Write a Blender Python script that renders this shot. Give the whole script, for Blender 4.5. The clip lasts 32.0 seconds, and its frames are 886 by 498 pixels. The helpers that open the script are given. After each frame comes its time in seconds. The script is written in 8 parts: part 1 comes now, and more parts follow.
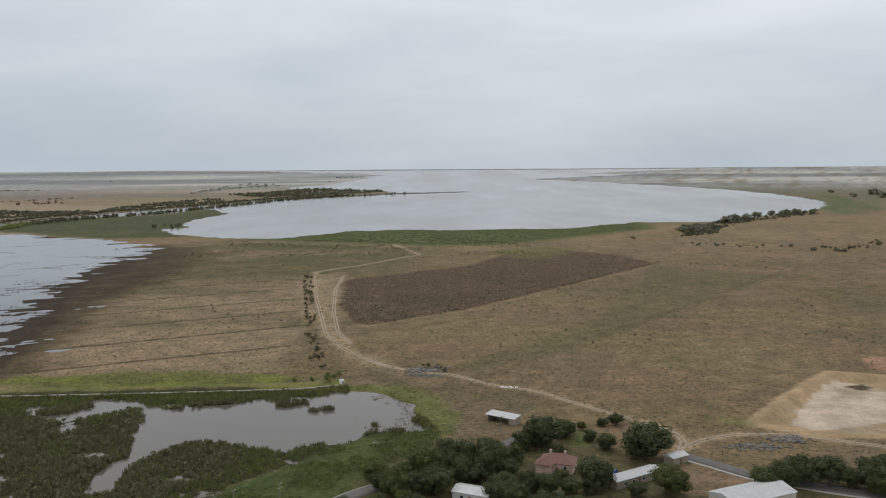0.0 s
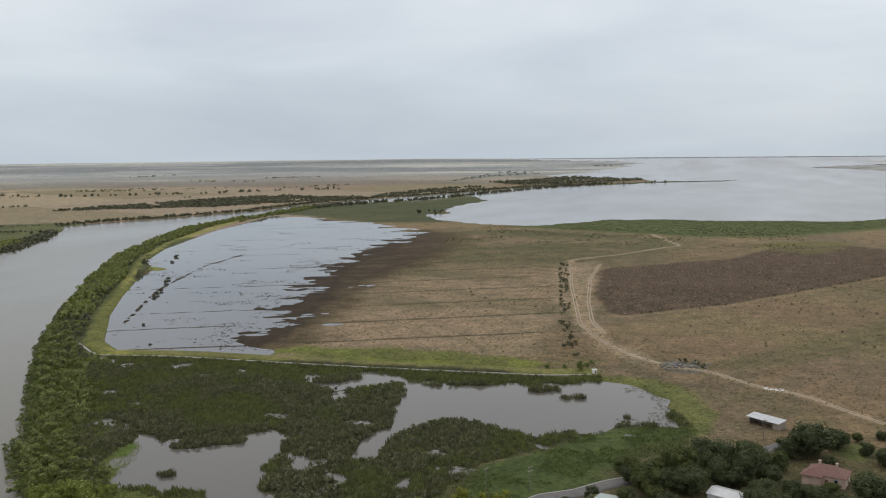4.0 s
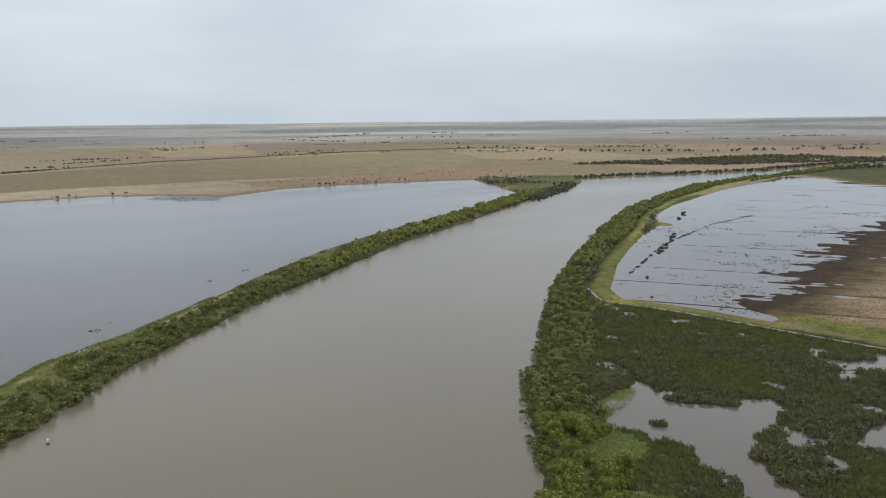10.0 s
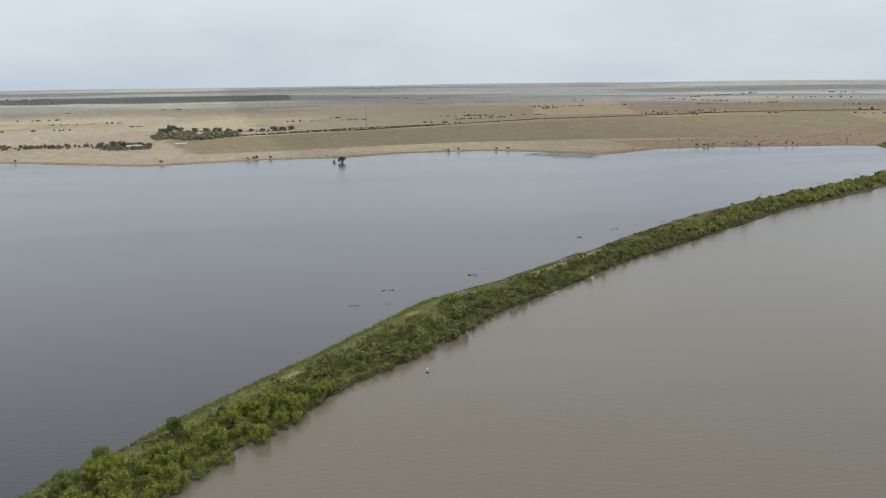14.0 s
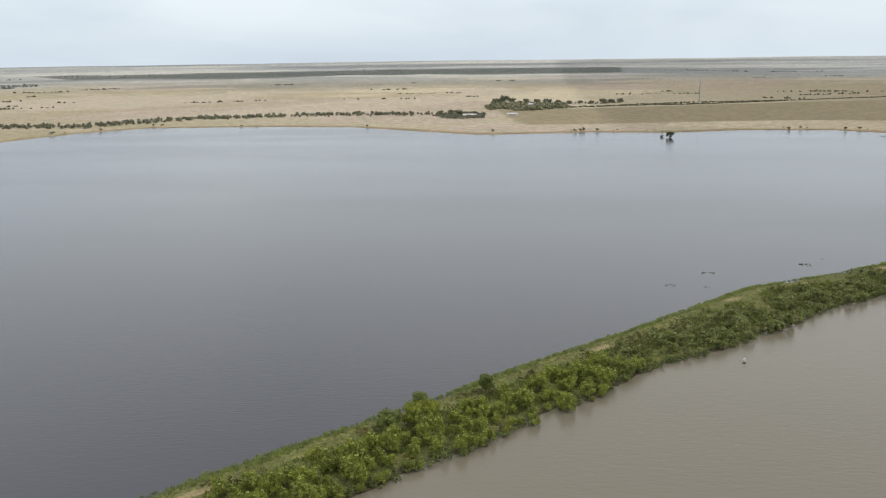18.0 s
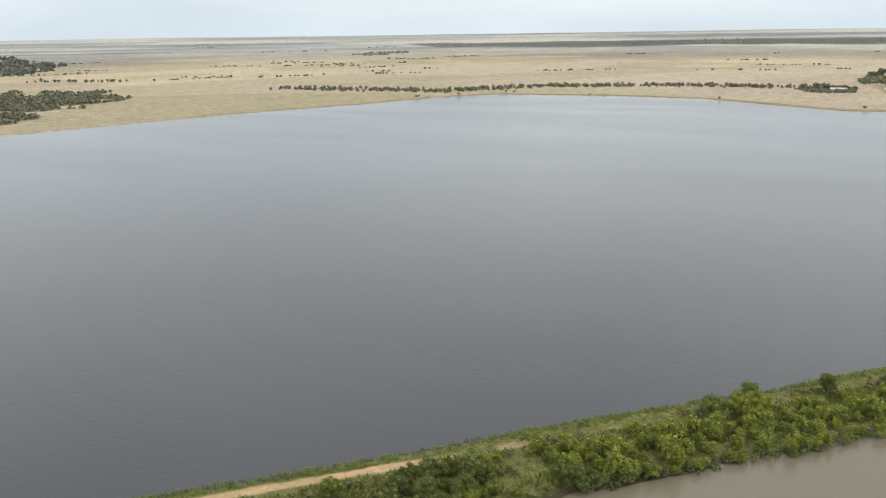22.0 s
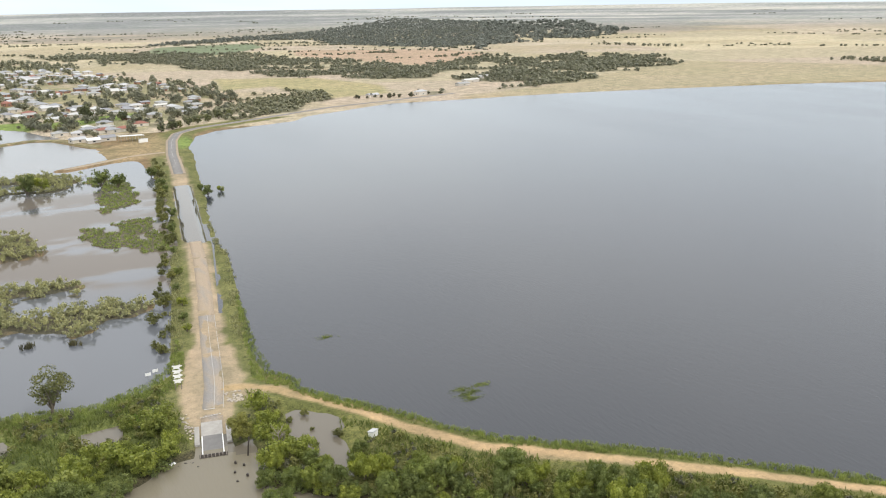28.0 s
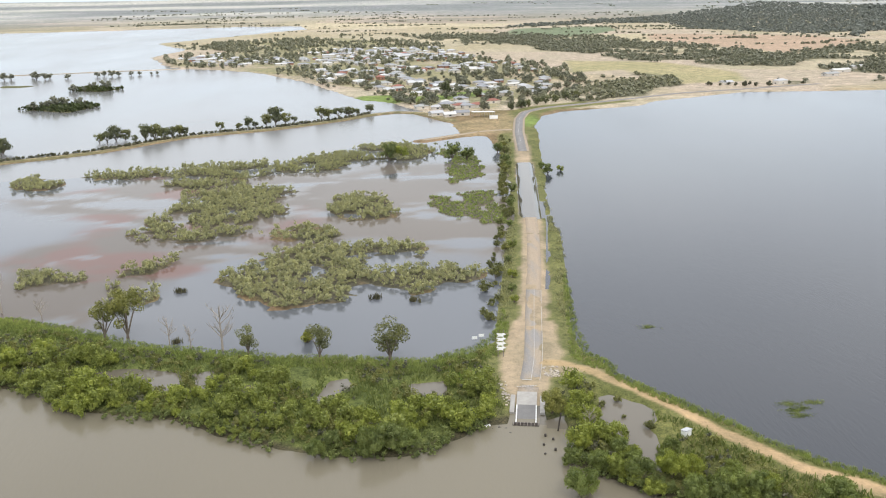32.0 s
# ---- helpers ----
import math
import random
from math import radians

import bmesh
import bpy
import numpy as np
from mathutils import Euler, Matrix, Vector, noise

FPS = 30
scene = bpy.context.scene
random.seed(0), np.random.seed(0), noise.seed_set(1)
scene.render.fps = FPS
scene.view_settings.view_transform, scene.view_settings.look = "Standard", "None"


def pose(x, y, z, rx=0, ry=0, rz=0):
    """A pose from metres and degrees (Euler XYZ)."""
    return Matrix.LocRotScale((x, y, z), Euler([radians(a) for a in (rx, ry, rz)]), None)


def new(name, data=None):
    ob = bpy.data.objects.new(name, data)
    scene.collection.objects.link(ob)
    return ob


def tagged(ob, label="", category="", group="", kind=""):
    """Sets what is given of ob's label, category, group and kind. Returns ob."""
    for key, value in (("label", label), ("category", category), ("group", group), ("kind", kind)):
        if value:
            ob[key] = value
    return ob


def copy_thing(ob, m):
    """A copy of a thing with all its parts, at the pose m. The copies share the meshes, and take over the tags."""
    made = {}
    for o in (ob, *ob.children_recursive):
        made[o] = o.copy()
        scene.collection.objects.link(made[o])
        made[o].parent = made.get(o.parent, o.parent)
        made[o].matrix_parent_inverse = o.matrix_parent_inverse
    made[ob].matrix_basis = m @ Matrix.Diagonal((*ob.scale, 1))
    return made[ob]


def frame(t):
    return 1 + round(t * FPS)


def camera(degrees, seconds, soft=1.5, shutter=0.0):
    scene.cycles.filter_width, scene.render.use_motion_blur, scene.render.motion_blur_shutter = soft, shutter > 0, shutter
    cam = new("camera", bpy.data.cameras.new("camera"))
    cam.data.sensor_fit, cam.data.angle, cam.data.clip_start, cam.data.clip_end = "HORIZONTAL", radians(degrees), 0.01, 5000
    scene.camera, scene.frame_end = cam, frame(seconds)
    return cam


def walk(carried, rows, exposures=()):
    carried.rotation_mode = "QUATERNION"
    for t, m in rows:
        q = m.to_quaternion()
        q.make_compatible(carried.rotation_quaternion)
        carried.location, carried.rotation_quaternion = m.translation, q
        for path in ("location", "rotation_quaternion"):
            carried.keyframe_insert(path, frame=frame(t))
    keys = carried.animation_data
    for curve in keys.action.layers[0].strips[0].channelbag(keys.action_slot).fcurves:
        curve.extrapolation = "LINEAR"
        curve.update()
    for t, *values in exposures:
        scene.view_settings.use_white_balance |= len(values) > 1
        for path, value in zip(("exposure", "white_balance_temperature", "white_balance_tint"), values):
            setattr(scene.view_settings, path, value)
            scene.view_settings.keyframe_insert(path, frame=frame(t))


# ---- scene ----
# Drone hovering 115 m over the river, turning slowly to its left while it tilts down
cam = camera(54.25, 32.0, soft=1.1)
EYE = 115.0
ROWS = [
    (0.0, pose(0, 0, EYE, 84.42, 0.37, -0.00)),
    (0.5, pose(0, 0, EYE, 84.45, 0.39, 1.93)),
    (1.0, pose(0, 0, EYE, 84.45, 0.38, 3.22)),
    (1.5, pose(0, 0, EYE, 84.47, 0.43, 5.08)),
    (2.0, pose(0, 0, EYE, 84.49, 0.44, 7.64)),
    (2.5, pose(0, 0, EYE, 84.51, 0.51, 10.44)),
    (3.0, pose(0, 0, EYE, 84.52, 0.44, 13.32)),
    (3.5, pose(0, 0, EYE, 84.24, 0.49, 15.17)),
    (5.5, pose(0, 0, EYE, 82.15, 0.52, 23.61)),
    (6.0, pose(0, 0, EYE, 82.18, 0.48, 26.39)),
    (6.5, pose(0, 0, EYE, 82.17, 0.58, 29.27)),
    (7.0, pose(0, 0, EYE, 82.18, 0.56, 32.25)),
    (7.5, pose(0, 0, EYE, 82.19, 0.59, 35.22)),
    (8.0, pose(0, 0, EYE, 82.19, 0.48, 38.20)),
    (8.5, pose(0, 0, EYE, 82.22, 0.64, 41.10)),
    (9.0, pose(0, 0, EYE, 82.20, 0.53, 44.05)),
    (9.5, pose(0, 0, EYE, 81.89, 0.59, 46.90)),
    (10.0, pose(0, 0, EYE, 81.29, 0.67, 49.77)),
    (10.5, pose(0, 0, EYE, 80.72, 0.72, 52.68)),
    (11.0, pose(0, 0, EYE, 80.48, 0.75, 55.86)),
    (11.5, pose(0, 0, EYE, 80.48, 0.69, 58.90)),
    (12.0, pose(0, 0, EYE, 80.50, 0.71, 61.81)),
    (12.5, pose(0, 0, EYE, 80.50, 0.68, 64.92)),
    (13.0, pose(0, 0, EYE, 80.18, 0.66, 68.09)),
    (13.5, pose(0, 0, EYE, 79.57, 0.71, 71.20)),
    (14.0, pose(0, 0, EYE, 78.92, 0.79, 74.21)),
    (14.5, pose(0, 0, EYE, 78.31, 0.83, 77.24)),
    (16.5, pose(0, 0, EYE, 77.48, 0.82, 87.25)),
    (17.0, pose(0, 0, EYE, 77.46, 0.77, 89.96)),
    (17.5, pose(0, 0, EYE, 77.45, 0.78, 92.72)),
    (18.0, pose(0, 0, EYE, 77.42, 0.71, 95.53)),
    (18.5, pose(0, 0, EYE, 77.40, 0.74, 98.28)),
    (19.0, pose(0, 0, EYE, 77.37, 0.83, 101.05)),
    (19.5, pose(0, 0, EYE, 77.34, 0.70, 103.85)),
    (20.0, pose(0, 0, EYE, 77.08, 0.76, 106.54)),
    (20.5, pose(0, 0, EYE, 76.46, 0.74, 109.29)),
    (21.0, pose(0, 0, EYE, 75.91, 0.85, 112.12)),
    (21.5, pose(0, 0, EYE, 75.74, 0.80, 115.07)),
    (22.0, pose(0, 0, EYE, 75.73, 0.80, 118.04)),
    (22.5, pose(0, 0, EYE, 75.75, 0.80, 120.95)),
    (23.0, pose(0, 0, EYE, 75.72, 0.71, 123.90)),
    (23.5, pose(0, 0, EYE, 75.71, 0.77, 126.83)),
    (24.0, pose(0, 0, EYE, 75.19, 0.82, 129.68)),
    (24.5, pose(0, 0, EYE, 74.34, 0.79, 132.58)),
    (25.0, pose(0, 0, EYE, 74.04, 0.85, 135.44)),
    (25.5, pose(0, 0, EYE, 74.04, 0.83, 138.35)),
    (27.5, pose(0, 0, EYE, 74.07, 0.84, 149.96)),
    (28.0, pose(0, 0, EYE, 74.08, 0.85, 152.88)),
    (28.5, pose(0, 0, EYE, 73.88, 0.88, 155.69)),
    (29.0, pose(0, 0, EYE, 73.41, 0.86, 158.46)),
    (29.5, pose(0, 0, EYE, 73.23, 0.94, 161.18)),
    (30.0, pose(0, 0, EYE, 73.26, 0.90, 163.95)),
    (30.5, pose(0, 0, EYE, 73.28, 0.97, 166.82)),
    (31.0, pose(0, 0, EYE, 73.29, 0.93, 169.74)),
    (31.5, pose(0, 0, EYE, 73.32, 0.96, 172.66)),
    (32.0, pose(0, 0, EYE, 73.35, 0.90, 175.40)),
]
walk(cam, ROWS, exposures=[(0, -0.1, 6500, 10), (3, -0.06, 6500, 10), (6, 0.08, 6450, 10), (13, 0.10, 6500, 10), (17, 0.32, 6550, 10), (19, 0.39, 6600, 9), (20, 0.41, 6650, 9),
                             (22, 0.53, 6750, 8), (23.5, 0.54, 6800, 8), (25, 0.72, 6800, 8), (28, 0.83, 6650, 9), (32, 0.88, 6450, 10)])

# ---- overcast sky and a weak, wide sun ----
world = bpy.data.worlds.new("overcast_sky")
scene.world = world
world.use_nodes = True
wt = world.node_tree
wt.nodes.clear()


def wnode(kind, **values):
    n = wt.nodes.new(kind)
    for k, v in values.items():
        n.inputs[k].default_value = v
    return n


sky = wt.nodes.new("ShaderNodeTexSky")
sky.sky_type, sky.sun_disc = "NISHITA", False
sky.sun_elevation, sky.sun_rotation = radians(52), radians(20)
sky.air_density, sky.dust_density = 1.0, 2.0
sky_bg = wnode("ShaderNodeBackground", Strength=0.09)
wt.links.new(sky.outputs[0], sky_bg.inputs["Color"])
wtc = wt.nodes.new("ShaderNodeTexCoord")
wsep = wt.nodes.new("ShaderNodeSeparateXYZ")
wt.links.new(wtc.outputs["Generated"], wsep.inputs[0])
wmap = wnode("ShaderNodeMapping", Scale=(1.6, 1.6, 7.0), Rotation=(0.05, 0.12, 0.5))
wt.links.new(wtc.outputs["Generated"], wmap.inputs["Vector"])
wnoise = wnode("ShaderNodeTexNoise", Scale=1.5, Detail=5.0, Roughness=0.5, Distortion=0.3)
wt.links.new(wmap.outputs[0], wnoise.inputs["Vector"])
# cloud deck: grey-white, brighter overhead, a bluer veil low over the horizon
wlow = wt.nodes.new("ShaderNodeValToRGB")
wlow.color_ramp.elements[0].position, wlow.color_ramp.elements[0].color = 0.0, (0.58, 0.66, 0.74, 1)
wlow.color_ramp.elements[1].position, wlow.color_ramp.elements[1].color = 0.45, (0.98, 0.985, 1.0, 1)
e = wlow.color_ramp.elements.new(0.10)
e.color = (0.67, 0.735, 0.80, 1)
e = wlow.color_ramp.elements.new(0.22)
e.color = (0.86, 0.89, 0.925, 1)
wt.links.new(wsep.outputs["Z"], wlow.inputs[0])
wtone = wt.nodes.new("ShaderNodeValToRGB")
wtone.color_ramp.elements[0].position, wtone.color_ramp.elements[0].color = 0.32, (0.84, 0.86, 0.89, 1)
wtone.color_ramp.elements[1].position, wtone.color_ramp.elements[1].color = 0.68, (1.08, 1.07, 1.05, 1)
wt.links.new(wnoise.outputs[0], wtone.inputs[0])
wmul = wt.nodes.new("ShaderNodeMix")
wmul.data_type, wmul.blend_type = "RGBA", "MULTIPLY"
wmul.inputs["Factor"].default_value = 1.0
wt.links.new(wlow.outputs[0], wmul.inputs["A"])
wt.links.new(wtone.outputs[0], wmul.inputs["B"])
cloud_bg = wnode("ShaderNodeBackground", Strength=1.0)
wt.links.new(wmul.outputs["Result"], cloud_bg.inputs["Color"])
wmix = wt.nodes.new("ShaderNodeMixShader")
wmix.inputs[0].default_value = 0.88
wt.links.new(sky_bg.outputs[0], wmix.inputs[1])
wt.links.new(cloud_bg.outputs[0], wmix.inputs[2])
wout = wt.nodes.new("ShaderNodeOutputWorld")
wt.links.new(wmix.outputs[0], wout.inputs[0])

sun_data = bpy.data.lights.new("sun", "SUN")
sun_data.energy, sun_data.angle, sun_data.color = 0.6, radians(14), (1.0, 0.95, 0.88)
sun = new("sun", sun_data)
sun.matrix_world = pose(0, 0, 400, 38, 0, 200)


# ---- materials ----
def shader(name):
    m = bpy.data.materials.new(name)
    m.use_nodes = True
    return m, m.node_tree, m.node_tree.nodes["Principled BSDF"]


def node(t, kind, links=None, **values):
    n = t.nodes.new(kind)
    for k, v in values.items():
        n.inputs[k.replace("_", " ")].default_value = v
    for k, s in (links or {}).items():
        t.links.new(s, n.inputs[k])
    return n


def mixed(t, a, b, fac, how="MIX"):
    n = t.nodes.new("ShaderNodeMix")
    n.data_type, n.blend_type = "RGBA", how
    for key, v in (("A", a), ("B", b), ("Factor", fac)):
        if hasattr(v, "is_linked"):
            t.links.new(v, n.inputs[key])
        else:
            n.inputs[key].default_value = v
    return n.outputs["Result"]


def ramp(t, source, *stops):
    n = t.nodes.new("ShaderNodeValToRGB")
    e = n.color_ramp.elements
    while len(e) < len(stops):
        e.new(0.5)
    for k, (p, c) in zip(e, stops):
        k.position, k.color = p, (*c, 1) if len(c) == 3 else (c[0], c[0], c[0], 1)
    t.links.new(source, n.inputs[0])
    return n.outputs[0]


def surface(name, color, rough=0.8, vary=0.25, size=0.5, bump=0.3, metal=0.0, per_object=0.0, per_island=0.0):
    """Plain matter: two scales of mottling, fine relief, and a shift of tone from piece to piece."""
    m, t, p = shader(name)
    tc = t.nodes.new("ShaderNodeTexCoord").outputs["Object"]
    n1 = node(t, "ShaderNodeTexNoise", {"Vector": tc}, Scale=1 / size, Detail=4.0).outputs[0]
    n2 = node(t, "ShaderNodeTexNoise", {"Vector": tc}, Scale=7 / size, Detail=3.0).outputs[0]
    tone = ramp(t, n1, (0.25, (1 - vary,) * 3), (0.75, (1 + vary,) * 3))
    fine = ramp(t, n2, (0.2, (1 - vary * 0.6,) * 3), (0.8, (1 + vary * 0.6,) * 3))
    c = mixed(t, (*color, 1), tone, 1.0, "MULTIPLY")
    c = mixed(t, c, fine, 1.0, "MULTIPLY")
    for amount, sort in ((per_object, "o"), (per_island, "i")):
        if amount:
            r = t.nodes.new("ShaderNodeObjectInfo").outputs["Random"] if sort == "o" else t.nodes.new("ShaderNodeNewGeometry").outputs["Random Per Island"]
            c = mixed(t, c, ramp(t, r, (0.0, (1 - amount, 1 - amount * 1.1, 1 - amount)), (0.5, (1, 1, 1)), (1.0, (1 + amount, 1 + amount * 0.8, 1 + amount * 0.2))), 1.0, "MULTIPLY")
    t.links.new(c, p.inputs["Base Color"])
    p.inputs["Roughness"].default_value, p.inputs["Metallic"].default_value = rough, metal
    if bump:
        b = node(t, "ShaderNodeBump", {"Height": n2}, Strength=bump, Distance=size * 0.1)
        t.links.new(b.outputs[0], p.inputs["Normal"])
    return m


def leaves(name, dark, light, rough=0.6, per_object=0.06, glow=(1.5, 1.6, 0.9, 1)):
    """Foliage: tone by leaf clump and by plant."""
    m, t, p = shader(name)
    r = t.nodes.new("ShaderNodeNewGeometry").outputs["Random Per Island"]
    c = ramp(t, r, (0.0, dark), (1.0, light))
    o = t.nodes.new("ShaderNodeObjectInfo").outputs["Random"]
    c = mixed(t, c, ramp(t, o, (0.0, (1 - per_object,) * 3), (0.6, (1, 1, 1)), (1.0, (1 + per_object * 1.4, 1 + per_object, 1 - per_object))), 1.0, "MULTIPLY")
    tc = t.nodes.new("ShaderNodeTexCoord").outputs["Object"]
    n = node(t, "ShaderNodeTexNoise", {"Vector": tc}, Scale=0.35, Detail=3.0).outputs[0]
    c = mixed(t, c, ramp(t, n, (0.3, (0.64, 0.67, 0.66)), (0.7, (1.3, 1.26, 1.06))), 1.0, "MULTIPLY")
    t.links.new(c, p.inputs["Base Color"])
    p.inputs["Roughness"].default_value = rough
    p.inputs["Specular IOR Level"].default_value = 0.25
    thin = t.nodes.new("ShaderNodeBsdfTranslucent")
    t.links.new(mixed(t, c, glow, 1.0, "MULTIPLY"), thin.inputs["Color"])
    mx = t.nodes.new("ShaderNodeMixShader")
    mx.inputs[0].default_value = 0.26
    t.links.new(p.outputs[0], mx.inputs[1])
    t.links.new(thin.outputs[0], mx.inputs[2])
    t.links.new(mx.outputs[0], t.nodes["Material Output"].inputs["Surface"])
    return m


def water(name, body, rough=0.08, wave=9.0, strength=0.12, streak=0.0, patch=(0.9, 1.1), tinted=False, shine=0.5, water_tone=None):
    m, t, p = shader(name)
    tc = t.nodes.new("ShaderNodeTexCoord").outputs["Object"]
    mp = node(t, "ShaderNodeMapping", {"Vector": tc}, Scale=(1.0, 0.28, 1.0), Rotation=(0, 0, 0.6)).outputs[0]
    n1 = node(t, "ShaderNodeTexNoise", {"Vector": mp}, Scale=1 / wave * 4, Detail=5.0, Roughness=0.6).outputs[0]
    big = node(t, "ShaderNodeTexNoise", {"Vector": node(t, "ShaderNodeMapping", {"Vector": tc}, Scale=(1.0, 0.3, 1.0), Rotation=(0, 0, 0.9)).outputs[0]}, Scale=0.006, Detail=4.0).outputs[0]
    base = (*body, 1)
    if tinted:
        at = t.nodes.new("ShaderNodeAttribute")
        at.attribute_name = "soil"
        base = at.outputs["Color"]
        # weed on the surface takes the shine off the water
        t.links.new(ramp(t, at.outputs["Alpha"], (0.0, (0.5,)), (1.0, (0.06,))), p.inputs["Specular IOR Level"])
    c = mixed(t, base, ramp(t, big, (0.3, (patch[0],) * 3), (0.7, (patch[1],) * 3)), 1.0, "MULTIPLY")
    if water_tone:
        # body colour scaled along y: the light's change of brightness is painted in
        reach = node(t, "ShaderNodeMapRange", {"Value": node(t, "ShaderNodeSeparateXYZ", {"Vector": tc}).outputs["Y"]}, From_Min=-220.0, From_Max=700.0, To_Min=water_tone[0], To_Max=water_tone[1]).outputs[0]
        c = mixed(t, c, node(t, "ShaderNodeCombineColor", {"Red": reach, "Green": reach, "Blue": reach}).outputs[0], 1.0, "MULTIPLY")
    t.links.new(c, p.inputs["Base Color"])
    p.inputs["IOR"].default_value = 1.33
    if not tinted:
        p.inputs["Specular IOR Level"].default_value = shine
    rr = ramp(t, big, (0.35, (rough,)), (0.65, (rough + streak,)))
    t.links.new(rr, p.inputs["Roughness"])
    b = node(t, "ShaderNodeBump", {"Height": n1}, Strength=strength, Distance=0.25)
    t.links.new(b.outputs[0], p.inputs["Normal"])
    return m


# ---- geometry helpers ----
def part(name, bm, material, parent=None, label=""):
    """Links a bmesh as one mesh object under a thing or a part."""
    me = bpy.data.meshes.new(name)
    bm.to_mesh(me)
    bm.free()
    me.materials.append(material)
    ob = new(name, me)
    if parent is not None:
        ob.parent = parent
    return tagged(ob, label)


def empty(name, m, label, category, group="", kind=""):
    ob = new(name)
    ob.matrix_world = m
    ob.empty_display_size = 0.3
    return tagged(ob, label, category, group, kind)


def box(bm, x0, y0, z0, x1, y1, z1, bevel=0.0):
    """A box; with a bevel its edges are cut."""
    vs = [bm.verts.new(v) for v in ((x0, y0, z0), (x1, y0, z0), (x1, y1, z0), (x0, y1, z0), (x0, y0, z1), (x1, y0, z1), (x1, y1, z1), (x0, y1, z1))]
    fs = [bm.faces.new([vs[i] for i in q]) for q in ((3, 2, 1, 0), (4, 5, 6, 7), (0, 1, 5, 4), (1, 2, 6, 5), (2, 3, 7, 6), (3, 0, 4, 7))]
    if bevel:
        bmesh.ops.bevel(bm, geom=list({e for f in fs for e in f.edges}), offset=bevel, segments=1, affect="EDGES")
    return vs


def tube(bm, points, radii, sides=6):
    """A tapered tube along points."""
    rings = []
    for i, p in enumerate(points):
        p = Vector(p)
        d = (Vector(points[min(i + 1, len(points) - 1)]) - Vector(points[max(i - 1, 0)])).normalized()
        u = d.orthogonal().normalized()
        w = d.cross(u)
        rings.append([bm.verts.new(p + radii[i] * (math.cos(k * 2 * math.pi / sides) * u + math.sin(k * 2 * math.pi / sides) * w)) for k in range(sides)])
    for a, b in zip(rings, rings[1:]):
        for k in range(sides):
            bm.faces.new((a[k], a[(k + 1) % sides], b[(k + 1) % sides], b[k]))
    bm.faces.new(rings[-1])
    bm.faces.new(rings[0][::-1])


def mesh_of(name, co, faces, material, smooth=False):
    """A mesh from arrays; faces all have the same number of corners."""
    me = bpy.data.meshes.new(name)
    k = faces.shape[1]
    me.vertices.add(len(co))
    me.vertices.foreach_set("co", np.ascontiguousarray(co, dtype=np.float32).ravel())
    me.loops.add(faces.size)
    me.loops.foreach_set("vertex_index", np.ascontiguousarray(faces, dtype=np.int32).ravel())
    me.polygons.add(len(faces))
    me.polygons.foreach_set("loop_start", np.arange(0, faces.size, k, dtype=np.int32))
    me.polygons.foreach_set("loop_total", np.full(len(faces), k, dtype=np.int32))
    if smooth:
        me.polygons.foreach_set("use_smooth", np.ones(len(faces), dtype=bool))
    me.update(calc_edges=True)
    me.materials.append(material)
    return me


def hashed(ix, iy, seed):
    h = (ix.astype(np.int64) * 374761393 + iy.astype(np.int64) * 668265263 + seed * 1442695041) & 0x7FFFFFFF
    h = ((h ^ (h >> 13)) * 1274126177) & 0x7FFFFFFF
    return ((h ^ (h >> 16)) & 0xFFFF) / 65535.0


def value_noise(x, y, seed=0):
    ix, iy = np.floor(x), np.floor(y)
    fx, fy = x - ix, y - iy
    fx, fy = fx * fx * (3 - 2 * fx), fy * fy * (3 - 2 * fy)
    a, b = hashed(ix, iy, seed), hashed(ix + 1, iy, seed)
    c, d = hashed(ix, iy + 1, seed), hashed(ix + 1, iy + 1, seed)
    return (a + (b - a) * fx) * (1 - fy) + (c + (d - c) * fx) * fy


def fbm(x, y, size, octaves=4, seed=0):
    """Fractal noise, -1 to 1, with the largest lumps about `size` metres."""
    total, amp, norm = 0.0, 1.0, 0.0
    for k in range(octaves):
        total = total + amp * (value_noise(x / size + 17.3 * k, y / size - 9.1 * k, seed + k) * 2 - 1)
        norm += amp
        amp, size = amp * 0.55, size * 0.5
    return total / norm * 1.5


def away(x, y, outline, reach=60.0, closed=True):
    """Metres from an outline: negative inside a closed one; beyond `reach` it stays at `reach`."""
    pts = np.array(outline, dtype=float)
    lo, hi = pts.min(0) - reach, pts.max(0) + reach
    out = np.full(x.shape, float(reach))
    near = (x > lo[0]) & (x < hi[0]) & (y > lo[1]) & (y < hi[1])
    px, py = x[near], y[near]
    d2 = np.full(px.shape, float(reach) ** 2 * 1e4)
    inside = np.zeros(px.shape, dtype=bool)
    ends = np.roll(pts, -1, 0) if closed else pts[1:]
    for (ax, ay), (bx, by) in zip(pts, ends):
        ex, ey = bx - ax, by - ay
        k = np.clip(((px - ax) * ex + (py - ay) * ey) / max(ex * ex + ey * ey, 1e-9), 0, 1)
        d2 = np.minimum(d2, (px - ax - k * ex) ** 2 + (py - ay - k * ey) ** 2)
        if closed and ay != by:
            inside ^= ((ay > py) != (by > py)) & (px < ex * (py - ay) / (by - ay) + ax)
    d = np.sqrt(d2)
    out[near] = np.where(inside, -d, np.minimum(d, reach)) if closed else np.minimum(d, reach)
    return out


def bowl(r):
    """Flat for 2.5 km, then bent up so the rim fits the drone's view of the horizon."""
    s = 4e-4 - (np.maximum(r, 2500.0) - 2500.0) * 1.467e-7
    return np.where(r > 2500.0, EYE * (1 - r * s), 0.0)


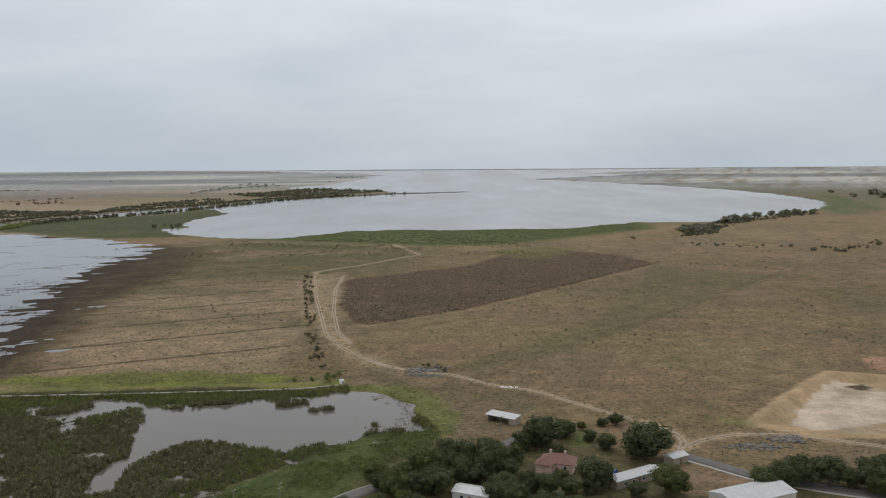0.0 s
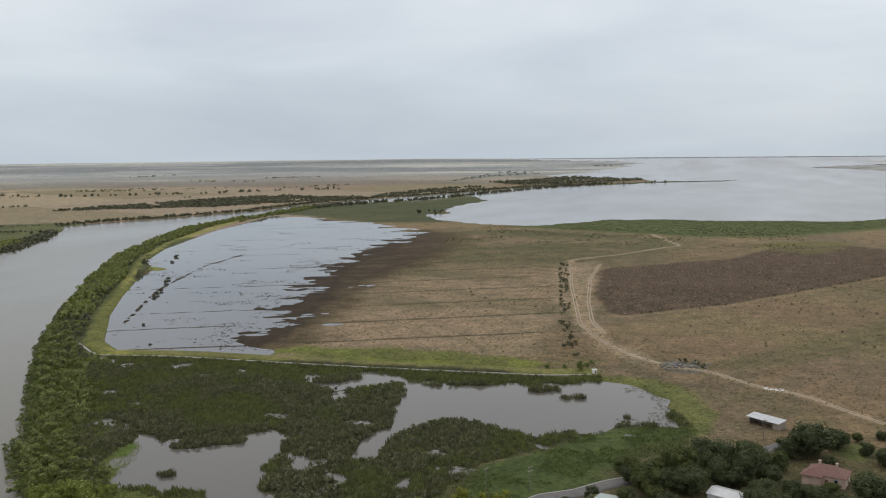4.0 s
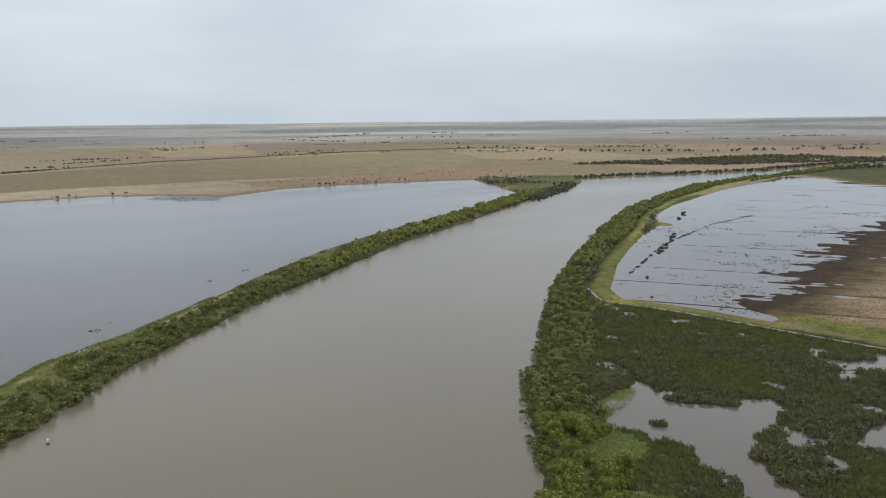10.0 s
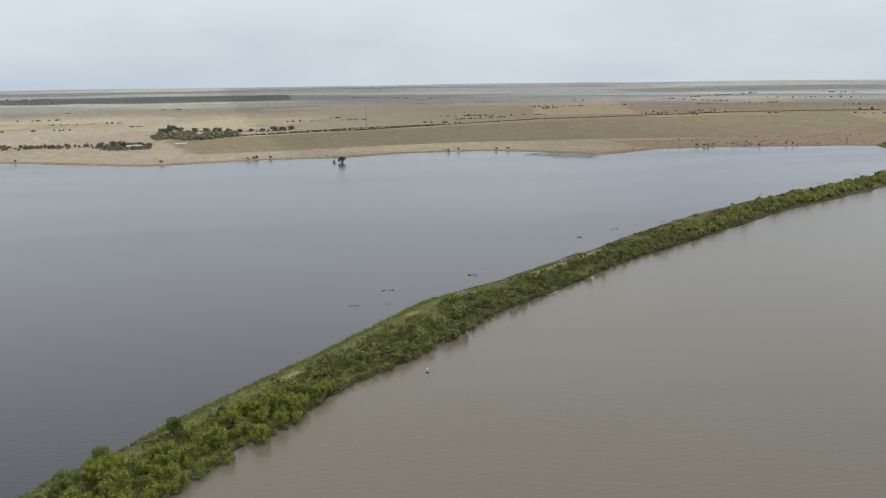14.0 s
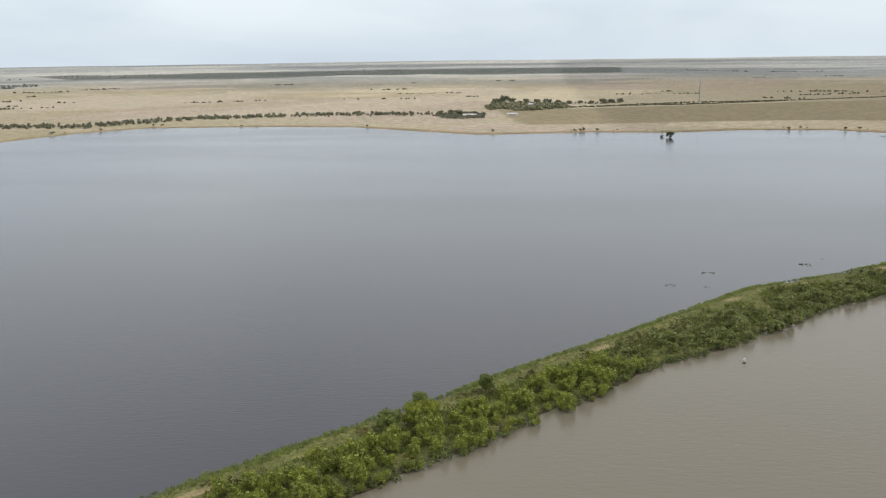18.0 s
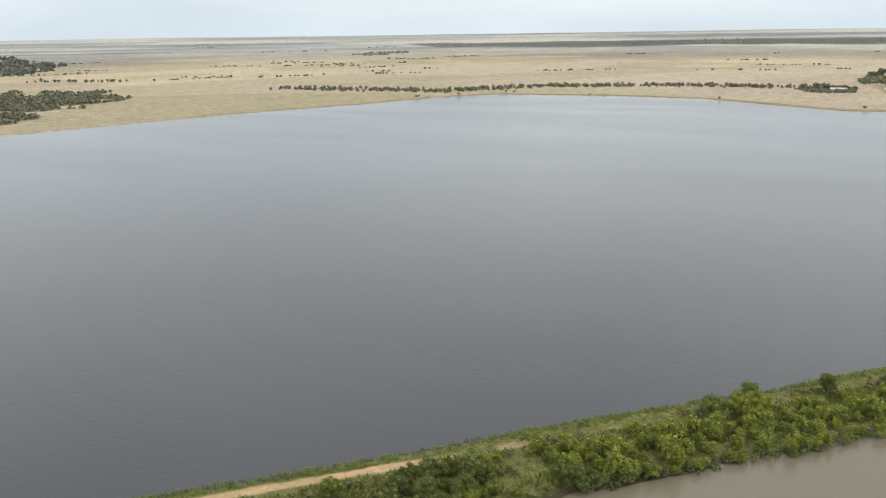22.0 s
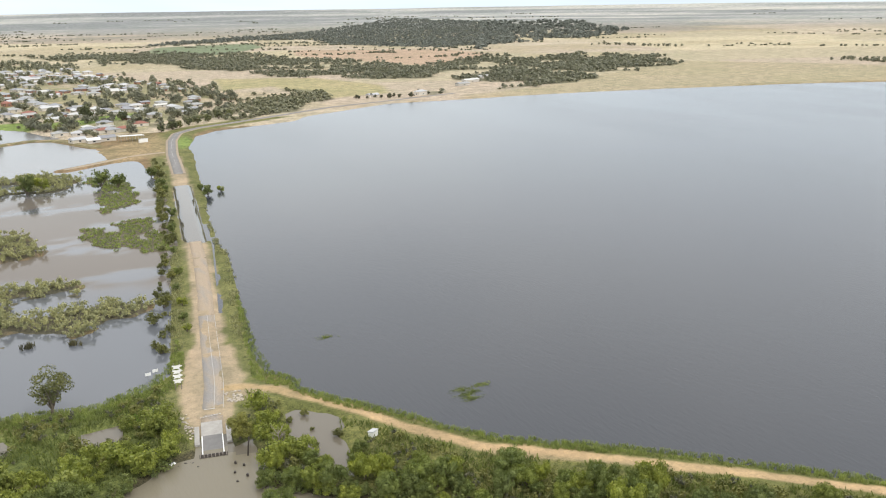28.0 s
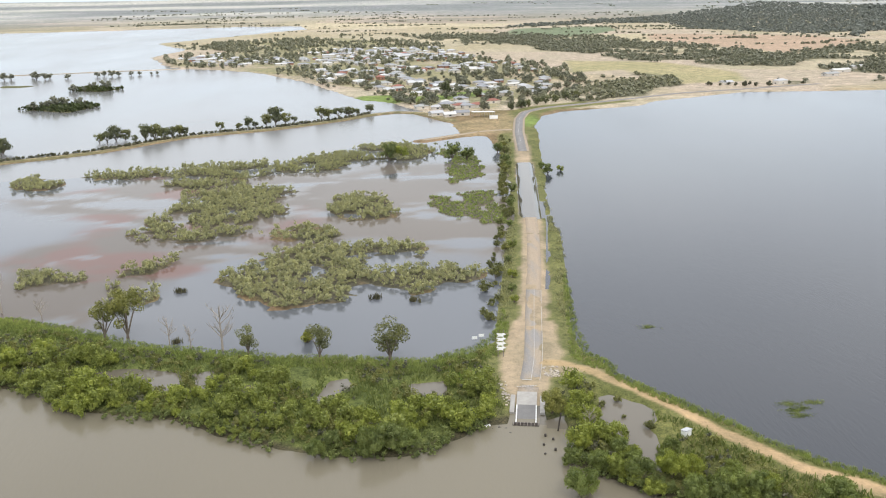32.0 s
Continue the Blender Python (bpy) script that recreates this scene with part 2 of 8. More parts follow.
def step(a, b, v):
    k = np.clip((v - a) / (b - a), 0, 1)
    return k * k * (3 - 2 * k)


# ---- plan: outlines in metres, the drone over the origin ----
NEAR_BANK = [
    (-177, 188), (-203, 212), (-236, 241), (-267, 272), (-260, 271), (-291, 306), (-340, 364), (-408, 446), (-474, 544), (-558, 675),
    (-658, 845), (-723, 992), (-800, 1192), (-824, 1372), (-837, 1560), (-853, 1711), (-856, 1894), (-684, 2058), (-624, 2364), (-580, 2583),
    (-454, 2834), (-319, 2935)]
LEVEE_RIVER = [
    (-45, -175), (-47, -189), (-203, -52), (-216, -39), (-228, -30), (-236, -18), (-251, -7), (-264, 5), (-281, 22), (-304, 39), (-318, 56), (-333,
    75), (-370, 113), (-396, 138), (-432, 188), (-492, 262), (-529, 324), (-568, 383), (-635, 490), (-703, 624), (-795, 784), (-865, 912), (-969,
    1127)]
LEVEE_LAGOON = [
    (-70, -241), (-79, -227), (-94, -206), (-98, -197), (-111, -182), (-123, -172), (-135, -163), (-151, -149), (-154, -146), (-169, -131), (-188,
    -113), (-201, -103), (-219, -87), (-238, -68), (-259, -48), (-280, -27), (-306, -5), (-335, 23), (-356, 44), (-388, 72), (-432, 113), (-459, 161),
    (-502, 219), (-559, 289), (-641, 402), (-734, 563), (-806, 714), (-915, 918)]
LAGOON_SHORE = [
    (-70, -248), (-65, -258), (-66, -280), (-69, -303), (-77, -360), (-90, -439), (-101, -507), (-119, -617), (-139, -744), (-157, -809), (-181,
    -836), (-267, -862), (-293, -893), (-407, -950), (-450, -949), (-587, -940), (-695, -926), (-810, -899), (-953, -865), (-1081, -817), (-1172,
    -772), (-1272, -747), (-1355, -716), (-1443, -649), (-1461, -421), (-1438, -286), (-1351, -161), (-1294, -71), (-1306, 3), (-1327, 93), (-1311,
    202), (-1357, 326), (-1345, 456), (-1278, 528), (-1196, 588), (-1257, 722), (-1251, 828), (-1210, 972), (-1170, 1064)]
FARM_BANK = [
    (-1034, 1195), (-1030, 1268), (-971, 1399), (-909, 1603), (-907, 1875), (-858, 2114), (-766, 2303), (-684, 2593), (-625, 2783), (-487, 3042),
    (-344, 3090)]
FLOOD_PADDOCK = [
    (-784, 1482), (-713, 1166), (-633, 923), (-590, 831), (-530, 760), (-487, 663), (-427, 550), (-354, 439), (-323, 425), (-278, 432), (-253, 444),
    (-258, 482), (-262, 522), (-294, 638), (-348, 811), (-364, 1009), (-411, 1199), (-547, 1348), (-707, 1461)]
MUD = [
    (-414, 1248), (-349, 1203), (-300, 1035), (-291, 859), (-294, 725), (-272, 590), (-245, 497), (-239, 461), (-272, 436), (-328, 527), (-356, 644),
    (-394, 842), (-430, 1144)]
POND_A = [
    (-204, 406), (-179, 411), (-169, 418), (-149, 414), (-133, 403), (-105, 407), (-90, 417), (-79, 411), (-67, 417), (-56, 430), (-35, 426), (-16,
    405), (-15, 380), (-2, 366), (-14, 361), (-25, 363), (-31, 364), (-42, 350), (-57, 344), (-64, 337), (-75, 344), (-91, 351), (-105, 350), (-116,
    337), (-121, 318), (-120, 297), (-127, 294), (-131, 310), (-128, 335), (-132, 352), (-137, 359), (-141, 388), (-148, 403), (-159, 392), (-172,
    380), (-187, 385)]
POND_B = [
    (-229, 302), (-217, 298), (-202, 286), (-192, 288), (-177, 300), (-174, 319), (-167, 313), (-158, 294), (-155, 277), (-148, 261), (-127, 243),
    (-112, 242), (-106, 237), (-130, 226), (-141, 241), (-153, 239), (-163, 251), (-175, 251), (-177, 245), (-185, 253), (-196, 246), (-201, 249),
    (-209, 273)]
MARSH = [
    (-339, 413), (-280, 423), (-207, 427), (-143, 432), (-70, 433), (-19, 404), (-2, 366), (-16, 356), (-51, 326), (-77, 300), (-86, 262), (-88, 242),
    (-158, 204), (-201, 236), (-281, 324)]
GREEN_FIELD = [
    (-2, 363), (-16, 367), (-39, 354), (-56, 327), (-77, 300), (-76, 262), (-54, 269), (-11, 308)]
LEVEE_SPUR = [(-572, 772), (-538, 758)]
LEVEE_NEAR = [
    (-846, 1586), (-773, 1264), (-683, 983), (-602, 814), (-522, 691), (-468, 596), (-423, 523), (-366, 444), (-337, 421), (-283, 428), (-209, 430),
    (-143, 434), (-74, 440), (-58, 447)]
GREEN_VERGE = [
    (-257, 443), (-227, 468), (-190, 468), (-138, 468), (-103, 469), (-76, 456), (-92, 444), (-146, 441), (-212, 437)]
PLOUGHED = [
    (-101, 825), (-94, 866), (-3, 941), (29, 971), (51, 1027), (83, 1104), (160, 1135), (217, 1082), (243, 981), (149, 854), (83, 763), (15, 675),
    (-55, 611), (-66, 624), (-87, 707)]
TRACK = [
    (-72, 1241), (-29, 1092), (-46, 1072), (-87, 992), (-138, 923), (-112, 750), (-79, 572), (-59, 522), (-34, 484), (-23, 476)]
TRACK_B = [
    (-126, 847), (-96, 693), (-74, 567), (-45, 500), (-21, 471), (4, 464), (27, 438), (47, 428), (61, 407), (80, 383), (96, 366), (100, 347), (92,
    333)]
LAKE = [
    (-523, 1599), (-463, 1608), (-509, 1672), (-538, 1809), (-521, 2101), (-631, 2330), (-584, 2521), (-431, 2942), (-177, 3222), (122, 3342), (112,
    3382), (-53, 3324), (-181, 3299), (-208, 3378), (-282, 3479), (-426, 3544), (-574, 3605), (-671, 3662), (-601, 3774), (-492, 3887), (-454, 4000),
    (-489, 4076), (-393, 4189), (-351, 4340), (-414, 4418), (-304, 4492), (-402, 4608), (-869, 4704), (-1097, 4762), (-13, 4879), (680, 4837), (1381,
    4656), (632, 4498), (985, 4374), (425, 4188), (569, 4045), (783, 3805), (966, 3565), (1097, 3262), (1164, 2945)]
LAKE += [
    (1107, 2491), (905, 2081), (752, 1932), (596, 1767), (514, 1687), (370, 1685), (263, 1572), (216, 1534), (15, 1512), (-85, 1533), (-162, 1501),
    (-226, 1410), (-281, 1360), (-399, 1402), (-451, 1451)]
LAKE_REEDS = [
    (-279, 1350), (-209, 1420), (-163, 1514), (-86, 1547), (15, 1525), (218, 1548), (363, 1653), (354, 1522), (191, 1356), (78, 1247), (-20, 1236),
    (-122, 1280)]
NORTH_SPIT = [
    (-876, 1706), (-849, 1896), (-734, 2101), (-635, 2529), (-436, 2980), (-137, 3256), (123, 3381), (-173, 3145), (-420, 2867), (-567, 2448), (-615,
    2270), (-509, 2052), (-527, 1772), (-531, 1674), (-501, 1529), (-454, 1428), (-542, 1413), (-681, 1519), (-813, 1582)]
SPIT_BELT = [
    (-814, 1716), (-785, 1890), (-717, 2052), (-668, 2248), (-626, 2492), (-561, 2734), (-489, 2948), (-407, 3053), (-335, 3122)]
RAMP_POOL = [
    (-42, -213), (-46, -227), (-51, -233), (-51, -223), (-49, -208), (-46, -197), (-44, -197)]
GREEN_BANK = [
    (-64, 431), (-61, 442), (-24, 439), (-3, 423), (6, 388), (0, 360), (-4, 377), (-18, 396), (-38, 421)]
APRON = [
    (-38, -260), (-46, -289), (-62, -287), (-58, -252), (-67, -243), (-55, -241), (-50, -248), (-45, -229), (-37, -230), (-36, -246)]
LAWN = [
    (30, -970), (15, -999), (-18, -1003), (-48, -964), (-22, -929), (8, -935)]
WEED_AT = [
    (-114, -212), (-115, -209), (-115, -216), (-122, -216), (-117, -213), (-93, -278)]
PIT = [
    (136, 370), (170, 416), (202, 453), (212, 462), (235, 452), (253, 446), (202, 353), (184, 352), (158, 356)]
PIT_SALT = [
    (153, 375), (167, 396), (191, 432), (207, 451), (221, 445), (226, 434), (241, 422), (214, 374), (199, 380), (178, 372), (162, 367)]
RIVER_EAST = [
    (-47, -189), (-49, -199), (-50, -206), (-47, -211), (-44, -213), (-42, -214), (-35, -215), (-27, -212), (-17, -206), (-8, -198), (13, -199), (24,
    -203), (34, -208), (45, -215), (59, -225), (74, -228), (89, -232), (100, -244), (118, -252)]
ROAD = [
    (-38, -214), (-43, -233), (-48, -254), (-55, -293), (-65, -346), (-74, -398), (-82, -453), (-93, -526), (-107, -623), (-119, -714), (-132, -788),
    (-145, -832), (-167, -857), (-206, -876), (-262, -908), (-338, -949), (-412, -973), (-531, -1008)]
LEVEE_TRACK = [
    (-49, -251), (-57, -249), (-66, -241), (-75, -228), (-83, -216), (-89, -202), (-95, -193), (-102, -182), (-111, -176), (-158, -134), (-176, -117),
    (-192, -101)]
MARSH_C_SHORE = [
    (143, -314), (113, -300), (85, -282), (57, -274), (30, -266), (4, -260), (-14, -257), (-30, -265), (-39, -274), (-47, -294), (-54, -347), (-68,
    -420), (-82, -511), (-88, -582), (-92, -650), (-90, -704), (-42, -684), (11, -662), (59, -617), (95, -592), (175, -581), (243, -569)]
CAUSEWAY = [
    (278, -637), (266, -646), (238, -660), (211, -679), (185, -711), (163, -736), (128, -754), (92, -769), (59, -794), (34, -815), (8, -844),
    (-20, -859), (-42, -851), (-52, -831), (-70, -789)]
FLOOD_E = [
    (1180, -2937), (849, -3010), (464, -3133), (248, -3102), (206, -2913), (306, -2743), (448, -2410), (532, -2232), (468, -2096), (405, -1973), (415,
    -1800), (419, -1725), (335, -1484), (190, -1363), (92, -1192), (42, -1045), (14, -966), (-16, -940), (-33, -889), (-57, -829), (-70, -789), (-75,
    -693), (-42, -684), (11, -662), (59, -617), (95, -592), (175, -581), (243, -569)]
BUSH1 = [
    (-74, -2376), (-207, -2348), (-353, -2343), (-443, -2230), (-576, -2143), (-598, -1897), (-682, -1704), (-731, -1536), (-781, -1515), (-945,
    -1647), (-1029, -1680), (-679, -1108), (-626, -1091), (-645, -1232), (-519, -1301), (-453, -1326), (-413, -1510), (-369, -1660), (-285, -1903),
    (-147, -2083)]
FOREST = [
    (-968, -3193), (-1143, -3317), (-1450, -3608), (-1733, -3880), (-1815, -3684), (-1923, -3503), (-1981, -3260), (-1992, -2955), (-1899, -2797),
    (-1680, -2764), (-1549, -2443), (-1322, -2270), (-1079, -2059), (-1025, -2152), (-932, -2327), (-896, -2458), (-965, -2805), (-761, -2892), (-576,
    -2798), (-420, -2771), (-521, -2963), (-732, -3081)]
WEST_FOREST = [
    (-3695, -2186), (-3548, -1912), (-3655, -1696), (-3699, -1292), (-3820, -1015), (-3966, -776), (-3924, -597), (-3990, -477), (-3950, -246),
    (-3967, 25), (-3968, 219), (-3995, 423), (-4352, 446), (-4367, 27), (-4336, -270), (-4284, -513), (-4258, -833), (-4179, -1110), (-4082, -1424),
    (-3884, -1802), (-3799, -2045)]
WEST_GROVES = [
    (-3024, -2030), (-3190, -2015), (-3305, -1933), (-3185, -1852), (-3049, -1879), (-2942, -1952)]
WOODED_POINT = [
    (-798, 3183), (-682, 3328), (-565, 3549), (-444, 3696), (-333, 3539), (-208, 3378), (-308, 3271), (-458, 3132), (-614, 2994)]
SPIT_WOODS = [
    (-837, 1671), (-819, 1855), (-836, 2188), (-796, 2415), (-689, 2747), (-724, 2964), (-820, 2828), (-882, 2627), (-904, 2367), (-840, 1876)]
HEADLAND = [
    (-886, 3953), (-747, 4184), (-582, 4379), (-436, 4342), (-493, 4114), (-624, 3925), (-699, 3773), (-851, 3585), (-965, 3255), (-934, 3728)]
EAST_SHORE_WOODS = [
    (370, 1342), (456, 1583), (551, 1701), (642, 1800), (794, 1972), (852, 1989), (816, 1903), (616, 1694), (513, 1549), (394, 1351)]
FAR_EAST_SHORE = [
    (425, 4188), (806, 3915), (1042, 3429), (1164, 2945), (1107, 2491), (1056, 2063), (1976, 3872), (1265, 4170), (881, 4285)]
SHORE_BARE = [
    (-1459, 722), (-1412, 876), (-1438, 1049), (-1452, 1148), (-1386, 1266), (-1265, 1306), (-1136, 1173), (-1196, 1092), (-1229, 945), (-1270, 820),
    (-1297, 699)]
LEVEE_END = [(-840, 850), (-880, 925), (-930, 1020), (-985, 1100), (-1030, 1180)]
TIP_MARSH = [
    (-1164, 1062), (-1030, 1004), (-989, 1021), (-1004, 1100), (-1011, 1176), (-1091, 1244), (-1158, 1195), (-1181, 1121)]
SHORE_MARSH = [
    (-1247, 478), (-1289, 531), (-1266, 572), (-1214, 590), (-1150, 555), (-1174, 506)]
LAWN_B = [
    (-24, -986), (-62, -978), (-90, -1011), (-138, -1024), (-134, -984), (-85, -957), (-34, -927)]
BEND_GREEN = [
    (-130, -776), (-147, -810), (-152, -779), (-132, -741)]
CAUSEWAY_TRACK = [
    (-37, -685), (-61, -701), (-80, -715), (-98, -723), (-115, -725)]
TOWN_VERGE = [
    (-57, -759), (-84, -782), (-127, -830), (-129, -790), (-113, -711), (-84, -707), (-57, -703)]
YARD = [
    (89, 320), (98, 317), (111, 301), (103, 290), (84, 290), (87, 305)]
GARDEN = [
    (49, 348), (54, 361), (62, 363), (65, 352), (59, 341), (52, 340)]
DAMP = [
    (115, 383), (130, 382), (140, 372), (135, 363), (122, 367)]
ALGAE = [
    (-183, 212), (-195, 226), (-198, 238), (-192, 246), (-177, 242), (-169, 232), (-171, 223), (-174, 215)]
ALGAE_B = [
    (-204, 246), (-217, 264), (-222, 280), (-220, 291), (-212, 285), (-206, 268), (-199, 250)]
WATTLE_BED = [
    (-112, 236), (-92, 262), (-80, 304), (-66, 290), (-58, 262), (-62, 232), (-90, 215), (-120, 222)]
VILLAGE = [
    (-39, 305), (-20, 336), (26, 342), (52, 364), (70, 334), (87, 315), (95, 298), (115, 308), (159, 302), (139, 263), (-34, 266)]
GROVE_A = [
    (-1872, -91), (-2134, -84), (-2056, 3), (-2049, 91), (-1921, 93), (-1831, -9)]
GROVE_B = [
    (-1652, -189), (-1748, -169), (-1763, -92), (-1635, -78), (-1607, -130)]
ROAD_BELT_B = [
    (-1942, 93), (-1996, 233), (-2030, 368), (-2089, 485), (-2150, 605)]
ISLE_A = [
    (68, -348), (58, -370), (50, -381), (35, -393), (9, -397), (-20, -386), (-20, -364), (-34, -362), (-45, -352), (-41, -337), (-19, -329), (-14,
    -323), (-3, -328), (9, -340), (8, -323), (17, -317), (38, -314), (55, -332)]
ISLE_B = [
    (124, -414), (121, -446), (116, -510), (141, -545), (136, -570), (86, -553), (66, -533), (44, -517), (55, -494), (50, -466), (62, -443), (54,
    -426), (75, -413), (93, -410), (107, -410)]
ISLE_C = [
    (30, -470), (23, -496), (3, -500), (-8, -471), (-6, -446), (15, -443)]
ISLE_D = [
    (-28, -496), (-44, -501), (-76, -499), (-64, -422), (-43, -429), (-30, -454)]
ISLE_E = [
    (-48, -645), (-79, -616), (-72, -565), (-64, -539), (-46, -524), (-46, -569)]
ISLE_F = [
    (151, -347), (154, -366), (147, -385), (142, -372), (126, -363), (125, -351), (143, -350)]
ISLE_G = [
    (114, -333), (118, -358), (109, -353), (99, -337), (92, -338), (92, -323), (103, -320)]
ISLE_H = [
    (111, -361), (103, -393), (93, -383), (98, -363)]
ISLE_I = [
    (48, -414), (38, -429), (14, -415), (30, -402)]
ISLE_J = [
    (231, -555), (224, -574), (200, -567), (200, -545), (216, -543)]
ISLE_K = [
    (213, -584), (166, -587), (97, -602), (59, -612), (11, -662), (-24, -672), (-45, -653), (-29, -602), (11, -602), (40, -568), (98, -558), (161,
    -568)]
RED_MUD = [
    (218, -522), (166, -549), (90, -554), (38, -529), (46, -459), (72, -398), (86, -373), (102, -359), (122, -327), (140, -329), (164, -375), (155,
    -404), (135, -416), (137, -460), (165, -489)]
GREY_MUD = [
    (39, -546), (-35, -571), (-80, -564), (-57, -381), (-23, -385), (9, -409), (46, -394), (56, -437)]
ISLET_TREES_A = [
    (375, -958), (351, -977), (297, -975), (316, -924)]
ISLET_TREES_B = [
    (387, -1141), (365, -1162), (320, -1152), (340, -1124)]
ISLET_C = [
    (505, -1230), (459, -1226), (447, -1231), (464, -1199), (492, -1198)]
POND_R = [
    (-61, -227), (-66, -228), (-71, -222), (-75, -217), (-74, -211), (-71, -206), (-70, -197), (-69, -190), (-67, -184), (-65, -188), (-62, -195), (-60, -206), (-60, -217)]
POND_L1 = [
    (95, -259), (90, -261), (80, -262), (66, -258), (62, -245), (76, -247), (89, -250)]
POND_L2 = [
    (60, -255), (55, -257), (52, -244), (56, -243)]
POND_L3 = [
    (18, -247), (11, -248), (9, -241), (16, -235), (19, -229), (20, -233)]
POND_L4 = [
    (-7, -241), (-18, -242), (-19, -232), (-8, -232)]
POND_L5 = [
    (45, -245), (40, -246), (38, -241), (43, -240)]
GREEN_PADDOCK = [
    (240, 960), (344, 866), (213, 695), (121, 580), (57, 497), (23, 468), (4, 484), (65, 562), (117, 646), (158, 759)]
BELT_ROAD = [
    (-2027, 214), (-2111, 388), (-2160, 609), (-2318, 931), (-2351, 1213), (-2386, 1422), (-2401, 1590), (-2390, 1726), (-2349, 1841), (-2296, 1965),
    (-2261, 2063)]
BELT_SHORE = [
    (-1430, -1119), (-1445, -898), (-1445, -786), (-1554, -704), (-1644, -649), (-1674, -541), (-1722, -460), (-1736, -346), (-1732, -207)]
BELT_FAR = [
    (-1437, -1920), (-1528, -1685)]
BELT_FARM = [
    (-2295, 2029), (-2164, 2121), (-1947, 2097), (-1800, 2112), (-1637, 2239), (-1447, 2337), (-1326, 2569), (-1157, 2699)]
FARM_SCRUB = [
    (-1347, 1540), (-1320, 1691), (-1290, 1862), (-1271, 2053), (-1150, 2228), (-967, 2177), (-904, 2229), (-875, 2079), (-968, 1935), (-1068, 1724),
    (-1196, 1635)]
TIP_SCRUB = [
    (-917, 926), (-971, 1068), (-1012, 1176), (-1071, 1238), (-1083, 1177), (-1161, 1148), (-1231, 1122), (-1104, 1017)]
BUSH2 = [
    (-895, -1563), (-818, -1364), (-690, -1169), (-718, -1015), (-826, -1084), (-971, -1170), (-1090, -1234), (-1266, -1441), (-1199, -1424), (-1164,
    -1635), (-977, -1548)]
BUSH3 = [
    (-1951, -3448), (-2283, -3183), (-2083, -2582), (-1783, -2322), (-1498, -2227), (-1230, -2112), (-1080, -1925)]
BUSH4 = [
    (-516, -1033), (-589, -1027), (-672, -1015), (-908, -1299), (-1236, -1444), (-1165, -1319), (-908, -1216), (-721, -1088), (-610, -1031)]
ROADSIDE_BUSH = [
    (-135, -855), (-171, -879), (-230, -905), (-276, -936), (-370, -1033), (-387, -1113), (-346, -1205), (-267, -1143), (-224, -986), (-165, -944)]
TOWN = [
    (335, -1507), (369, -1640), (271, -1804), (399, -2138), (256, -2281), (86, -2326), (-123, -1912), (-219, -1421), (-266, -1208), (-227, -1015),
    (-162, -944), (-135, -915), (-121, -858), (-66, -869), (-36, -971), (15, -1070), (111, -1236), (194, -1393)]
PASTURE = [
    (-317, -1441), (-460, -1353), (-499, -1183), (-462, -1059), (-371, -1046), (-358, -1248), (-278, -1223)]
BROWN_FIELD = [
    (-703, -2228), (-1023, -2001), (-1019, -1775), (-881, -1559), (-728, -1481), (-675, -1688), (-624, -1981)]
GREEN_CROP = [
    (-372, -2462), (-437, -2677), (-729, -2706), (-682, -2444), (-506, -2144), (-360, -2214)]
OLIVE_PADDOCK = [
    (-1861, -67), (-1940, 204), (-2082, 587), (-2252, 1162), (-2292, 1557), (-2191, 1876), (-1765, 1626), (-1457, 1252), (-1421, 1029), (-1500, 775),
    (-1540, 434), (-1497, 195), (-1456, -6)]
SHORE_GRASS = [
    (-509, -923), (-695, -926), (-953, -865), (-1272, -747), (-1355, -716), (-1402, -847), (-1322, -1066), (-1180, -1273), (-898, -1151), (-681,
    -1024), (-538, -974)]
HEDGE = [
    (-138, 881), (-122, 771), (-103, 654), (-88, 567), (-76, 508), (-71, 479)]
TRACK_W = [
    (-104, 898), (-100, 788), (-86, 666), (-73, 586), (-60, 545)]
SHORE_SCRUB = [
    (-426, 1213), (-314, 1313), (-117, 1234), (-19, 1147), (-55, 987), (-135, 914), (-216, 851), (-311, 899)]
VILLAGE_ROAD = [
    (91, 333), (100, 322), (114, 305), (132, 295), (151, 286), (160, 278)]
VILLAGE_ROAD_B = [
    (42, 363), (34, 356), (22, 341), (12, 328)]
VILLAGE_BEND = [
    (-53, 251), (-53, 264), (-51, 274), (-39, 282), (-30, 293), (-19, 302)]
TRACK_C = [
    (94, 336), (106, 349), (122, 356), (146, 356), (165, 345), (183, 335)]
FENCE_NORTH = [(248, 993), (319, 961), (363, 912)]
FENCE_EAST = [(363, 912), (257, 772), (185, 674), (130, 604), (89, 553), (37, 495)]
FIELD_EDGE = [(243, 981), (149, 854), (83, 763), (15, 675), (-55, 611)]
EAST_HEDGE = [(335, 1230), (402, 1191), (481, 1153), (529, 1127), (639, 1244)]
SHORE_COPSE = [(408, 1518), (379, 1342), (434, 1392), (522, 1578), (589, 1649), (630, 1765), (541, 1703), (479, 1643)]
EAST_GREEN = [(1190, 2823), (1299, 2904), (1192, 2482), (1047, 2066), (887, 1896), (906, 2084), (1011, 2435)]
RUBBLE_YARD = [(-22, 465), (-15, 485), (-4, 478), (2, 468), (-2, 456), (-16, 459)]
FIELD_WEEDS = [(63, 1120), (89, 1179), (166, 1174), (157, 1086), (119, 1036), (79, 1051)]
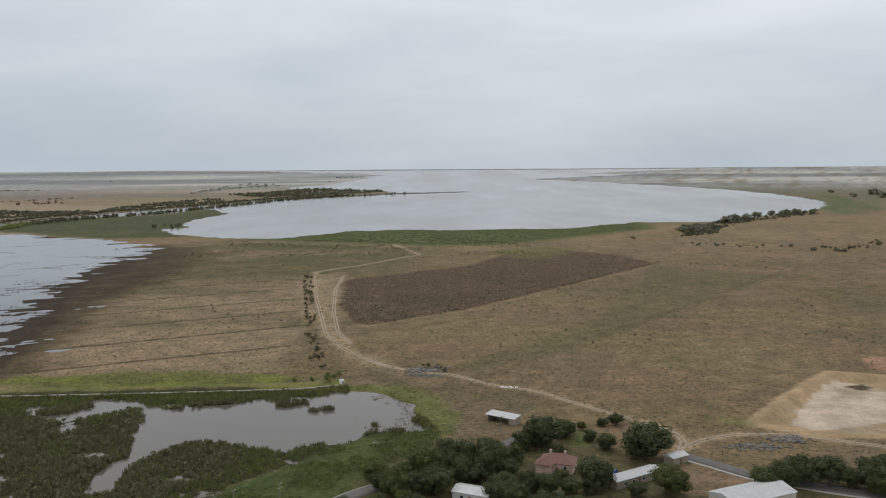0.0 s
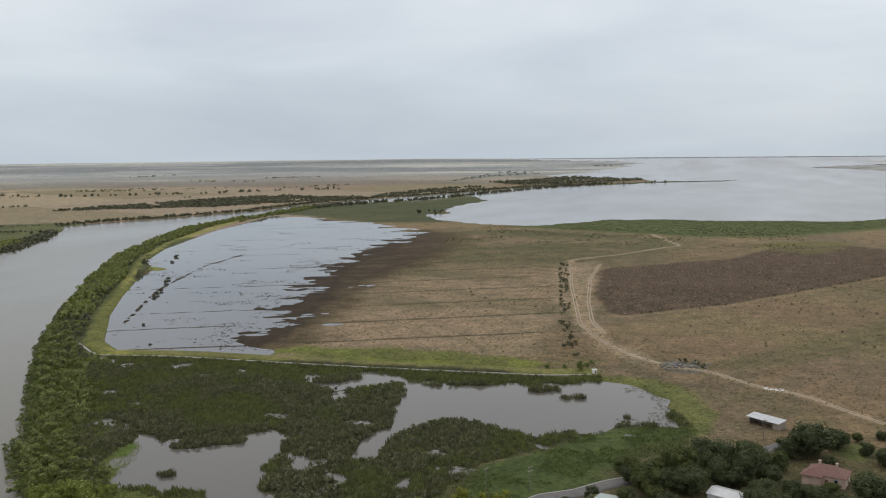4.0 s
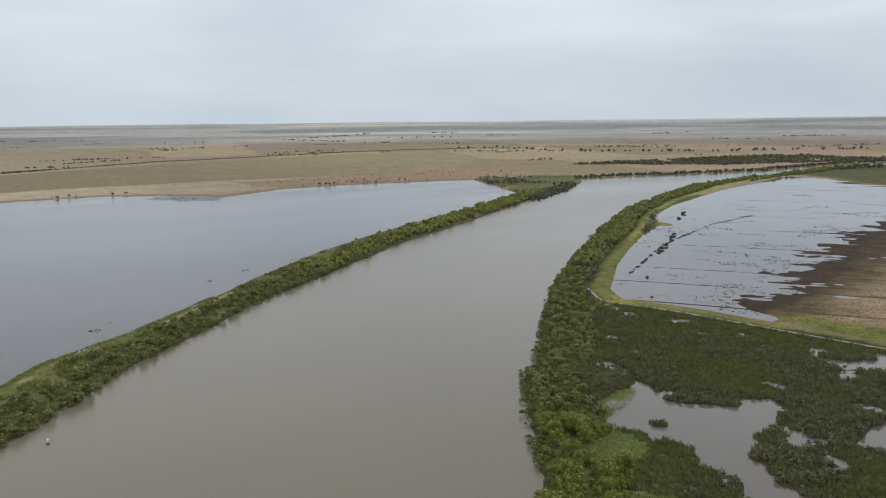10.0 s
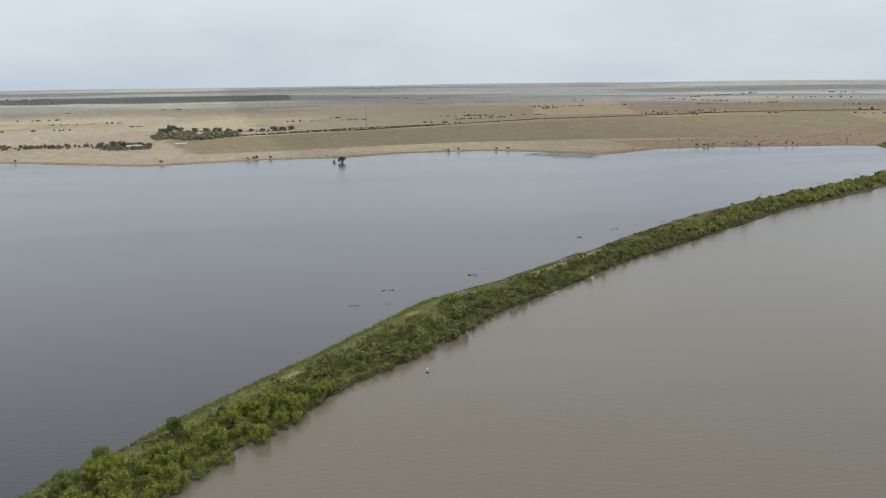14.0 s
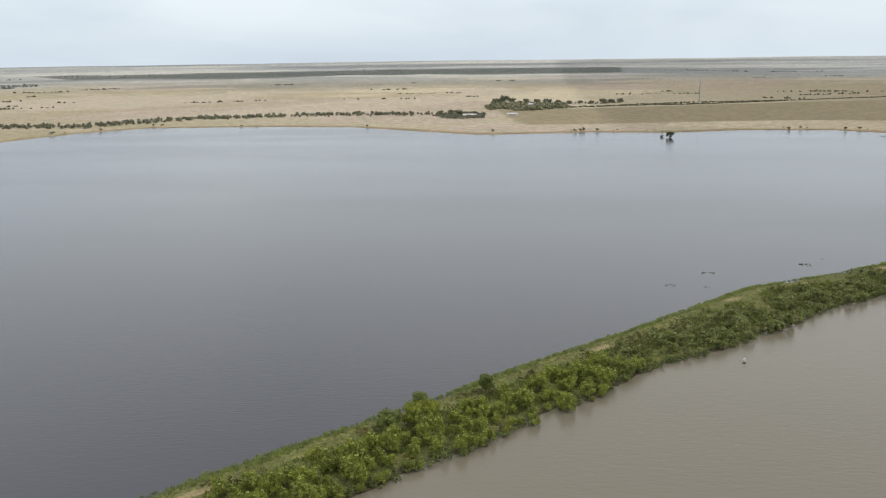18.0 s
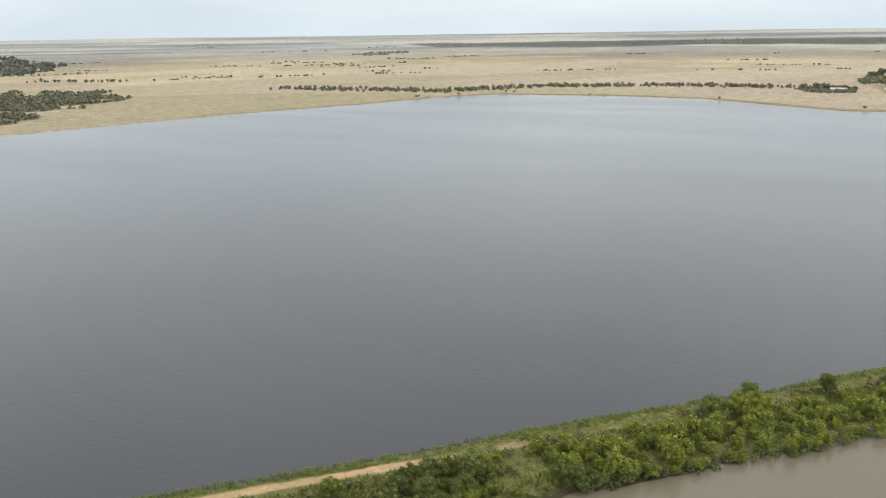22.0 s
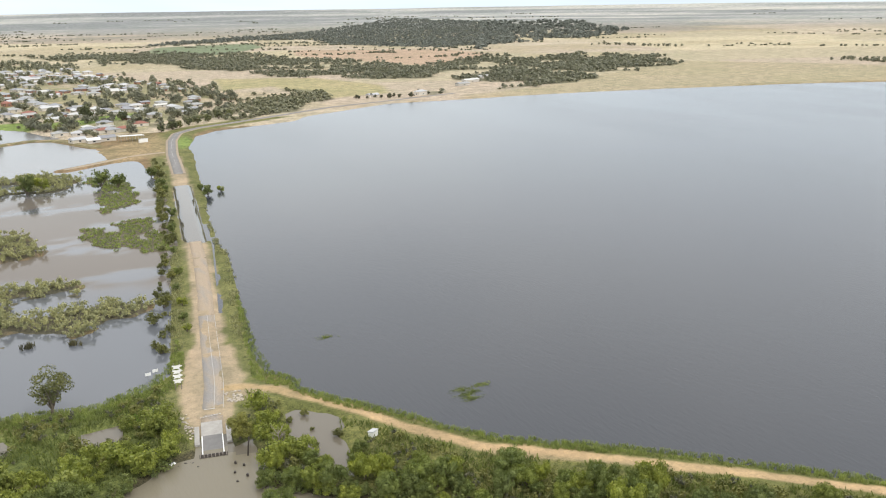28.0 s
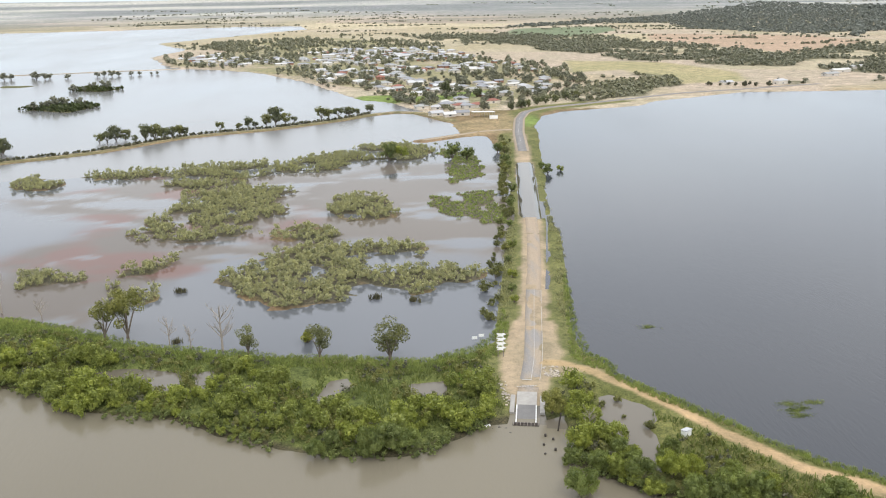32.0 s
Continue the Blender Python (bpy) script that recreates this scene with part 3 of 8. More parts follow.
TRACK_CORRIDOR = [(-147, 891), (-111, 913), (-100, 846), (-82, 653), (-70, 567), (-51, 523), (-28, 485), (-30, 469), (-55, 500), (-85, 567), (-106, 654), (-130, 772)]
PIT_RED = [(243, 492), (261, 503), (242, 465), (239, 471)]
PIT_ISLE = [(209, 441), (219, 445), (222, 438), (214, 432)]
TOWN_TRACKS = [[(128, -1911), (67, -1759), (5, -1544)], [(-118, -1718), (-149, -1621), (-176, -1508)], [(-1935, -3470), (-1560, -2760), (-1336, -2313)]]
LEVEE_WILLOWS = [(-248, -42), (-253, -35), (-256, -30), (-284, -14), (-267, -35)]
# plants and other things: x, y, width
GUMS_VILLAGE = [
    (40, 341, 16.6), (31, 338, 9.4), (50, 351, 9.8), (65, 337, 8.5), (79, 327, 19.0), (53, 295, 13.8), (78, 289, 13.8), (112, 291, 11.7), (128, 298,
    13.5), (137, 298, 12.5), (143, 295, 9.1), (149, 291, 13.6), (151, 286, 11.2), (59, 363, 4.0), (53, 357, 5.5), (60, 348, 5.8), (75, 370, 6.7), (69,
    368, 5.1), (13, 307, 16.1), (-6, 307, 12.9), (3, 322, 12.3), (-12, 307, 9.6), (-17, 288, 12.2), (20, 290, 10.2), (34, 272, 10.7), (45, 272, 8.8),
    (-23, 296, 7.5), (18, 325, 9.9)]
GUMS_VILLAGE += [
    (26, 323, 8.5), (9, 301, 12.6), (-2, 291, 12.3), (24, 278, 9.9), (39, 270, 8.7), (18, 283, 10.0), (-9, 291, 10.2), (45, 329, 6.0), (158, 299,
    11.7)]
GUMS_VILLAGE += [
    (30, 294, 9.2), (36, 291, 8.4), (44, 290, 8.0), (51, 291, 7.3), (23, 307, 8.8), (20, 319, 8.7), (13, 303, 9.4), (-6, 298, 7.4), (42, 304, 5.7),
    (66, 288, 7.3), (3, 312, 9.7), (120, 294, 11.8), (-26, 307, 8.4), (-17, 295, 7.3)]
GUMS_FRONT = [
    (-40, 265, 8.8), (-34, 277, 7.9), (-22, 272, 11.6), (-14, 280, 10.9), (-9, 269, 13.4), (-24, 307, 9.0)]
YELLOW_BUSHES = [
    (-84, 246, 9.3), (-61, 254, 8.4), (-74, 260, 7.7), (-67, 258, 6.8), (-62, 265, 7.0), (-67, 245, 7.3), (-73, 240, 9.0), (-86, 237, 9.0)]
CAUSEWAY_TREES = [
    (225, -721, 8.9), (220, -726, 12.9), (214, -730, 14.9), (207, -732, 11.9), (197, -724, 6.9), (190, -729, 14.8), (183, -733, 16.8),
    (176, -735, 10.9), (172, -746, 12.0), (166, -748, 13.0), (162, -751, 8.0), (136, -771, 9.2), (121, -778, 8.2), (113, -783, 12.4),
    (108, -789, 7.3), (99, -795, 12.6), (91, -804, 19.0), (83, -809, 13.8), (75, -811, 7.5), (51, -829, 14.1), (44, -832, 13.1),
    (35, -838, 13.2), (25, -844, 13.2), (17, -846, 7.7), (5, -860, 13.5), (286, -684, 14.5), (283, -672, 11.4)]
DAM_TREES = [
    (532, -1314, 13.0), (525, -1321, 11.2), (502, -1341, 7.5), (489, -1320, 14.8), (476, -1317, 11.0), (472, -1325, 9.2), (444, -1318, 9.1), (407,
    -1335, 9.1), (399, -1341, 9.2), (387, -1338, 11.0), (379, -1345, 9.2), (362, -1350, 7.3), (352, -1357, 7.4), (335, -1362, 5.5), (326, -1359, 5.5),
    (364, -1135, 6.3), (340, -1143, 14.1), (377, -1132, 12.5), (357, -1147, 11.0), (344, -966, 20.2), (359, -950, 14.7), (335, -973, 16.2), (322,
    -980, 13.6), (319, -990, 9.6), (349, -953, 13.3)]
ROAD_TREES = [
    (-87, -578, 9.3), (-87, -563, 6.8), (-79, -496, 6.7), (-73, -461, 6.3), (-66, -420, 5.2), (-61, -380, 5.3), (-56, -359, 4.5), (-54, -336, 5.2),
    (-51, -319, 4.5), (-110, -544, 9.6), (-120, -552, 6.0), (-109, -559, 6.1), (-50, -306, 4.3), (-89, -626, 9.2), (-54, -609, 16.3), (-63, -597,
    12.0), (-9, -605, 16.1), (-18, -615, 12.3)]
MARSH_TREES = [
    (97, -290, 9.8), (89, -289, 12.7), (45, -270, 7.0), (26, -278, 7.9), (21, -264, 7.9), (-2, -259, 11.5), (-45, -214, 7.7), (21, -280, 5.9)]
DEAD_TREES = [
    (54, -274, 7.1), (144, -320, 7.2), (73, -281, 4.1), (65, -277, 3.6), (126, -311, 3.7)]
FARM_GROVE = [
    (-2067, -73, 35.2), (-2103, -56, 41.3), (-2116, -37, 27.7), (-2123, -6, 22.2), (-2109, 20, 24.8), (-2096, 45, 27.4), (-2082, 70, 21.8), (-2092,
    96, 19.2), (-2102, 123, 16.5), (-2088, 148, 16.4), (-2098, 175, 24.8), (-2112, 196, 22.2), (-2126, 218, 22.4), (-1717, -172, 18.1), (-1707, -152,
    22.4), (-1699, -136, 22.3), (-1692, -121, 20.0), (-1682, -101, 17.7), (-1690, -86, 15.5), (-1332, -54, 8.7), (-1238, 197, 18.1), (-1243, 187, 8.2)]
FLOOD_BUSHES = [
    (-584, 859, 6.8), (-559, 814, 5.8), (-485, 698, 6.2), (-473, 677, 6.5), (-448, 633, 5.6), (-439, 615, 6.0), (-434, 604, 4.9), (-369, 501, 3.3),
    (-326, 448, 3.0)]
LEVEE_BUSHES = [
    (-79, 445, 4.3), (-70, 449, 3.7), (-61, 446, 6.1), (-59, 452, 4.9), (-57, 463, 4.4), (-63, 452, 4.3)]
ISLET_REEDS = [
    (-61, 398, 4.9), (-56, 400, 6.0), (-186, 261, 6.7), (-31, 374, 2.1), (-57, 343, 3.3), (-53, 345, 3.4), (-51, 347, 2.9), (-77, 407, 8.4), (-70,
    410, 8.5), (-21, 365, 6.0), (-181, 400, 14.8), (-174, 407, 9.0), (-186, 397, 11.9)]
MARSH_BALLS = [
    (3, -320, 4.0), (-13, -315, 3.5), (81, -337, 4.3), (71, -283, 1.6)]
SPIT_TREES = [
    (-535, 3126, 33.2), (-502, 3096, 36.9), (-471, 3139, 41.5), (-439, 3182, 42.0), (-407, 3225, 38.3), (-370, 3231, 29.8), (-839, 2550, 24.6), (-784,
    2487, 27.3), (-760, 2611, 24.9), (-728, 2659, 28.8), (-696, 2706, 21.9), (-663, 2754, 25.9), (-621, 2765, 22.2), (-593, 2886, 27.0), (-556, 2933,
    27.3)]
LAKE_TREES = [
    (400, 1429, 15.6), (415, 1428, 19.5), (436, 1451, 17.9), (470, 1525, 12.5), (536, 1637, 18.0), (571, 1699, 21.1), (606, 1730, 16.8), (660, 1817,
    17.7), (711, 1872, 15.7), (748, 1889, 18.6), (780, 1907, 18.9), (834, 1945, 16.6), (287, 1307, 7.0), (1426, 2873, 29.4), (1373, 2712, 35.8), (599,
    1185, 7.0), (565, 1147, 5.0), (421, 1156, 4.0), (472, 1169, 5.8), (479, 1115, 6.4), (502, 1099, 7.9), (512, 1098, 8.0), (404, 1173, 4.9), (377,
    1183, 4.9), (353, 1193, 4.9), (1309, 2764, 20.0), (1344, 3005, 17.2)]
RIVER = ([(2500, -900), (600, -180), (300, -60), (120, 10), (0, 60), (-90, 110)] + NEAR_BANK + FARM_BANK[::-1] + LEVEE_RIVER[::-1]
         + RIVER_EAST[1:] + [(200, -285), (400, -380), (2500, -1500)])
LAGOON = LEVEE_LAGOON + LAGOON_SHORE[::-1]
MARSH_C = MARSH_C_SHORE[:16] + FLOOD_E[22:] + [(420, -560), (420, -400)]
FLOOD_EAST = FLOOD_E[:22] + FLOOD_E[22:] + [(420, -530), (1500, -2900)]


# ---- shape of the land ----
def land(x, y):
    """Height of the ground over the water's level, and the distances that its colours need."""
    r = np.hypot(x, y)
    fine = fbm(x, y, 9.0, 3, 1)
    broad = fbm(x, y, 60.0, 3, 5)
    shore = 1.6 * fine + 2.0 * broad
    h = 0.9 + 0.25 * broad + 0.1 * fine
    d = {}
    for key, line, slope, jag in (("river", RIVER, 0.12, 0.6), ("lagoon", LAGOON, 0.09, 0.5), ("lake", LAKE, 0.06, 2.0),
                                  ("pond_a", POND_A, 0.16, 1.0), ("pond_b", POND_B, 0.16, 1.0), ("marsh_c", MARSH_C, 0.12, 0.7), ("flood_e", FLOOD_EAST, 0.08, 1.0)):
        d[key] = away(x, y, line, 60.0)
        jagged = jag * shore * (1 + r / 900.0)
        h = np.minimum(h, np.maximum(-1.5, (d[key] + jagged) * slope))
    d["bank_ponds"] = np.minimum.reduce([away(x, y, line, 30.0) for line in (POND_R, RAMP_POOL, POND_L1, POND_L2, POND_L3, POND_L4, POND_L5)])
    h = np.minimum(h, np.maximum(-0.8, (d["bank_ponds"] + 0.8 * shore) * 0.2))
    # flooded paddock with long wet streaks
    d["flood"] = away(x, y, FLOOD_PADDOCK, 160.0)
    along = x * 0.899 + y * 0.438
    across = -x * 0.438 + y * 0.899
    streak = fbm(along * 0.13, across, 18.0, 3, 9) + 0.55 * fbm(along * 0.2, across, 7.0, 3, 12)
    d["levee"] = away(x, y, LEVEE_NEAR, 120.0, False)
    lane = np.abs((across + 9 * fbm(x, y, 300.0, 2, 10) + 8) % 62.0 - 31.0)
    wet = d["flood"] + 24 * step(14, -18, away(x, y, MUD, 60.0)) + (30 * fbm(along * 0.08, across, 19.0, 4, 9) + 12 * fbm(along * 0.2, across, 7.0, 3, 12) + 16 * fbm(x, y, 26.0, 4, 13) - 8 + 30 * step(20, 3, lane) * fbm(x, y, 110.0, 2, 14)) * step(25, 110, d["levee"]) * (0.5 + 0.5 * step(520, 760, y)) + 2 * fine + (17 * fbm(x, y, 11.0, 3, 15) + 9 * fbm(along * 0.35, across, 5.0, 2, 16)) * step(20, 80, d["levee"])
    wet = wet - 20 * step(48, 22, d["levee"]) * step(26, 4, d["flood"]) * step(415, 425, y)
    h = np.minimum(h, np.maximum(-0.6, 0.02 + wet * (0.008 + 0.06 * step(90, 30, d["levee"]))))
    drain = np.abs((across + 9 * fbm(x, y, 300.0, 2, 10)) % 62.0 - 31.0)
    h = np.where((d["flood"] < 10) & (fbm(along * 0.25, across, 20.0, 2, 11) > -0.3), np.maximum(h, 0.11 - 0.075 * drain), h)
    row = away(x, y, [(-520, 900), (-505, 790), (-455, 640), (-385, 500)], 30.0, False)
    h = np.where(d["flood"] < 0, np.maximum(h, 0.12 - 0.07 * row - 0.1 * (fine < -0.2)), h)
    # islands and shoals of the eastern marsh
    for key in ("ISLE_A", "ISLE_B", "ISLE_C", "ISLE_D", "ISLE_E", "ISLE_F", "ISLE_G", "ISLE_H", "ISLE_I", "ISLE_J", "ISLE_K"):
        line = ISLES[key]
        d[key] = away(x, y, line, 30.0)
        ragged = 9.0 if key in ("ISLE_B", "ISLE_K", "ISLE_G") else 4.5
        h = np.maximum(h, np.clip((-d[key] - 2.5 * shore - ragged * fbm(x, y, 13.0, 3, 22) - 0.25 * ragged) * 0.1, -2, 0.3 - 0.38 * step(0.12, 0.45, fbm(x, y, 15.0, 3, 27))))
    d["red"] = away(x, y, RED_MUD, 40.0)
    h = np.maximum(h, np.where(d["red"] < 10, np.clip((-d["red"] - 34 * fbm(x * 0.6, y * 1.6, 46.0, 5, 21) - 22) * 0.008, -1, -0.04), -2))
    d["grey"] = away(x, y, GREY_MUD, 40.0)
    h = np.maximum(h, np.where(d["grey"] < 10, np.clip((-d["grey"] - 34 * fbm(x * 0.6, y * 1.6, 60.0, 5, 31) - 26) * 0.008, -1, -0.04), -2))
    for line in (ISLET_TREES_A, ISLET_TREES_B, ISLET_C):
        h = np.maximum(h, np.clip((-away(x, y, line, 30.0) - shore) * 0.12, -2, 0.6))
    # marsh behind the near bank: low, with many small openings of water
    d["marsh"] = away(x, y, MARSH, 60.0)
    low = 0.32 + 0.5 * fbm(x, y, 14.0, 4, 41)
    h = np.where(d["marsh"] < 0, np.minimum(h, np.maximum(low, -0.4)), h)
    # banks and tracks
    steep = step(-300, -345, x)
    h = np.maximum(h, 1.9 - np.maximum(d["levee"] - 4.0 + 1.6 * steep, 0) * (0.22 + 0.15 * steep))
    d["spur"] = away(x, y, LEVEE_SPUR, 30.0, False)
    h = np.maximum(h, 0.9 - np.maximum(d["spur"] - 5.0 - 1.5 * fine, 0) * 0.2)
    d["causeway"] = away(x, y, CAUSEWAY, 40.0, False)
    h = np.maximum(h, 0.9 - np.maximum(d["causeway"] - 4.5, 0) * 0.25)
    d["town_track"] = away(x, y, CAUSEWAY_TRACK, 40.0, False)
    h = np.maximum(h, 0.8 - np.maximum(d["town_track"] - 4.0, 0) * 0.2)
    d["far_dam"] = away(x, y, FAR_DAM, 40.0, False)
    h = np.maximum(h, 0.8 - np.maximum(d["far_dam"] - 3.0, 0) * 0.2)
    d["road"] = away(x, y, [(-41.5, -227)] + ROAD[1:], 60.0, False)
    dip = step(-400, -450, y) * step(-610, -570, y)
    h = np.maximum(h, 0.75 - np.maximum(d["road"] - 7.0, 0) * 0.12 - 0.85 * dip)
    # sand drifts over the edges of the seal
    h = np.where(d["road"] < 9, h + 0.13 * step(2.1, 3.6, d["road"]) * step(-0.15, 0.5, fbm(x, y, 5.0, 3, 28)) * (y > -470) * (y < -236), h)
    h = np.minimum(h, 0.75 - (1.0 + 0.15 * fine) * dip + 2.0 * step(4.5, 12, d["road"]) + 9 * (dip < 0.01))
    wash = away(x, y, [(-66, -322), (-76, -372), (-86, -425), (-92, -470)], 20.0, False)
    h = np.minimum(h, -0.12 + np.maximum(wash - 0.7 - 0.7 * fine, 0) * 0.5)
    slip = away(x, y, [(-41.6, -230), (-38.2, -211)], 20.0, False)
    h = np.where(slip < 5, np.minimum(h, 0.55 - 0.075 * np.maximum(y + 230, 0)), h)
    d["pit"] = away(x, y, PIT, 40.0)
    h = np.where(d["pit"] < 14, h + 0.9 * step(3.5, 0.5, np.abs(d["pit"])), h)
    h = np.where(d["pit"] < 0, h - 2.3 * step(-1, -9, d["pit"]), h)
    h = h + np.where(r > 3600, 0.003 * (r - 3600) * fbm(x, y, 900.0, 3, 51), 0) * step(0, 60, d["lake"])
    return h, d


ISLES = {"ISLE_A": ISLE_A, "ISLE_B": ISLE_B, "ISLE_C": ISLE_C, "ISLE_D": ISLE_D, "ISLE_E": ISLE_E, "ISLE_F": ISLE_F, "ISLE_G": ISLE_G,
         "ISLE_H": ISLE_H, "ISLE_I": ISLE_I, "ISLE_J": ISLE_J, "ISLE_K": ISLE_K}
TIP_TRACK = [(-1249, 1100), (-1217, 1094), (-1150, 1045), (-1090, 1020)]
FAR_DAM = [(560, -1390), (480, -1410), (400, -1430), (300, -1450)]

# one sheet in rings round the drone, finer where its view sweeps, coarser far out
turns = np.radians(np.concatenate((np.arange(-34, 206, 0.26), np.arange(206, 326, 2.0))))
rings = np.concatenate((np.array((0.01, 12.0, 24.0, 36.0, 48.0)), 60 * 1.03 ** np.arange(0, 31), 150 * 1.0045 ** np.arange(1, 381), 830 * 1.0075 ** np.arange(0, 140), 2365 * 1.01 ** np.arange(0, 75)))
rings = rings[rings < 4930]
TA, RR = np.meshgrid(turns, rings)
GX, GY = -np.sin(TA) * RR, np.cos(TA) * RR
GH, GD = land(GX, GY)
NR, NT = GX.shape


def tint(color, mask):
    """Lays a soil colour where mask is 1."""
    global SOIL
    SOIL = SOIL * (1 - mask[..., None]) + np.array(color) * mask[..., None]


fine = fbm(GX, GY, 6.0, 3, 61)
mid = fbm(GX, GY, 35.0, 4, 62)
wide = fbm(GX, GY, 260.0, 4, 63)
edge = 2.0 * fine + 5.0 * mid
SOIL = np.zeros(GX.shape + (3,))
tint((0.204, 0.155, 0.102), np.ones(GX.shape))                      # dry grass
tint((0.165, 0.14, 0.082), step(-0.1, 0.5, mid + 0.5 * wide))
tint((0.205, 0.155, 0.105), step(0.2, 0.7, wide - 0.3 * mid))
# far paddocks: long strips
u1, v1 = GX * 0.93 - GY * 0.37, GX * 0.37 + GY * 0.93
cell = hashed(np.floor(u1 / 700 + 0.15 * wide), np.floor(v1 / 330), 77)
far_side = step(0, 30, np.minimum(GD["lagoon"], GD["river"])) * (GX < -700) + (GY < -850)
far_side = np.clip(far_side, 0, 1)
south = step(1500, 150, GY)
for lo, hi, c in ((0.0, 0.3, (0.27, 0.225, 0.18)), (0.3, 0.55, (0.24, 0.19, 0.155)), (0.55, 0.8, (0.22, 0.19, 0.135)), (0.8, 1.01, (0.30, 0.255, 0.19))):
    tint(c, far_side * ((cell >= lo) & (cell < hi)))
for lo, hi, c in ((0.0, 0.3, (0.40, 0.36, 0.31)), (0.3, 0.55, (0.37, 0.325, 0.285)), (0.55, 0.8, (0.36, 0.33, 0.265)), (0.8, 1.01, (0.43, 0.39, 0.31))):
    tint(c, far_side * south * ((cell >= lo) & (cell < hi)))
tint((0.315, 0.285, 0.205), 0.6 * far_side * south * step(0.1, 0.6, wide))
tint((0.24, 0.212, 0.152), step(10, -10, away(GX, GY, OLIVE_PADDOCK, 60.0) + edge))
tint((0.305, 0.28, 0.205), 0.8 * step(20, -10, away(GX, GY, SHORE_GRASS, 60.0) + edge))
tint((0.31, 0.29, 0.185), step(8, -8, away(GX, GY, PASTURE, 60.0) + edge))
tint((0.36, 0.28, 0.23), step(8, -8, away(GX, GY, BROWN_FIELD, 60.0) + edge))
tint((0.16, 0.20, 0.14), step(8, -8, away(GX, GY, GREEN_CROP, 60.0) + edge))
tint((0.135, 0.135, 0.098), 0.95 * step(5, -10, np.minimum.reduce([away(GX, GY, line, 60.0) for line in (BUSH1, BUSH2, FOREST, BUSH4, ROADSIDE_BUSH)]) + 38 * fbm(GX, GY, 70.0, 4, 117)) * step(-0.45, -0.1, fbm(GX, GY, 60.0, 3, 111)))
tint((0.225, 0.225, 0.14), 0.85 * step(8, -10, away(GX, GY, TOWN, 60.0)) * step(-0.7, 0.1, mid))
tint((0.228, 0.168, 0.118), 0.5 * (GX > -80) * (GY > 300) * step(-0.2, 0.5, fbm(GX, GY, 190.0, 3, 68)))
tint((0.225, 0.19, 0.112), 0.55 * (GX > -80) * (GY > 300) * (GY < 1500) * step(0.0, 0.55, fbm(GX * 0.8 - GY * 0.5, GX * 0.9 + GY * 1.5, 150.0, 5, 73)))
tint((0.135, 0.125, 0.078), 0.45 * (GX > -80) * (GY > 300) * (GY < 1500) * step(0.1, 0.6, fbm(GX * 0.8 - GY * 0.5, GX * 0.9 + GY * 1.5, 90.0, 5, 74)))
# distant scrub belts, ringed round the drone, in tones blued by painted haze
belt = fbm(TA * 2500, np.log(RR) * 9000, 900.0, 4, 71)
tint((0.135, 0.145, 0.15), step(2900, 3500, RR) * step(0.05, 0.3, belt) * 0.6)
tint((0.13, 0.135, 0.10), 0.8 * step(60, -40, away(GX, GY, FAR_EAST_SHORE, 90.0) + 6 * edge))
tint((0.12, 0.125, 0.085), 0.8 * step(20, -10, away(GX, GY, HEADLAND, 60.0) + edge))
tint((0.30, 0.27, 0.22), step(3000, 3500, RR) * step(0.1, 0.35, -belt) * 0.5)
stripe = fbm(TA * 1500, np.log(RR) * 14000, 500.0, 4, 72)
# distance haze painted into the soil colour: blue-grey and striped towards the rim
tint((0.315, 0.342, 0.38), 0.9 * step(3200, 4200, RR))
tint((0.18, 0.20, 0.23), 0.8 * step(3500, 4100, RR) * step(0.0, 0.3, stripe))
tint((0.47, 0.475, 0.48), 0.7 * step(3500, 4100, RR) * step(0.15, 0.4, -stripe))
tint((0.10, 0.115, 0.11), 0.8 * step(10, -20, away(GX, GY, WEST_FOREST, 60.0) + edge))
# near paddocks
d = GD
tint((0.105, 0.108, 0.058), 0.85 * step(40, -30, away(GX, GY, SHORE_SCRUB, 90.0) + 4 * edge) * step(-0.6, 0.1, fbm(GX, GY * 1.4, 60.0, 4, 75)))
tint((0.095, 0.12, 0.06), 0.9 * step(30, -10, away(GX, GY, EAST_GREEN, 60.0) + 2 * edge))
tint((0.165, 0.135, 0.10), 0.6 * step(0.15, 0.5, fbm(u1, v1 * 0.25, 30.0, 4, 65)) * (GY > 300) * (GX > -100))
tint((0.096, 0.070, 0.050), step(1.5, -1.5, away(GX, GY, PLOUGHED, 60.0) + 0.8 * fine))
tint((0.15, 0.115, 0.085), 0.6 * step(1.5, -1.5, away(GX, GY, PLOUGHED, 60.0) + 0.8 * fine) * step(0.25, 0.6, fine + 0.4 * mid))
tint((0.14, 0.135, 0.06), 0.8 * step(12, -10, away(GX, GY, FIELD_WEEDS, 60.0) + 3 * edge))
tint((0.135, 0.128, 0.07), 0.6 * step(3, -6, away(GX, GY, GREEN_PADDOCK, 60.0) + fine))
for line in (FENCE_NORTH, FENCE_EAST):
    tint((0.125, 0.105, 0.07), 0.7 * step(2.6, 1.0, away(GX, GY, line, 20.0, False) + 0.6 * fine))
tint((0.26, 0.2, 0.14), 0.6 * step(3.0, 1.2, np.abs(away(GX, GY, FIELD_EDGE, 20.0, False) - 5.0) + 0.6 * fine) * (away(GX, GY, PLOUGHED, 60.0) > 0))
tint((0.155, 0.15, 0.145), 0.9 * step(3, -3, away(GX, GY, RUBBLE_YARD, 30.0) + fine))
al, ac = GX * 0.899 + GY * 0.438, -GX * 0.438 + GY * 0.899
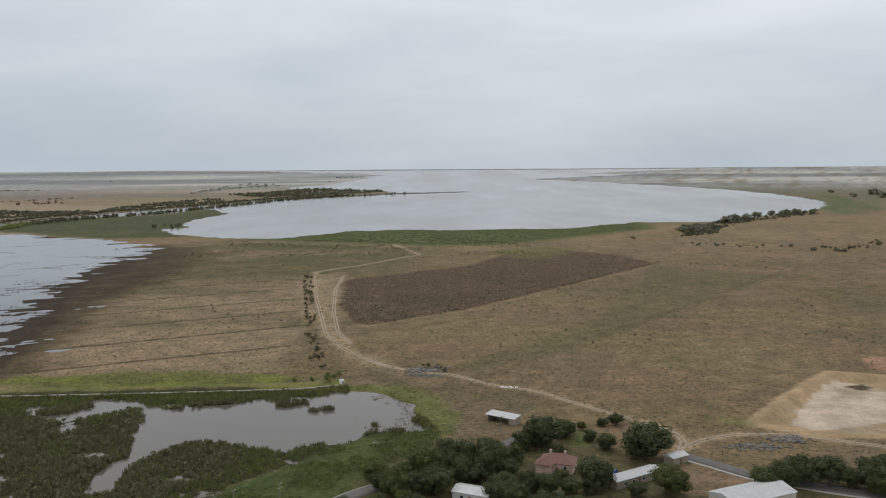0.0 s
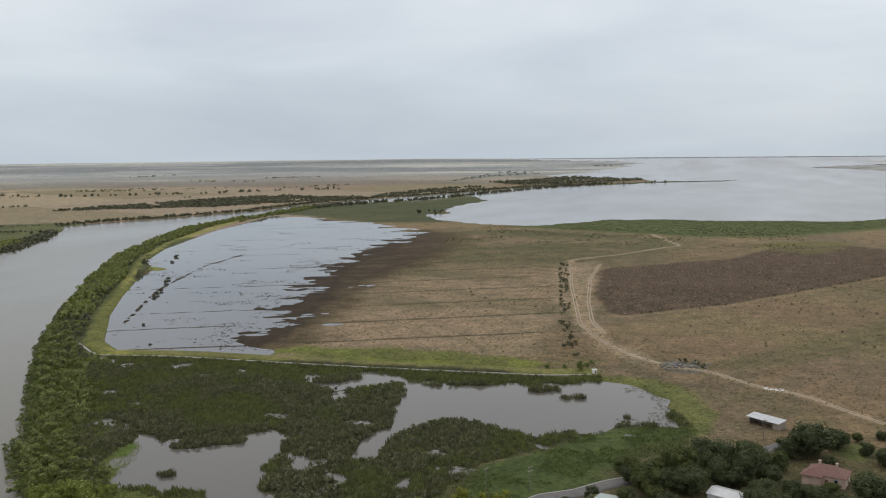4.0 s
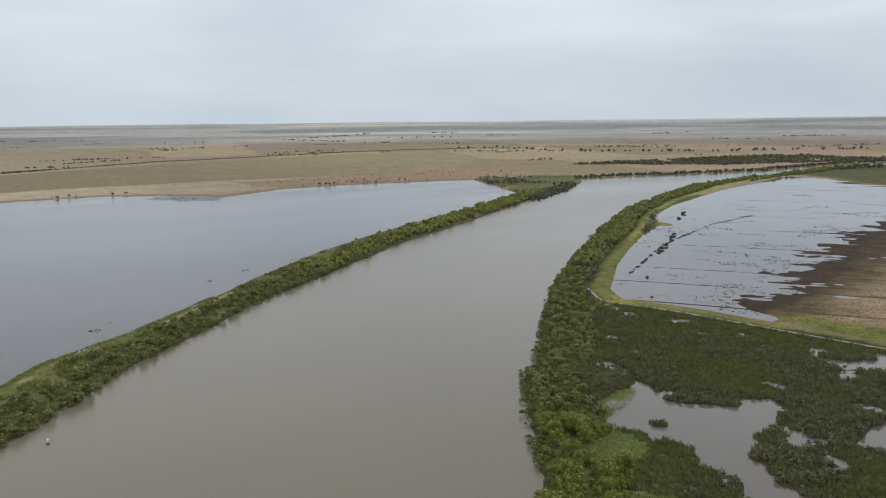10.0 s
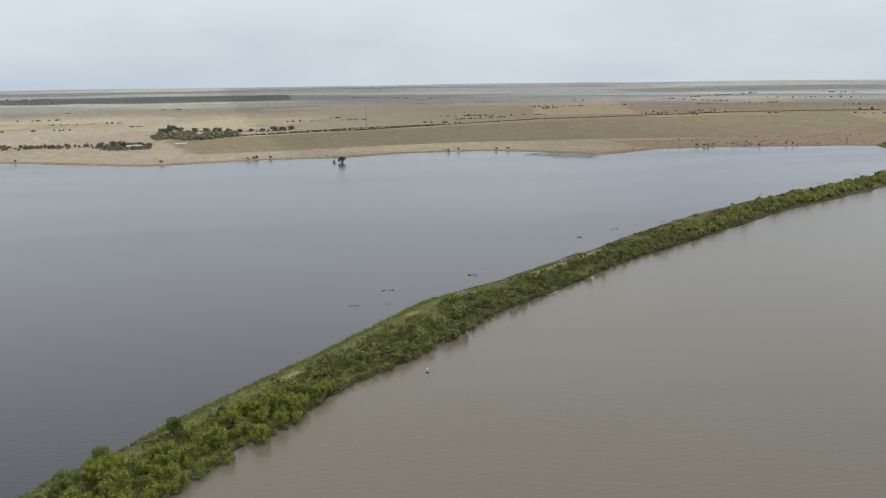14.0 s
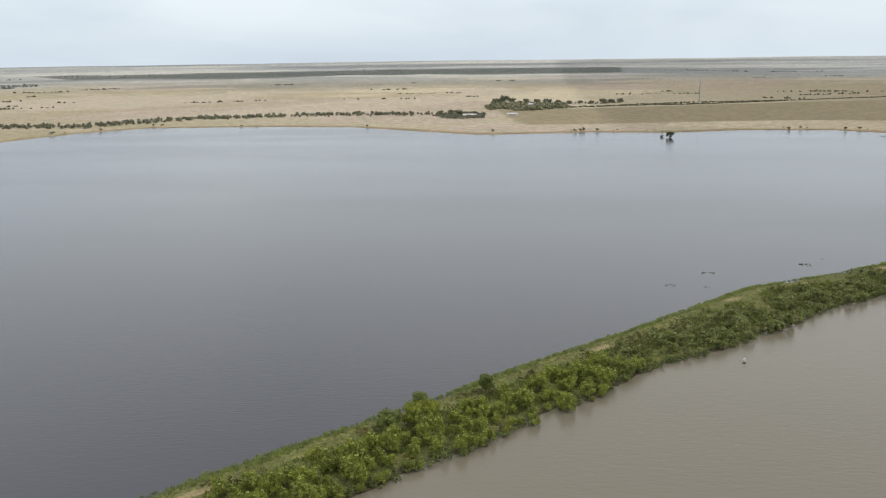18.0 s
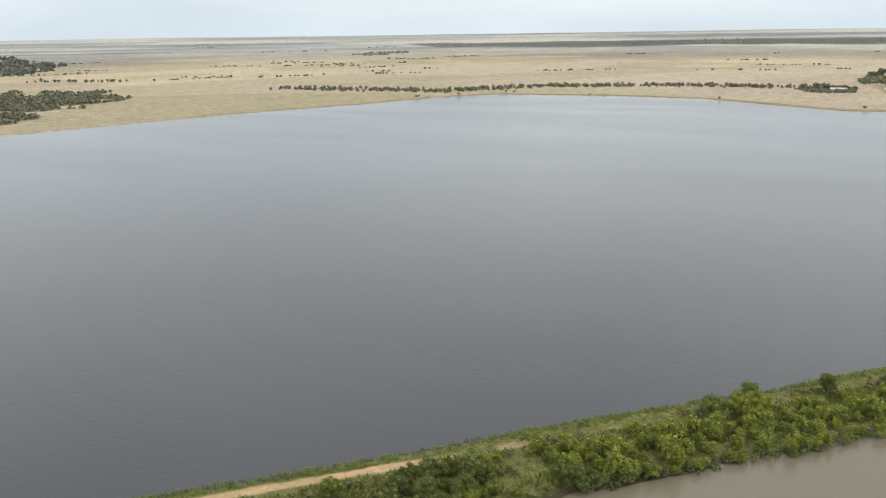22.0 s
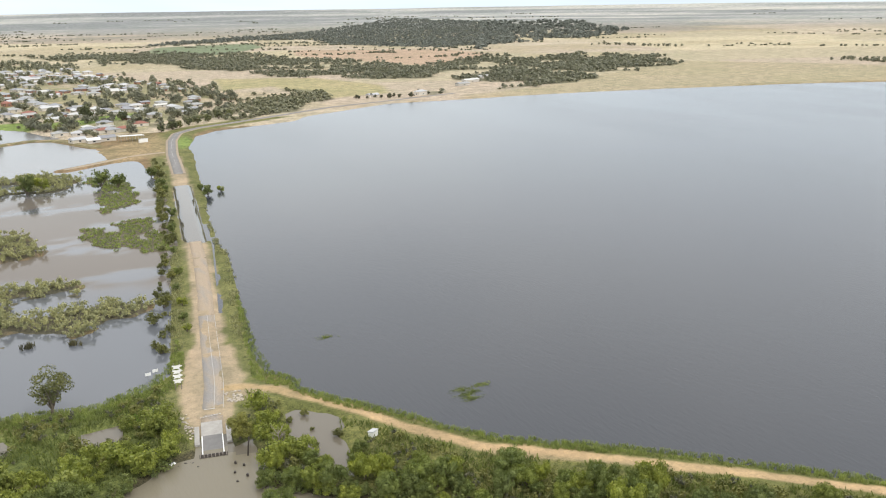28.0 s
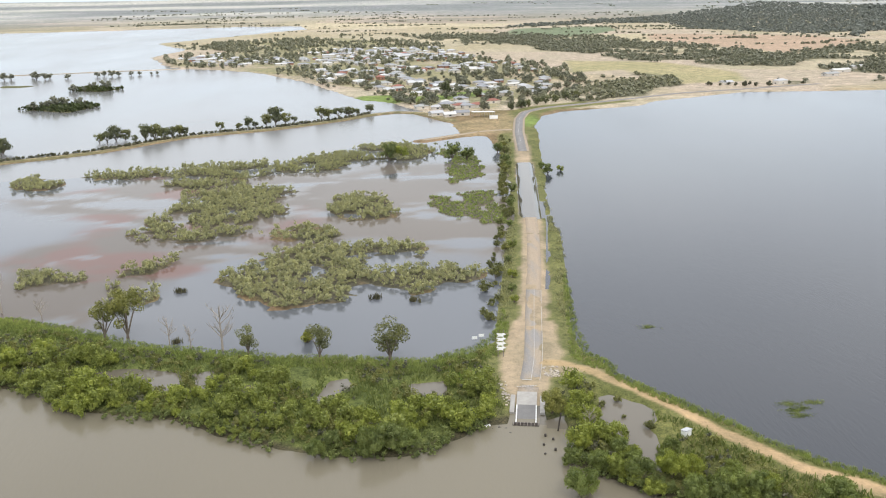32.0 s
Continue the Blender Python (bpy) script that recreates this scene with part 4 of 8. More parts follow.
west_paddock = (away(GX, GY, PLOUGHED, 60.0) > 0) * (GY > 430) * (GX > -420) * step(-85, -105, GX) * (GY < 1300)
tint((0.30, 0.235, 0.172), 0.85 * west_paddock * step(950, 700, GY))
tint((0.215, 0.18, 0.12), 0.7 * west_paddock * step(0.0, 0.4, fbm(al * 0.12, ac, 40.0, 4, 67)))
tint((0.085, 0.072, 0.048), 0.95 * west_paddock * step(2.6, 1.2, np.abs((ac + 9 * fbm(GX, GY, 300.0, 2, 10)) % 62.0 - 31.0)))
tint((0.10, 0.10, 0.055), 0.45 * step(0.0, 0.45, fbm(u1 * 0.3, v1, 50.0, 4, 64)) * (GY > 430) * (GX > -420) * (GX < -90) * (GY < 1300))
tint((0.30, 0.245, 0.18), 0.75 * step(5, -5, away(GX, GY, TRACK_CORRIDOR, 40.0) + 2 * edge))
tint((0.085, 0.066, 0.036), 0.8 * step(34, -6, away(GX, GY, MUD, 90.0) + 14 * mid))
tint((0.064, 0.048, 0.034), 0.9 * step(12, -22, away(GX, GY, MUD, 90.0) + 14 * mid + 14 * fine))
tint((0.105, 0.085, 0.058), 0.6 * step(12, -22, away(GX, GY, MUD, 90.0)) * step(0.1, 0.5, fbm(al * 0.2, ac, 14.0, 4, 76)))
tint((0.055, 0.042, 0.032), step(6, -4, d["flood"] + edge) * step(13, 18, d["levee"]))
tint((0.085, 0.105, 0.042), step(40, 5, away(GX, GY, LAKE_REEDS, 60.0) + edge))
tint((0.058, 0.073, 0.037), 0.95 * step(60, 10, away(GX, GY, NORTH_SPIT, 60.0) + edge))
tint((0.088, 0.093, 0.050), 0.6 * step(60, 10, away(GX, GY, NORTH_SPIT, 60.0)) * step(0.0, 0.5, fbm(GX, GY, 70.0, 4, 79)))
tint((0.135, 0.15, 0.05), step(8, -4, away(GX, GY, GREEN_VERGE, 40.0) + 2 * edge))
tint((0.175, 0.20, 0.05), 0.8 * step(4, -6, away(GX, GY, GREEN_VERGE, 40.0) + 2 * edge) * step(-0.2, 0.4, fbm(GX, GY * 2.5, 30.0, 4, 78)))
tint((0.175, 0.195, 0.06), step(7.5, 5, d["levee"] + fine) * (GY > 380))
tint((0.275, 0.30, 0.075), step(7.5, 5, d["levee"] + fine) * (GY > 380) * step(-300, -350, GX))
tint((0.225, 0.25, 0.07), step(10, 8, d["spur"] + fine))
tint((0.21, 0.17, 0.115), step(2.2, 1.2, np.abs(d["levee"] - 0.5)) * 0.5)
tint((0.058, 0.060, 0.033), step(2, -3, d["marsh"] + edge))
tint((0.10, 0.165, 0.05), step(2, -1, np.minimum(away(GX, GY, ALGAE, 30.0), away(GX, GY, ALGAE_B, 30.0)) + 2.5 * fbm(GX, GY, 8.0, 3, 120)))
tint((0.08, 0.086, 0.042), 0.95 * step(6, -4, away(GX, GY, WATTLE_BED, 30.0) + edge))
tint((0.138, 0.152, 0.058), step(5, -3, away(GX, GY, GREEN_BANK, 30.0) + edge))
tint((0.070, 0.098, 0.036), step(3, -3, away(GX, GY, GREEN_FIELD, 30.0) + fine))
for line, width in ((TRACK, 2.2), (TRACK_B, 2.4), (TRACK_W, 1.8), (TRACK_C, 2.6)):
    tint((0.33, 0.26, 0.185), 0.85 * step(width + 2, width - 1, away(GX, GY, line, 20.0, False) + 1.2 * fine))
tint((0.43, 0.33, 0.215), step(5.5, 3.5, d["pit"] + 0.8 * fine) * (d["pit"] > -12))
tint((0.42, 0.32, 0.205), step(0, -1.5, d["pit"] + 0.5 * fine))
tint((0.56, 0.49, 0.42), step(1, -1, away(GX, GY, PIT_SALT, 30.0) + 1.5 * fine + 2 * mid))
tint((0.40, 0.33, 0.25), 0.8 * (d["pit"] < -3) * step(0.35, 0.6, fbm(GX * 0.6, GY * 1.5, 18.0, 3, 69)))
tint((0.10, 0.085, 0.05), step(1, -1, away(GX, GY, PIT_ISLE, 20.0) + fine))
tint((0.40, 0.25, 0.19), 0.8 * step(3, -3, away(GX, GY, PIT_RED, 30.0) + edge))
# banks of the river and the lagoon
tint((0.10, 0.12, 0.045), step(42, 30, d["river"] + 4 * mid) * step(-5, 3, d["river"]) * (GX < 0) * (GY > 100) * (GX > -700))
tint((0.125, 0.135, 0.055), step(46, 40, d["river"]) * (d["lagoon"] < 45 + 30 * (GX > -170)) * (d["river"] > -4) * (GX < -40))
tint((0.34, 0.27, 0.18), 0.75 * step(0.05, 0.3, fbm(GX, GY, 40.0, 3, 66)) * step(3.0, 1.4, np.abs(d["lagoon"] - 7.0 + 1.5 * mid)) * (GX < -100) * (GY < 500))
tint((0.11, 0.135, 0.05), step(60, 45, d["river"]) * (d["river"] > -4) * (GY < -190) * (GX > -34) * (d["marsh_c"] > 0))
tint((0.15, 0.24, 0.05), step(3, -2, away(GX, GY, [(-22, -246), (-34, -247), (-36, -238), (-20, -240)], 20.0)))
tint((0.27, 0.215, 0.13), 0.8 * step(16, 5, d["lagoon"] + edge) * (GX < -900) * (d["lagoon"] > 0))
tint((0.15, 0.165, 0.055), step(13, 8, d["levee"] + 2 * fine) * (d["flood"] < 12) * (GY > 430))
tint((0.085, 0.095, 0.045), step(3, 5, d["levee"] + 1.2 * fine) * step(58, 46, d["river"]) * (d["river"] > 3) * (GY > 430) * (d["flood"] > 12) * (GX < -150) * (GX > -700))
tint((0.125, 0.112, 0.072), 0.8 * step(60, 15, d["river"] + 3 * edge) * (d["river"] > 0) * (GX < -560) * (GY > 1000) * step(-0.4, 0.2, mid))
tint((0.265, 0.205, 0.15), 0.8 * step(38, 12, d["lagoon"] + 3 * edge) * (GX < -900) * (GY > 500) * (d["lagoon"] > 2))
tint((0.09, 0.10, 0.05), step(26, 4, away(GX, GY, TIP_MARSH, 60.0) + edge))
tint((0.27, 0.205, 0.155), 0.8 * step(8, -8, away(GX, GY, SHORE_BARE, 60.0) + 2 * edge) * (d["lagoon"] > 6))
tint((0.11, 0.125, 0.058), step(85, 65, away(GX, GY, LEVEE_END, 110.0, False) + edge) * (d["lagoon"] > 1))
tint((0.32, 0.245, 0.17), 0.8 * step(1.6, 0.6, away(GX, GY, TIP_TRACK, 20.0, False) / 3))
# eastern marsh
tint((0.098, 0.095, 0.076), step(3, -2, np.minimum.reduce([d[k] for k in ISLES]) + fine))
tint((0.108, 0.095, 0.075), step(14, 0, d["red"] + edge) * (GH < 0.12))
tint((0.108, 0.098, 0.076), step(14, 0, d["grey"] + edge) * (GH < 0.12))
tint((0.135, 0.145, 0.065), step(20, 14, d["road"] + fine) * (GY > -900))
tint((0.345, 0.285, 0.215), step(1.5, -1.5, away(GX, GY, APRON, 20.0) + 1.5 * fine))
tint((0.33, 0.275, 0.21), step(6.4, 4.4, d["road"] + 1.2 * fine) * (GY > -700))
tint((0.40, 0.30, 0.19), step(2.9, 1.6, away(GX, GY, LEVEE_TRACK, 20.0, False) + 0.8 * fine))
tint((0.15, 0.15, 0.085), step(7, 4, d["causeway"]))
tint((0.24, 0.21, 0.15), step(2.6, 1.6, d["causeway"] + 0.5 * fine))
for line in (ISLET_TREES_A, ISLET_TREES_B, ISLET_C):
    tint((0.12, 0.125, 0.07), step(6, 0, away(GX, GY, line, 30.0)))
for line in TOWN_TRACKS:
    tint((0.52, 0.47, 0.39), 0.9 * step(9, 5, away(GX, GY, line, 40.0, False)))
for line in (LAWN, LAWN_B, BEND_GREEN):
    tint((0.16, 0.225, 0.075), step(6, -4, away(GX, GY, line, 30.0) + fine))
tint((0.26, 0.215, 0.14), 0.85 * step(10, -6, away(GX, GY, TOWN_VERGE, 30.0) + edge))
tint((0.115, 0.108, 0.062), 0.85 * step(6, -6, away(GX, GY, VILLAGE, 60.0) + 2 * edge))
tint((0.22, 0.165, 0.12), step(3, -2, away(GX, GY, YARD, 30.0) + fine))
tint((0.125, 0.155, 0.06), 0.85 * step(3, -3, away(GX, GY, GARDEN, 30.0) + fine))
tint((0.14, 0.165, 0.06), 0.6 * step(4, -5, away(GX, GY, DAMP, 30.0) + edge))
tint((0.07, 0.055, 0.045), (GH < -0.12) * (d["pit"] > 5) * (RR < 3500) * 0.7)                       # silt under the water

tint((0.07, 0.065, 0.045), step(4.5, 1.5, d["river"] + fine) * (d["river"] > -3) * (RR < 1500) * (d["road"] > 9))
# northern ground out to 1500 m dimmed: shade painted into its colour
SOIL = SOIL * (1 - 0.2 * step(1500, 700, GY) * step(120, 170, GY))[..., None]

sandy = np.maximum.reduce([step(3, 0, away(GX, GY, APRON, 20.0)), step(9, 6, d["road"]), step(6, 3, d["pit"]), step(5, 3, away(GX, GY, LEVEE_TRACK, 20.0, False))])
GRASSY = 1 - 0.65 * sandy

verts = np.stack((GX, GY, GH + bowl(RR)), -1).reshape(-1, 3)
idx = np.arange(NR * NT).reshape(NR, NT)
nxt = np.roll(idx, -1, 1)
quads = np.stack((idx[:-1], idx[1:], nxt[1:], nxt[:-1]), -1).reshape(-1, 4)[:, ::-1]
deep = np.maximum(GH / 0.75, np.minimum.reduce([GD[b] for b in ("river", "lagoon", "lake", "marsh_c", "flood_e")]) / 6.0)
quads = quads[(deep.ravel()[quads].max(1) > -1) | (RR.ravel()[quads].max(1) > 3400)]  # the beds of the deep water stay open below its surface


def ground_material():
    m, t, p = shader("soil_and_grass")
    at = t.nodes.new("ShaderNodeAttribute")
    at.attribute_name = "soil"
    tc = t.nodes.new("ShaderNodeTexCoord").outputs["Object"]
    n1 = node(t, "ShaderNodeTexNoise", {"Vector": tc}, Scale=0.6, Detail=5.0, Roughness=0.65).outputs[0]
    n2 = node(t, "ShaderNodeTexNoise", {"Vector": tc}, Scale=0.07, Detail=5.0, Roughness=0.6).outputs[0]
    n3 = node(t, "ShaderNodeTexNoise", {"Vector": tc}, Scale=0.012, Detail=6.0, Roughness=0.6).outputs[0]
    c = mixed(t, at.outputs["Color"], ramp(t, n1, (0.3, (0.50, 0.53, 0.48)), (0.47, (1, 1, 1)), (0.72, (1.32, 1.28, 1.2))), at.outputs["Alpha"], "MULTIPLY")
    c = mixed(t, c, ramp(t, n2, (0.3, (0.70, 0.71, 0.66)), (0.7, (1.25, 1.18, 1.12))), 1.0, "MULTIPLY")
    n4 = node(t, "ShaderNodeTexNoise", {"Vector": tc}, Scale=0.4, Detail=4.0, Roughness=0.7).outputs[0]
    c = mixed(t, c, ramp(t, n4, (0.32, (0.64, 0.67, 0.61)), (0.47, (1, 1, 1)), (0.66, (1.28, 1.23, 1.16))), at.outputs["Alpha"], "MULTIPLY")
    n5 = node(t, "ShaderNodeTexNoise", {"Vector": tc}, Scale=2.4, Detail=3.0, Roughness=0.6).outputs[0]
    c = mixed(t, c, ramp(t, n5, (0.36, (0.66, 0.67, 0.62)), (0.46, (1, 1, 1)), (0.56, (1, 1, 1)), (0.64, (1.35, 1.3, 1.22))), at.outputs["Alpha"], "MULTIPLY")
    c = mixed(t, c, ramp(t, n3, (0.3, (0.88, 0.92, 0.86)), (0.7, (1.1, 1.06, 1.06))), 1.0, "MULTIPLY")
    t.links.new(c, p.inputs["Base Color"])
    p.inputs["Roughness"].default_value = 0.95
    p.inputs["Specular IOR Level"].default_value = 0.1
    b = node(t, "ShaderNodeBump", {"Height": n1}, Strength=0.7, Distance=0.35)
    t.links.new(b.outputs[0], p.inputs["Normal"])
    return m


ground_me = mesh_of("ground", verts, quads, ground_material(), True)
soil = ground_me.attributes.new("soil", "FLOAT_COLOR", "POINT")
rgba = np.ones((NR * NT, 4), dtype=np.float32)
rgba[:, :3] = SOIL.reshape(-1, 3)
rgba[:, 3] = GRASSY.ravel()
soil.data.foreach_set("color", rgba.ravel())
ground = tagged(new("ground", ground_me), "flat river plain of dry grass, mud and marsh soil", "ground", kind="structure")

# ---- water: one sheet for each body ----
W_RIVER = water("muddy_river_water", (0.146, 0.130, 0.096), 0.12, 6.0, 0.45, 0.08, shine=0.36, water_tone=(1.14, 0.80))
W_LAGOON = water("dark_lagoon_water", (0.038, 0.042, 0.050), 0.07, 5.0, 0.32, 0.10)
W_LAKE = water("pale_lake_water", (0.175, 0.175, 0.174), 0.12, 8.0, 0.2, 0.10)
W_FLOOD = water("shallow_flood_water", (0.065, 0.065, 0.070), 0.05, 6.0, 0.08, 0.05)
W_POND = water("still_pond_water", (0.105, 0.096, 0.082), 0.04, 5.0, 0.05, 0.03)
W_MARSH = water("silty_marsh_water", (1.0, 1.0, 1.0), 0.05, 6.0, 0.06, 0.04, tinted=True)
W_BACK = water("brown_backwater", (0.13, 0.115, 0.09), 0.05, 6.0, 0.05, 0.03)


BODIES = ["river", "lagoon", "lake", "flood", "marsh", "pond_a", "pond_b", "marsh_c", "flood_e", "bank_ponds"]
OWNER = np.argmin(np.stack([np.where(GD[b][::2, ::2] >= GD[b].max() - 1e-6, 1e9, GD[b][::2, ::2]) for b in BODIES]), 0)


def sheet(name, bodies, margin, material, label):
    """Water cells that lie nearest to the named bodies, out to a margin under the banks."""
    dist = np.minimum.reduce([GD[b] for b in bodies])[::2, ::2]
    gx, gy, rr = GX[::2, ::2], GY[::2, ::2], RR[::2, ::2]
    n, k = gx.shape
    ids = np.arange(n * k).reshape(n, k)
    nx = np.roll(ids, -1, 1)
    q = np.stack((ids[:-1], ids[1:], nx[1:], nx[:-1]), -1)[..., ::-1]
    keep = np.minimum.reduce([dist[:-1], dist[1:], np.roll(dist, -1, 1)[1:], np.roll(dist, -1, 1)[:-1]]) < margin
    keep &= np.isin(OWNER, [BODIES.index(b) for b in bodies])[:-1]
    q = q[keep]
    used, inv = np.unique(q, return_inverse=True)
    co = np.stack((gx.ravel(), gy.ravel(), bowl(rr).ravel()), -1)[used]
    me = mesh_of(name, co, inv.reshape(-1, 4), material, True)
    return tagged(new(name, me), label, "water", kind="structure")


sheet("river", ["river"], 9.0, W_RIVER, "wide muddy brown river with light ripples")
sheet("lagoon", ["lagoon"], 40.0, W_LAGOON, "dark grey flooded lagoon with fine ripples")
sheet("lake", ["lake"], 30.0, W_LAKE, "pale wide lake reaching to the horizon")
sheet("flooded_paddock", ["flood"], 80.0, W_FLOOD, "shallow sky-grey flood water over a paddock")
sheet("ponds", ["marsh", "pond_a", "pond_b"], 5.0, W_POND, "still grey pond water among the reeds")
marsh_sheet = sheet("flooded_marsh", ["marsh_c"], 40.0, W_MARSH, "silty grey flood water in the marsh")
sheet("flood_plain", ["flood_e"], 10.0, W_LAKE, "pale flood water below the town")
sheet("bank_ponds", ["bank_ponds"], 6.0, W_BACK, "brown backwater pools behind the bank")
# silt and red weed colour the shallows of the marsh in drifts
mco = np.array([v.co[:] for v in marsh_sheet.data.vertices])
mx, my = mco[:, 0], mco[:, 1]
drift = 20 * fbm(mx * 0.8, my, 50.0, 4, 23)
spot = fbm(mx * 0.7, my, 26.0, 3, 24)
red = step(34, 4, away(mx, my, RED_MUD, 60.0) + drift)
grey = step(36, 4, away(mx, my, GREY_MUD, 60.0) + drift)
cover = np.clip(np.maximum(0.97 * red, 0.94 * grey) * step(-0.62, -0.25, fbm(mx * 0.55, my * 1.3, 34.0, 5, 25) + 0.35 * fbm(mx * 0.6, my * 1.4, 9.0, 2, 26)), 0, 1)
body = np.array((0.105, 0.112, 0.125)) + np.zeros((len(mx), 3))
body += (np.array((0.142, 0.122, 0.102)) - body) * (cover * (grey > 0))[:, None]
body += (np.array((0.136, 0.118, 0.102)) + np.array((0.016, -0.012, -0.011)) * (step(0.05, 0.5, spot) + 0.6 * step(0.35, 0.6, spot))[:, None] - body) * (cover * red)[:, None]
water_tone = marsh_sheet.data.attributes.new("soil", "FLOAT_COLOR", "POINT")
water_tone.data.foreach_set("color", np.concatenate((body, cover[:, None]), 1).astype(np.float32).ravel())

# ---- plants ----
M_WILLOW = leaves("willow_leaves", (0.128, 0.158, 0.060), (0.218, 0.248, 0.094), 0.6, 0.26, (1.35, 1.5, 0.95, 1))
M_WILLOW_DRY = leaves("yellow_olive_willow_leaves", (0.148, 0.184, 0.062), (0.232, 0.266, 0.092), 0.6, 0.26, (1.4, 1.5, 0.9, 1))
M_LAKE_REED = leaves("dull_green_reed_blades", (0.085, 0.098, 0.055), (0.140, 0.155, 0.085), 0.7, 0.0, (1.1, 1.15, 1, 1))
M_GUM = leaves("gum_leaves", (0.052, 0.068, 0.034), (0.098, 0.116, 0.056), 0.6, 0.2)
# far gums: leaf colour paled and greyed to paint in the distance haze
M_GUM_HAZED = leaves("haze_paled_gum_leaves", (0.165, 0.171, 0.140), (0.280, 0.276, 0.222), 0.6, 0.06, (1.15, 1.2, 1.0, 1))
M_CAUSEWAY = leaves("olive_gum_leaves", (0.10, 0.11, 0.07), (0.175, 0.185, 0.115), 0.6, 0.2)
# needles of both far forests lightened and blued: haze put into their colour
M_FOREST_HAZED = leaves("haze_greyed_pine_needles", (0.165, 0.178, 0.172), (0.220, 0.235, 0.225), 0.6, 0.0, (1, 1.02, 1.02, 1))
M_PINE_HAZED = leaves("haze_blued_pine_needles", (0.205, 0.230, 0.248), (0.275, 0.300, 0.318), 0.6, 0.0, (1, 1.02, 1.02, 1))
M_REED = leaves("reed_blades", (0.088, 0.094, 0.058), (0.192, 0.188, 0.118), 0.7, 0.0, (1.25, 1.3, 0.95, 1))
M_STRAW = leaves("dry_straw_blades", (0.26, 0.22, 0.16), (0.46, 0.39, 0.28), 0.8, 0.0, (1, 1, 0.95, 1))
M_SCRUB = leaves("dark_scrub_leaves", (0.080, 0.086, 0.062), (0.185, 0.180, 0.130), 0.6, 0.0, (1.15, 1.2, 1.0, 1))
M_CLOD = surface("pale_dry_clods", (0.33, 0.25, 0.19), 0.95, 0.2, 0.5, 0.2)
M_GREEN_REED = leaves("fresh_reed_blades", (0.110, 0.142, 0.052), (0.230, 0.262, 0.105), 0.7)
M_PALE_REED = leaves("olive_reed_blades", (0.180, 0.186, 0.112), (0.340, 0.334, 0.200), 0.7, 0.0, (1.3, 1.35, 0.95, 1))
M_BELT_REED = leaves("bright_reed_blades", (0.168, 0.212, 0.074), (0.272, 0.308, 0.116), 0.7, 0.0)
M_MARSH_GREEN = leaves("marsh_green_blades", (0.090, 0.108, 0.048), (0.168, 0.184, 0.086), 0.7, 0.0)
M_OLIVE = leaves("olive_scrub_leaves", (0.130, 0.138, 0.062), (0.200, 0.203, 0.090), 0.6, 0.15)
M_ISLE = leaves("olive_lignum_stems", (0.285, 0.285, 0.166), (0.402, 0.395, 0.230), 0.7, 0.0, (1.2, 1.25, 0.95, 1))
M_RUST = leaves("rusty_dry_leaves", (0.20, 0.115, 0.06), (0.30, 0.17, 0.09), 0.7)
M_DARK_SEDGE = leaves("dark_sedge_blades", (0.072, 0.098, 0.038), (0.132, 0.158, 0.064), 0.7, 0.0)
M_LEVEE_GRASS = leaves("olive_levee_grass", (0.150, 0.165, 0.070), (0.230, 0.235, 0.110), 0.7, 0.0)
# willows beyond 320 m: distance haze greyed into the leaf colour
M_WILLOW_FAR = leaves("distance_greyed_willow_leaves", (0.158, 0.178, 0.078), (0.248, 0.266, 0.114), 0.6, 0.2)
M_WATTLE_DRY = leaves("dull_gold_green_leaves", (0.135, 0.140, 0.050), (0.235, 0.235, 0.085), 0.6, 0.1)
M_FERN = leaves("bank_fern_leaves", (0.098, 0.126, 0.050), (0.165, 0.190, 0.078), 0.7)
M_SALTBUSH = leaves("saltbush_leaves", (0.075, 0.070, 0.052), (0.155, 0.145, 0.108))
M_MUDDY = leaves("muddy_drowned_grass", (0.040, 0.034, 0.026), (0.085, 0.072, 0.052))
M_WATTLE = leaves("yellow_green_leaves", (0.15, 0.17, 0.03), (0.31, 0.30, 0.06))
M_BARK = surface("grey_brown_bark", (0.16, 0.13, 0.10), 0.9, 0.3, 0.4, 0.6)
M_DEAD = surface("bleached_dead_wood", (0.30, 0.26, 0.22), 0.9, 0.25, 0.4, 0.5)
rng = np.random.default_rng(7)


def lobe_core(centre, size, flat, n, g):
    """Corners (k, 4, 3) of the dense inner leaf mass of one lobe: a lumpy ball of n x n quads a side."""
    u = np.linspace(-1, 1, n + 1)
    out = []
    for axis in range(3):
        for sign in (-1, 1):
            a, b = np.meshgrid(u, u, indexing="ij")
            p = np.zeros((n + 1, n + 1, 3))
            p[..., axis], p[..., (axis + 1) % 3], p[..., (axis + 2) % 3] = sign, a * sign, b
            p /= np.linalg.norm(p, axis=-1)[..., None]
            p *= (1 + 0.16 * np.sin(p @ g.normal(0, 4.0, 3)))[..., None]
            out.append(np.stack((p[:-1, :-1], p[1:, :-1], p[1:, 1:], p[:-1, 1:]), 2).reshape(-1, 4, 3))
    return centre + np.concatenate(out) * size * np.array((1, 1, flat))


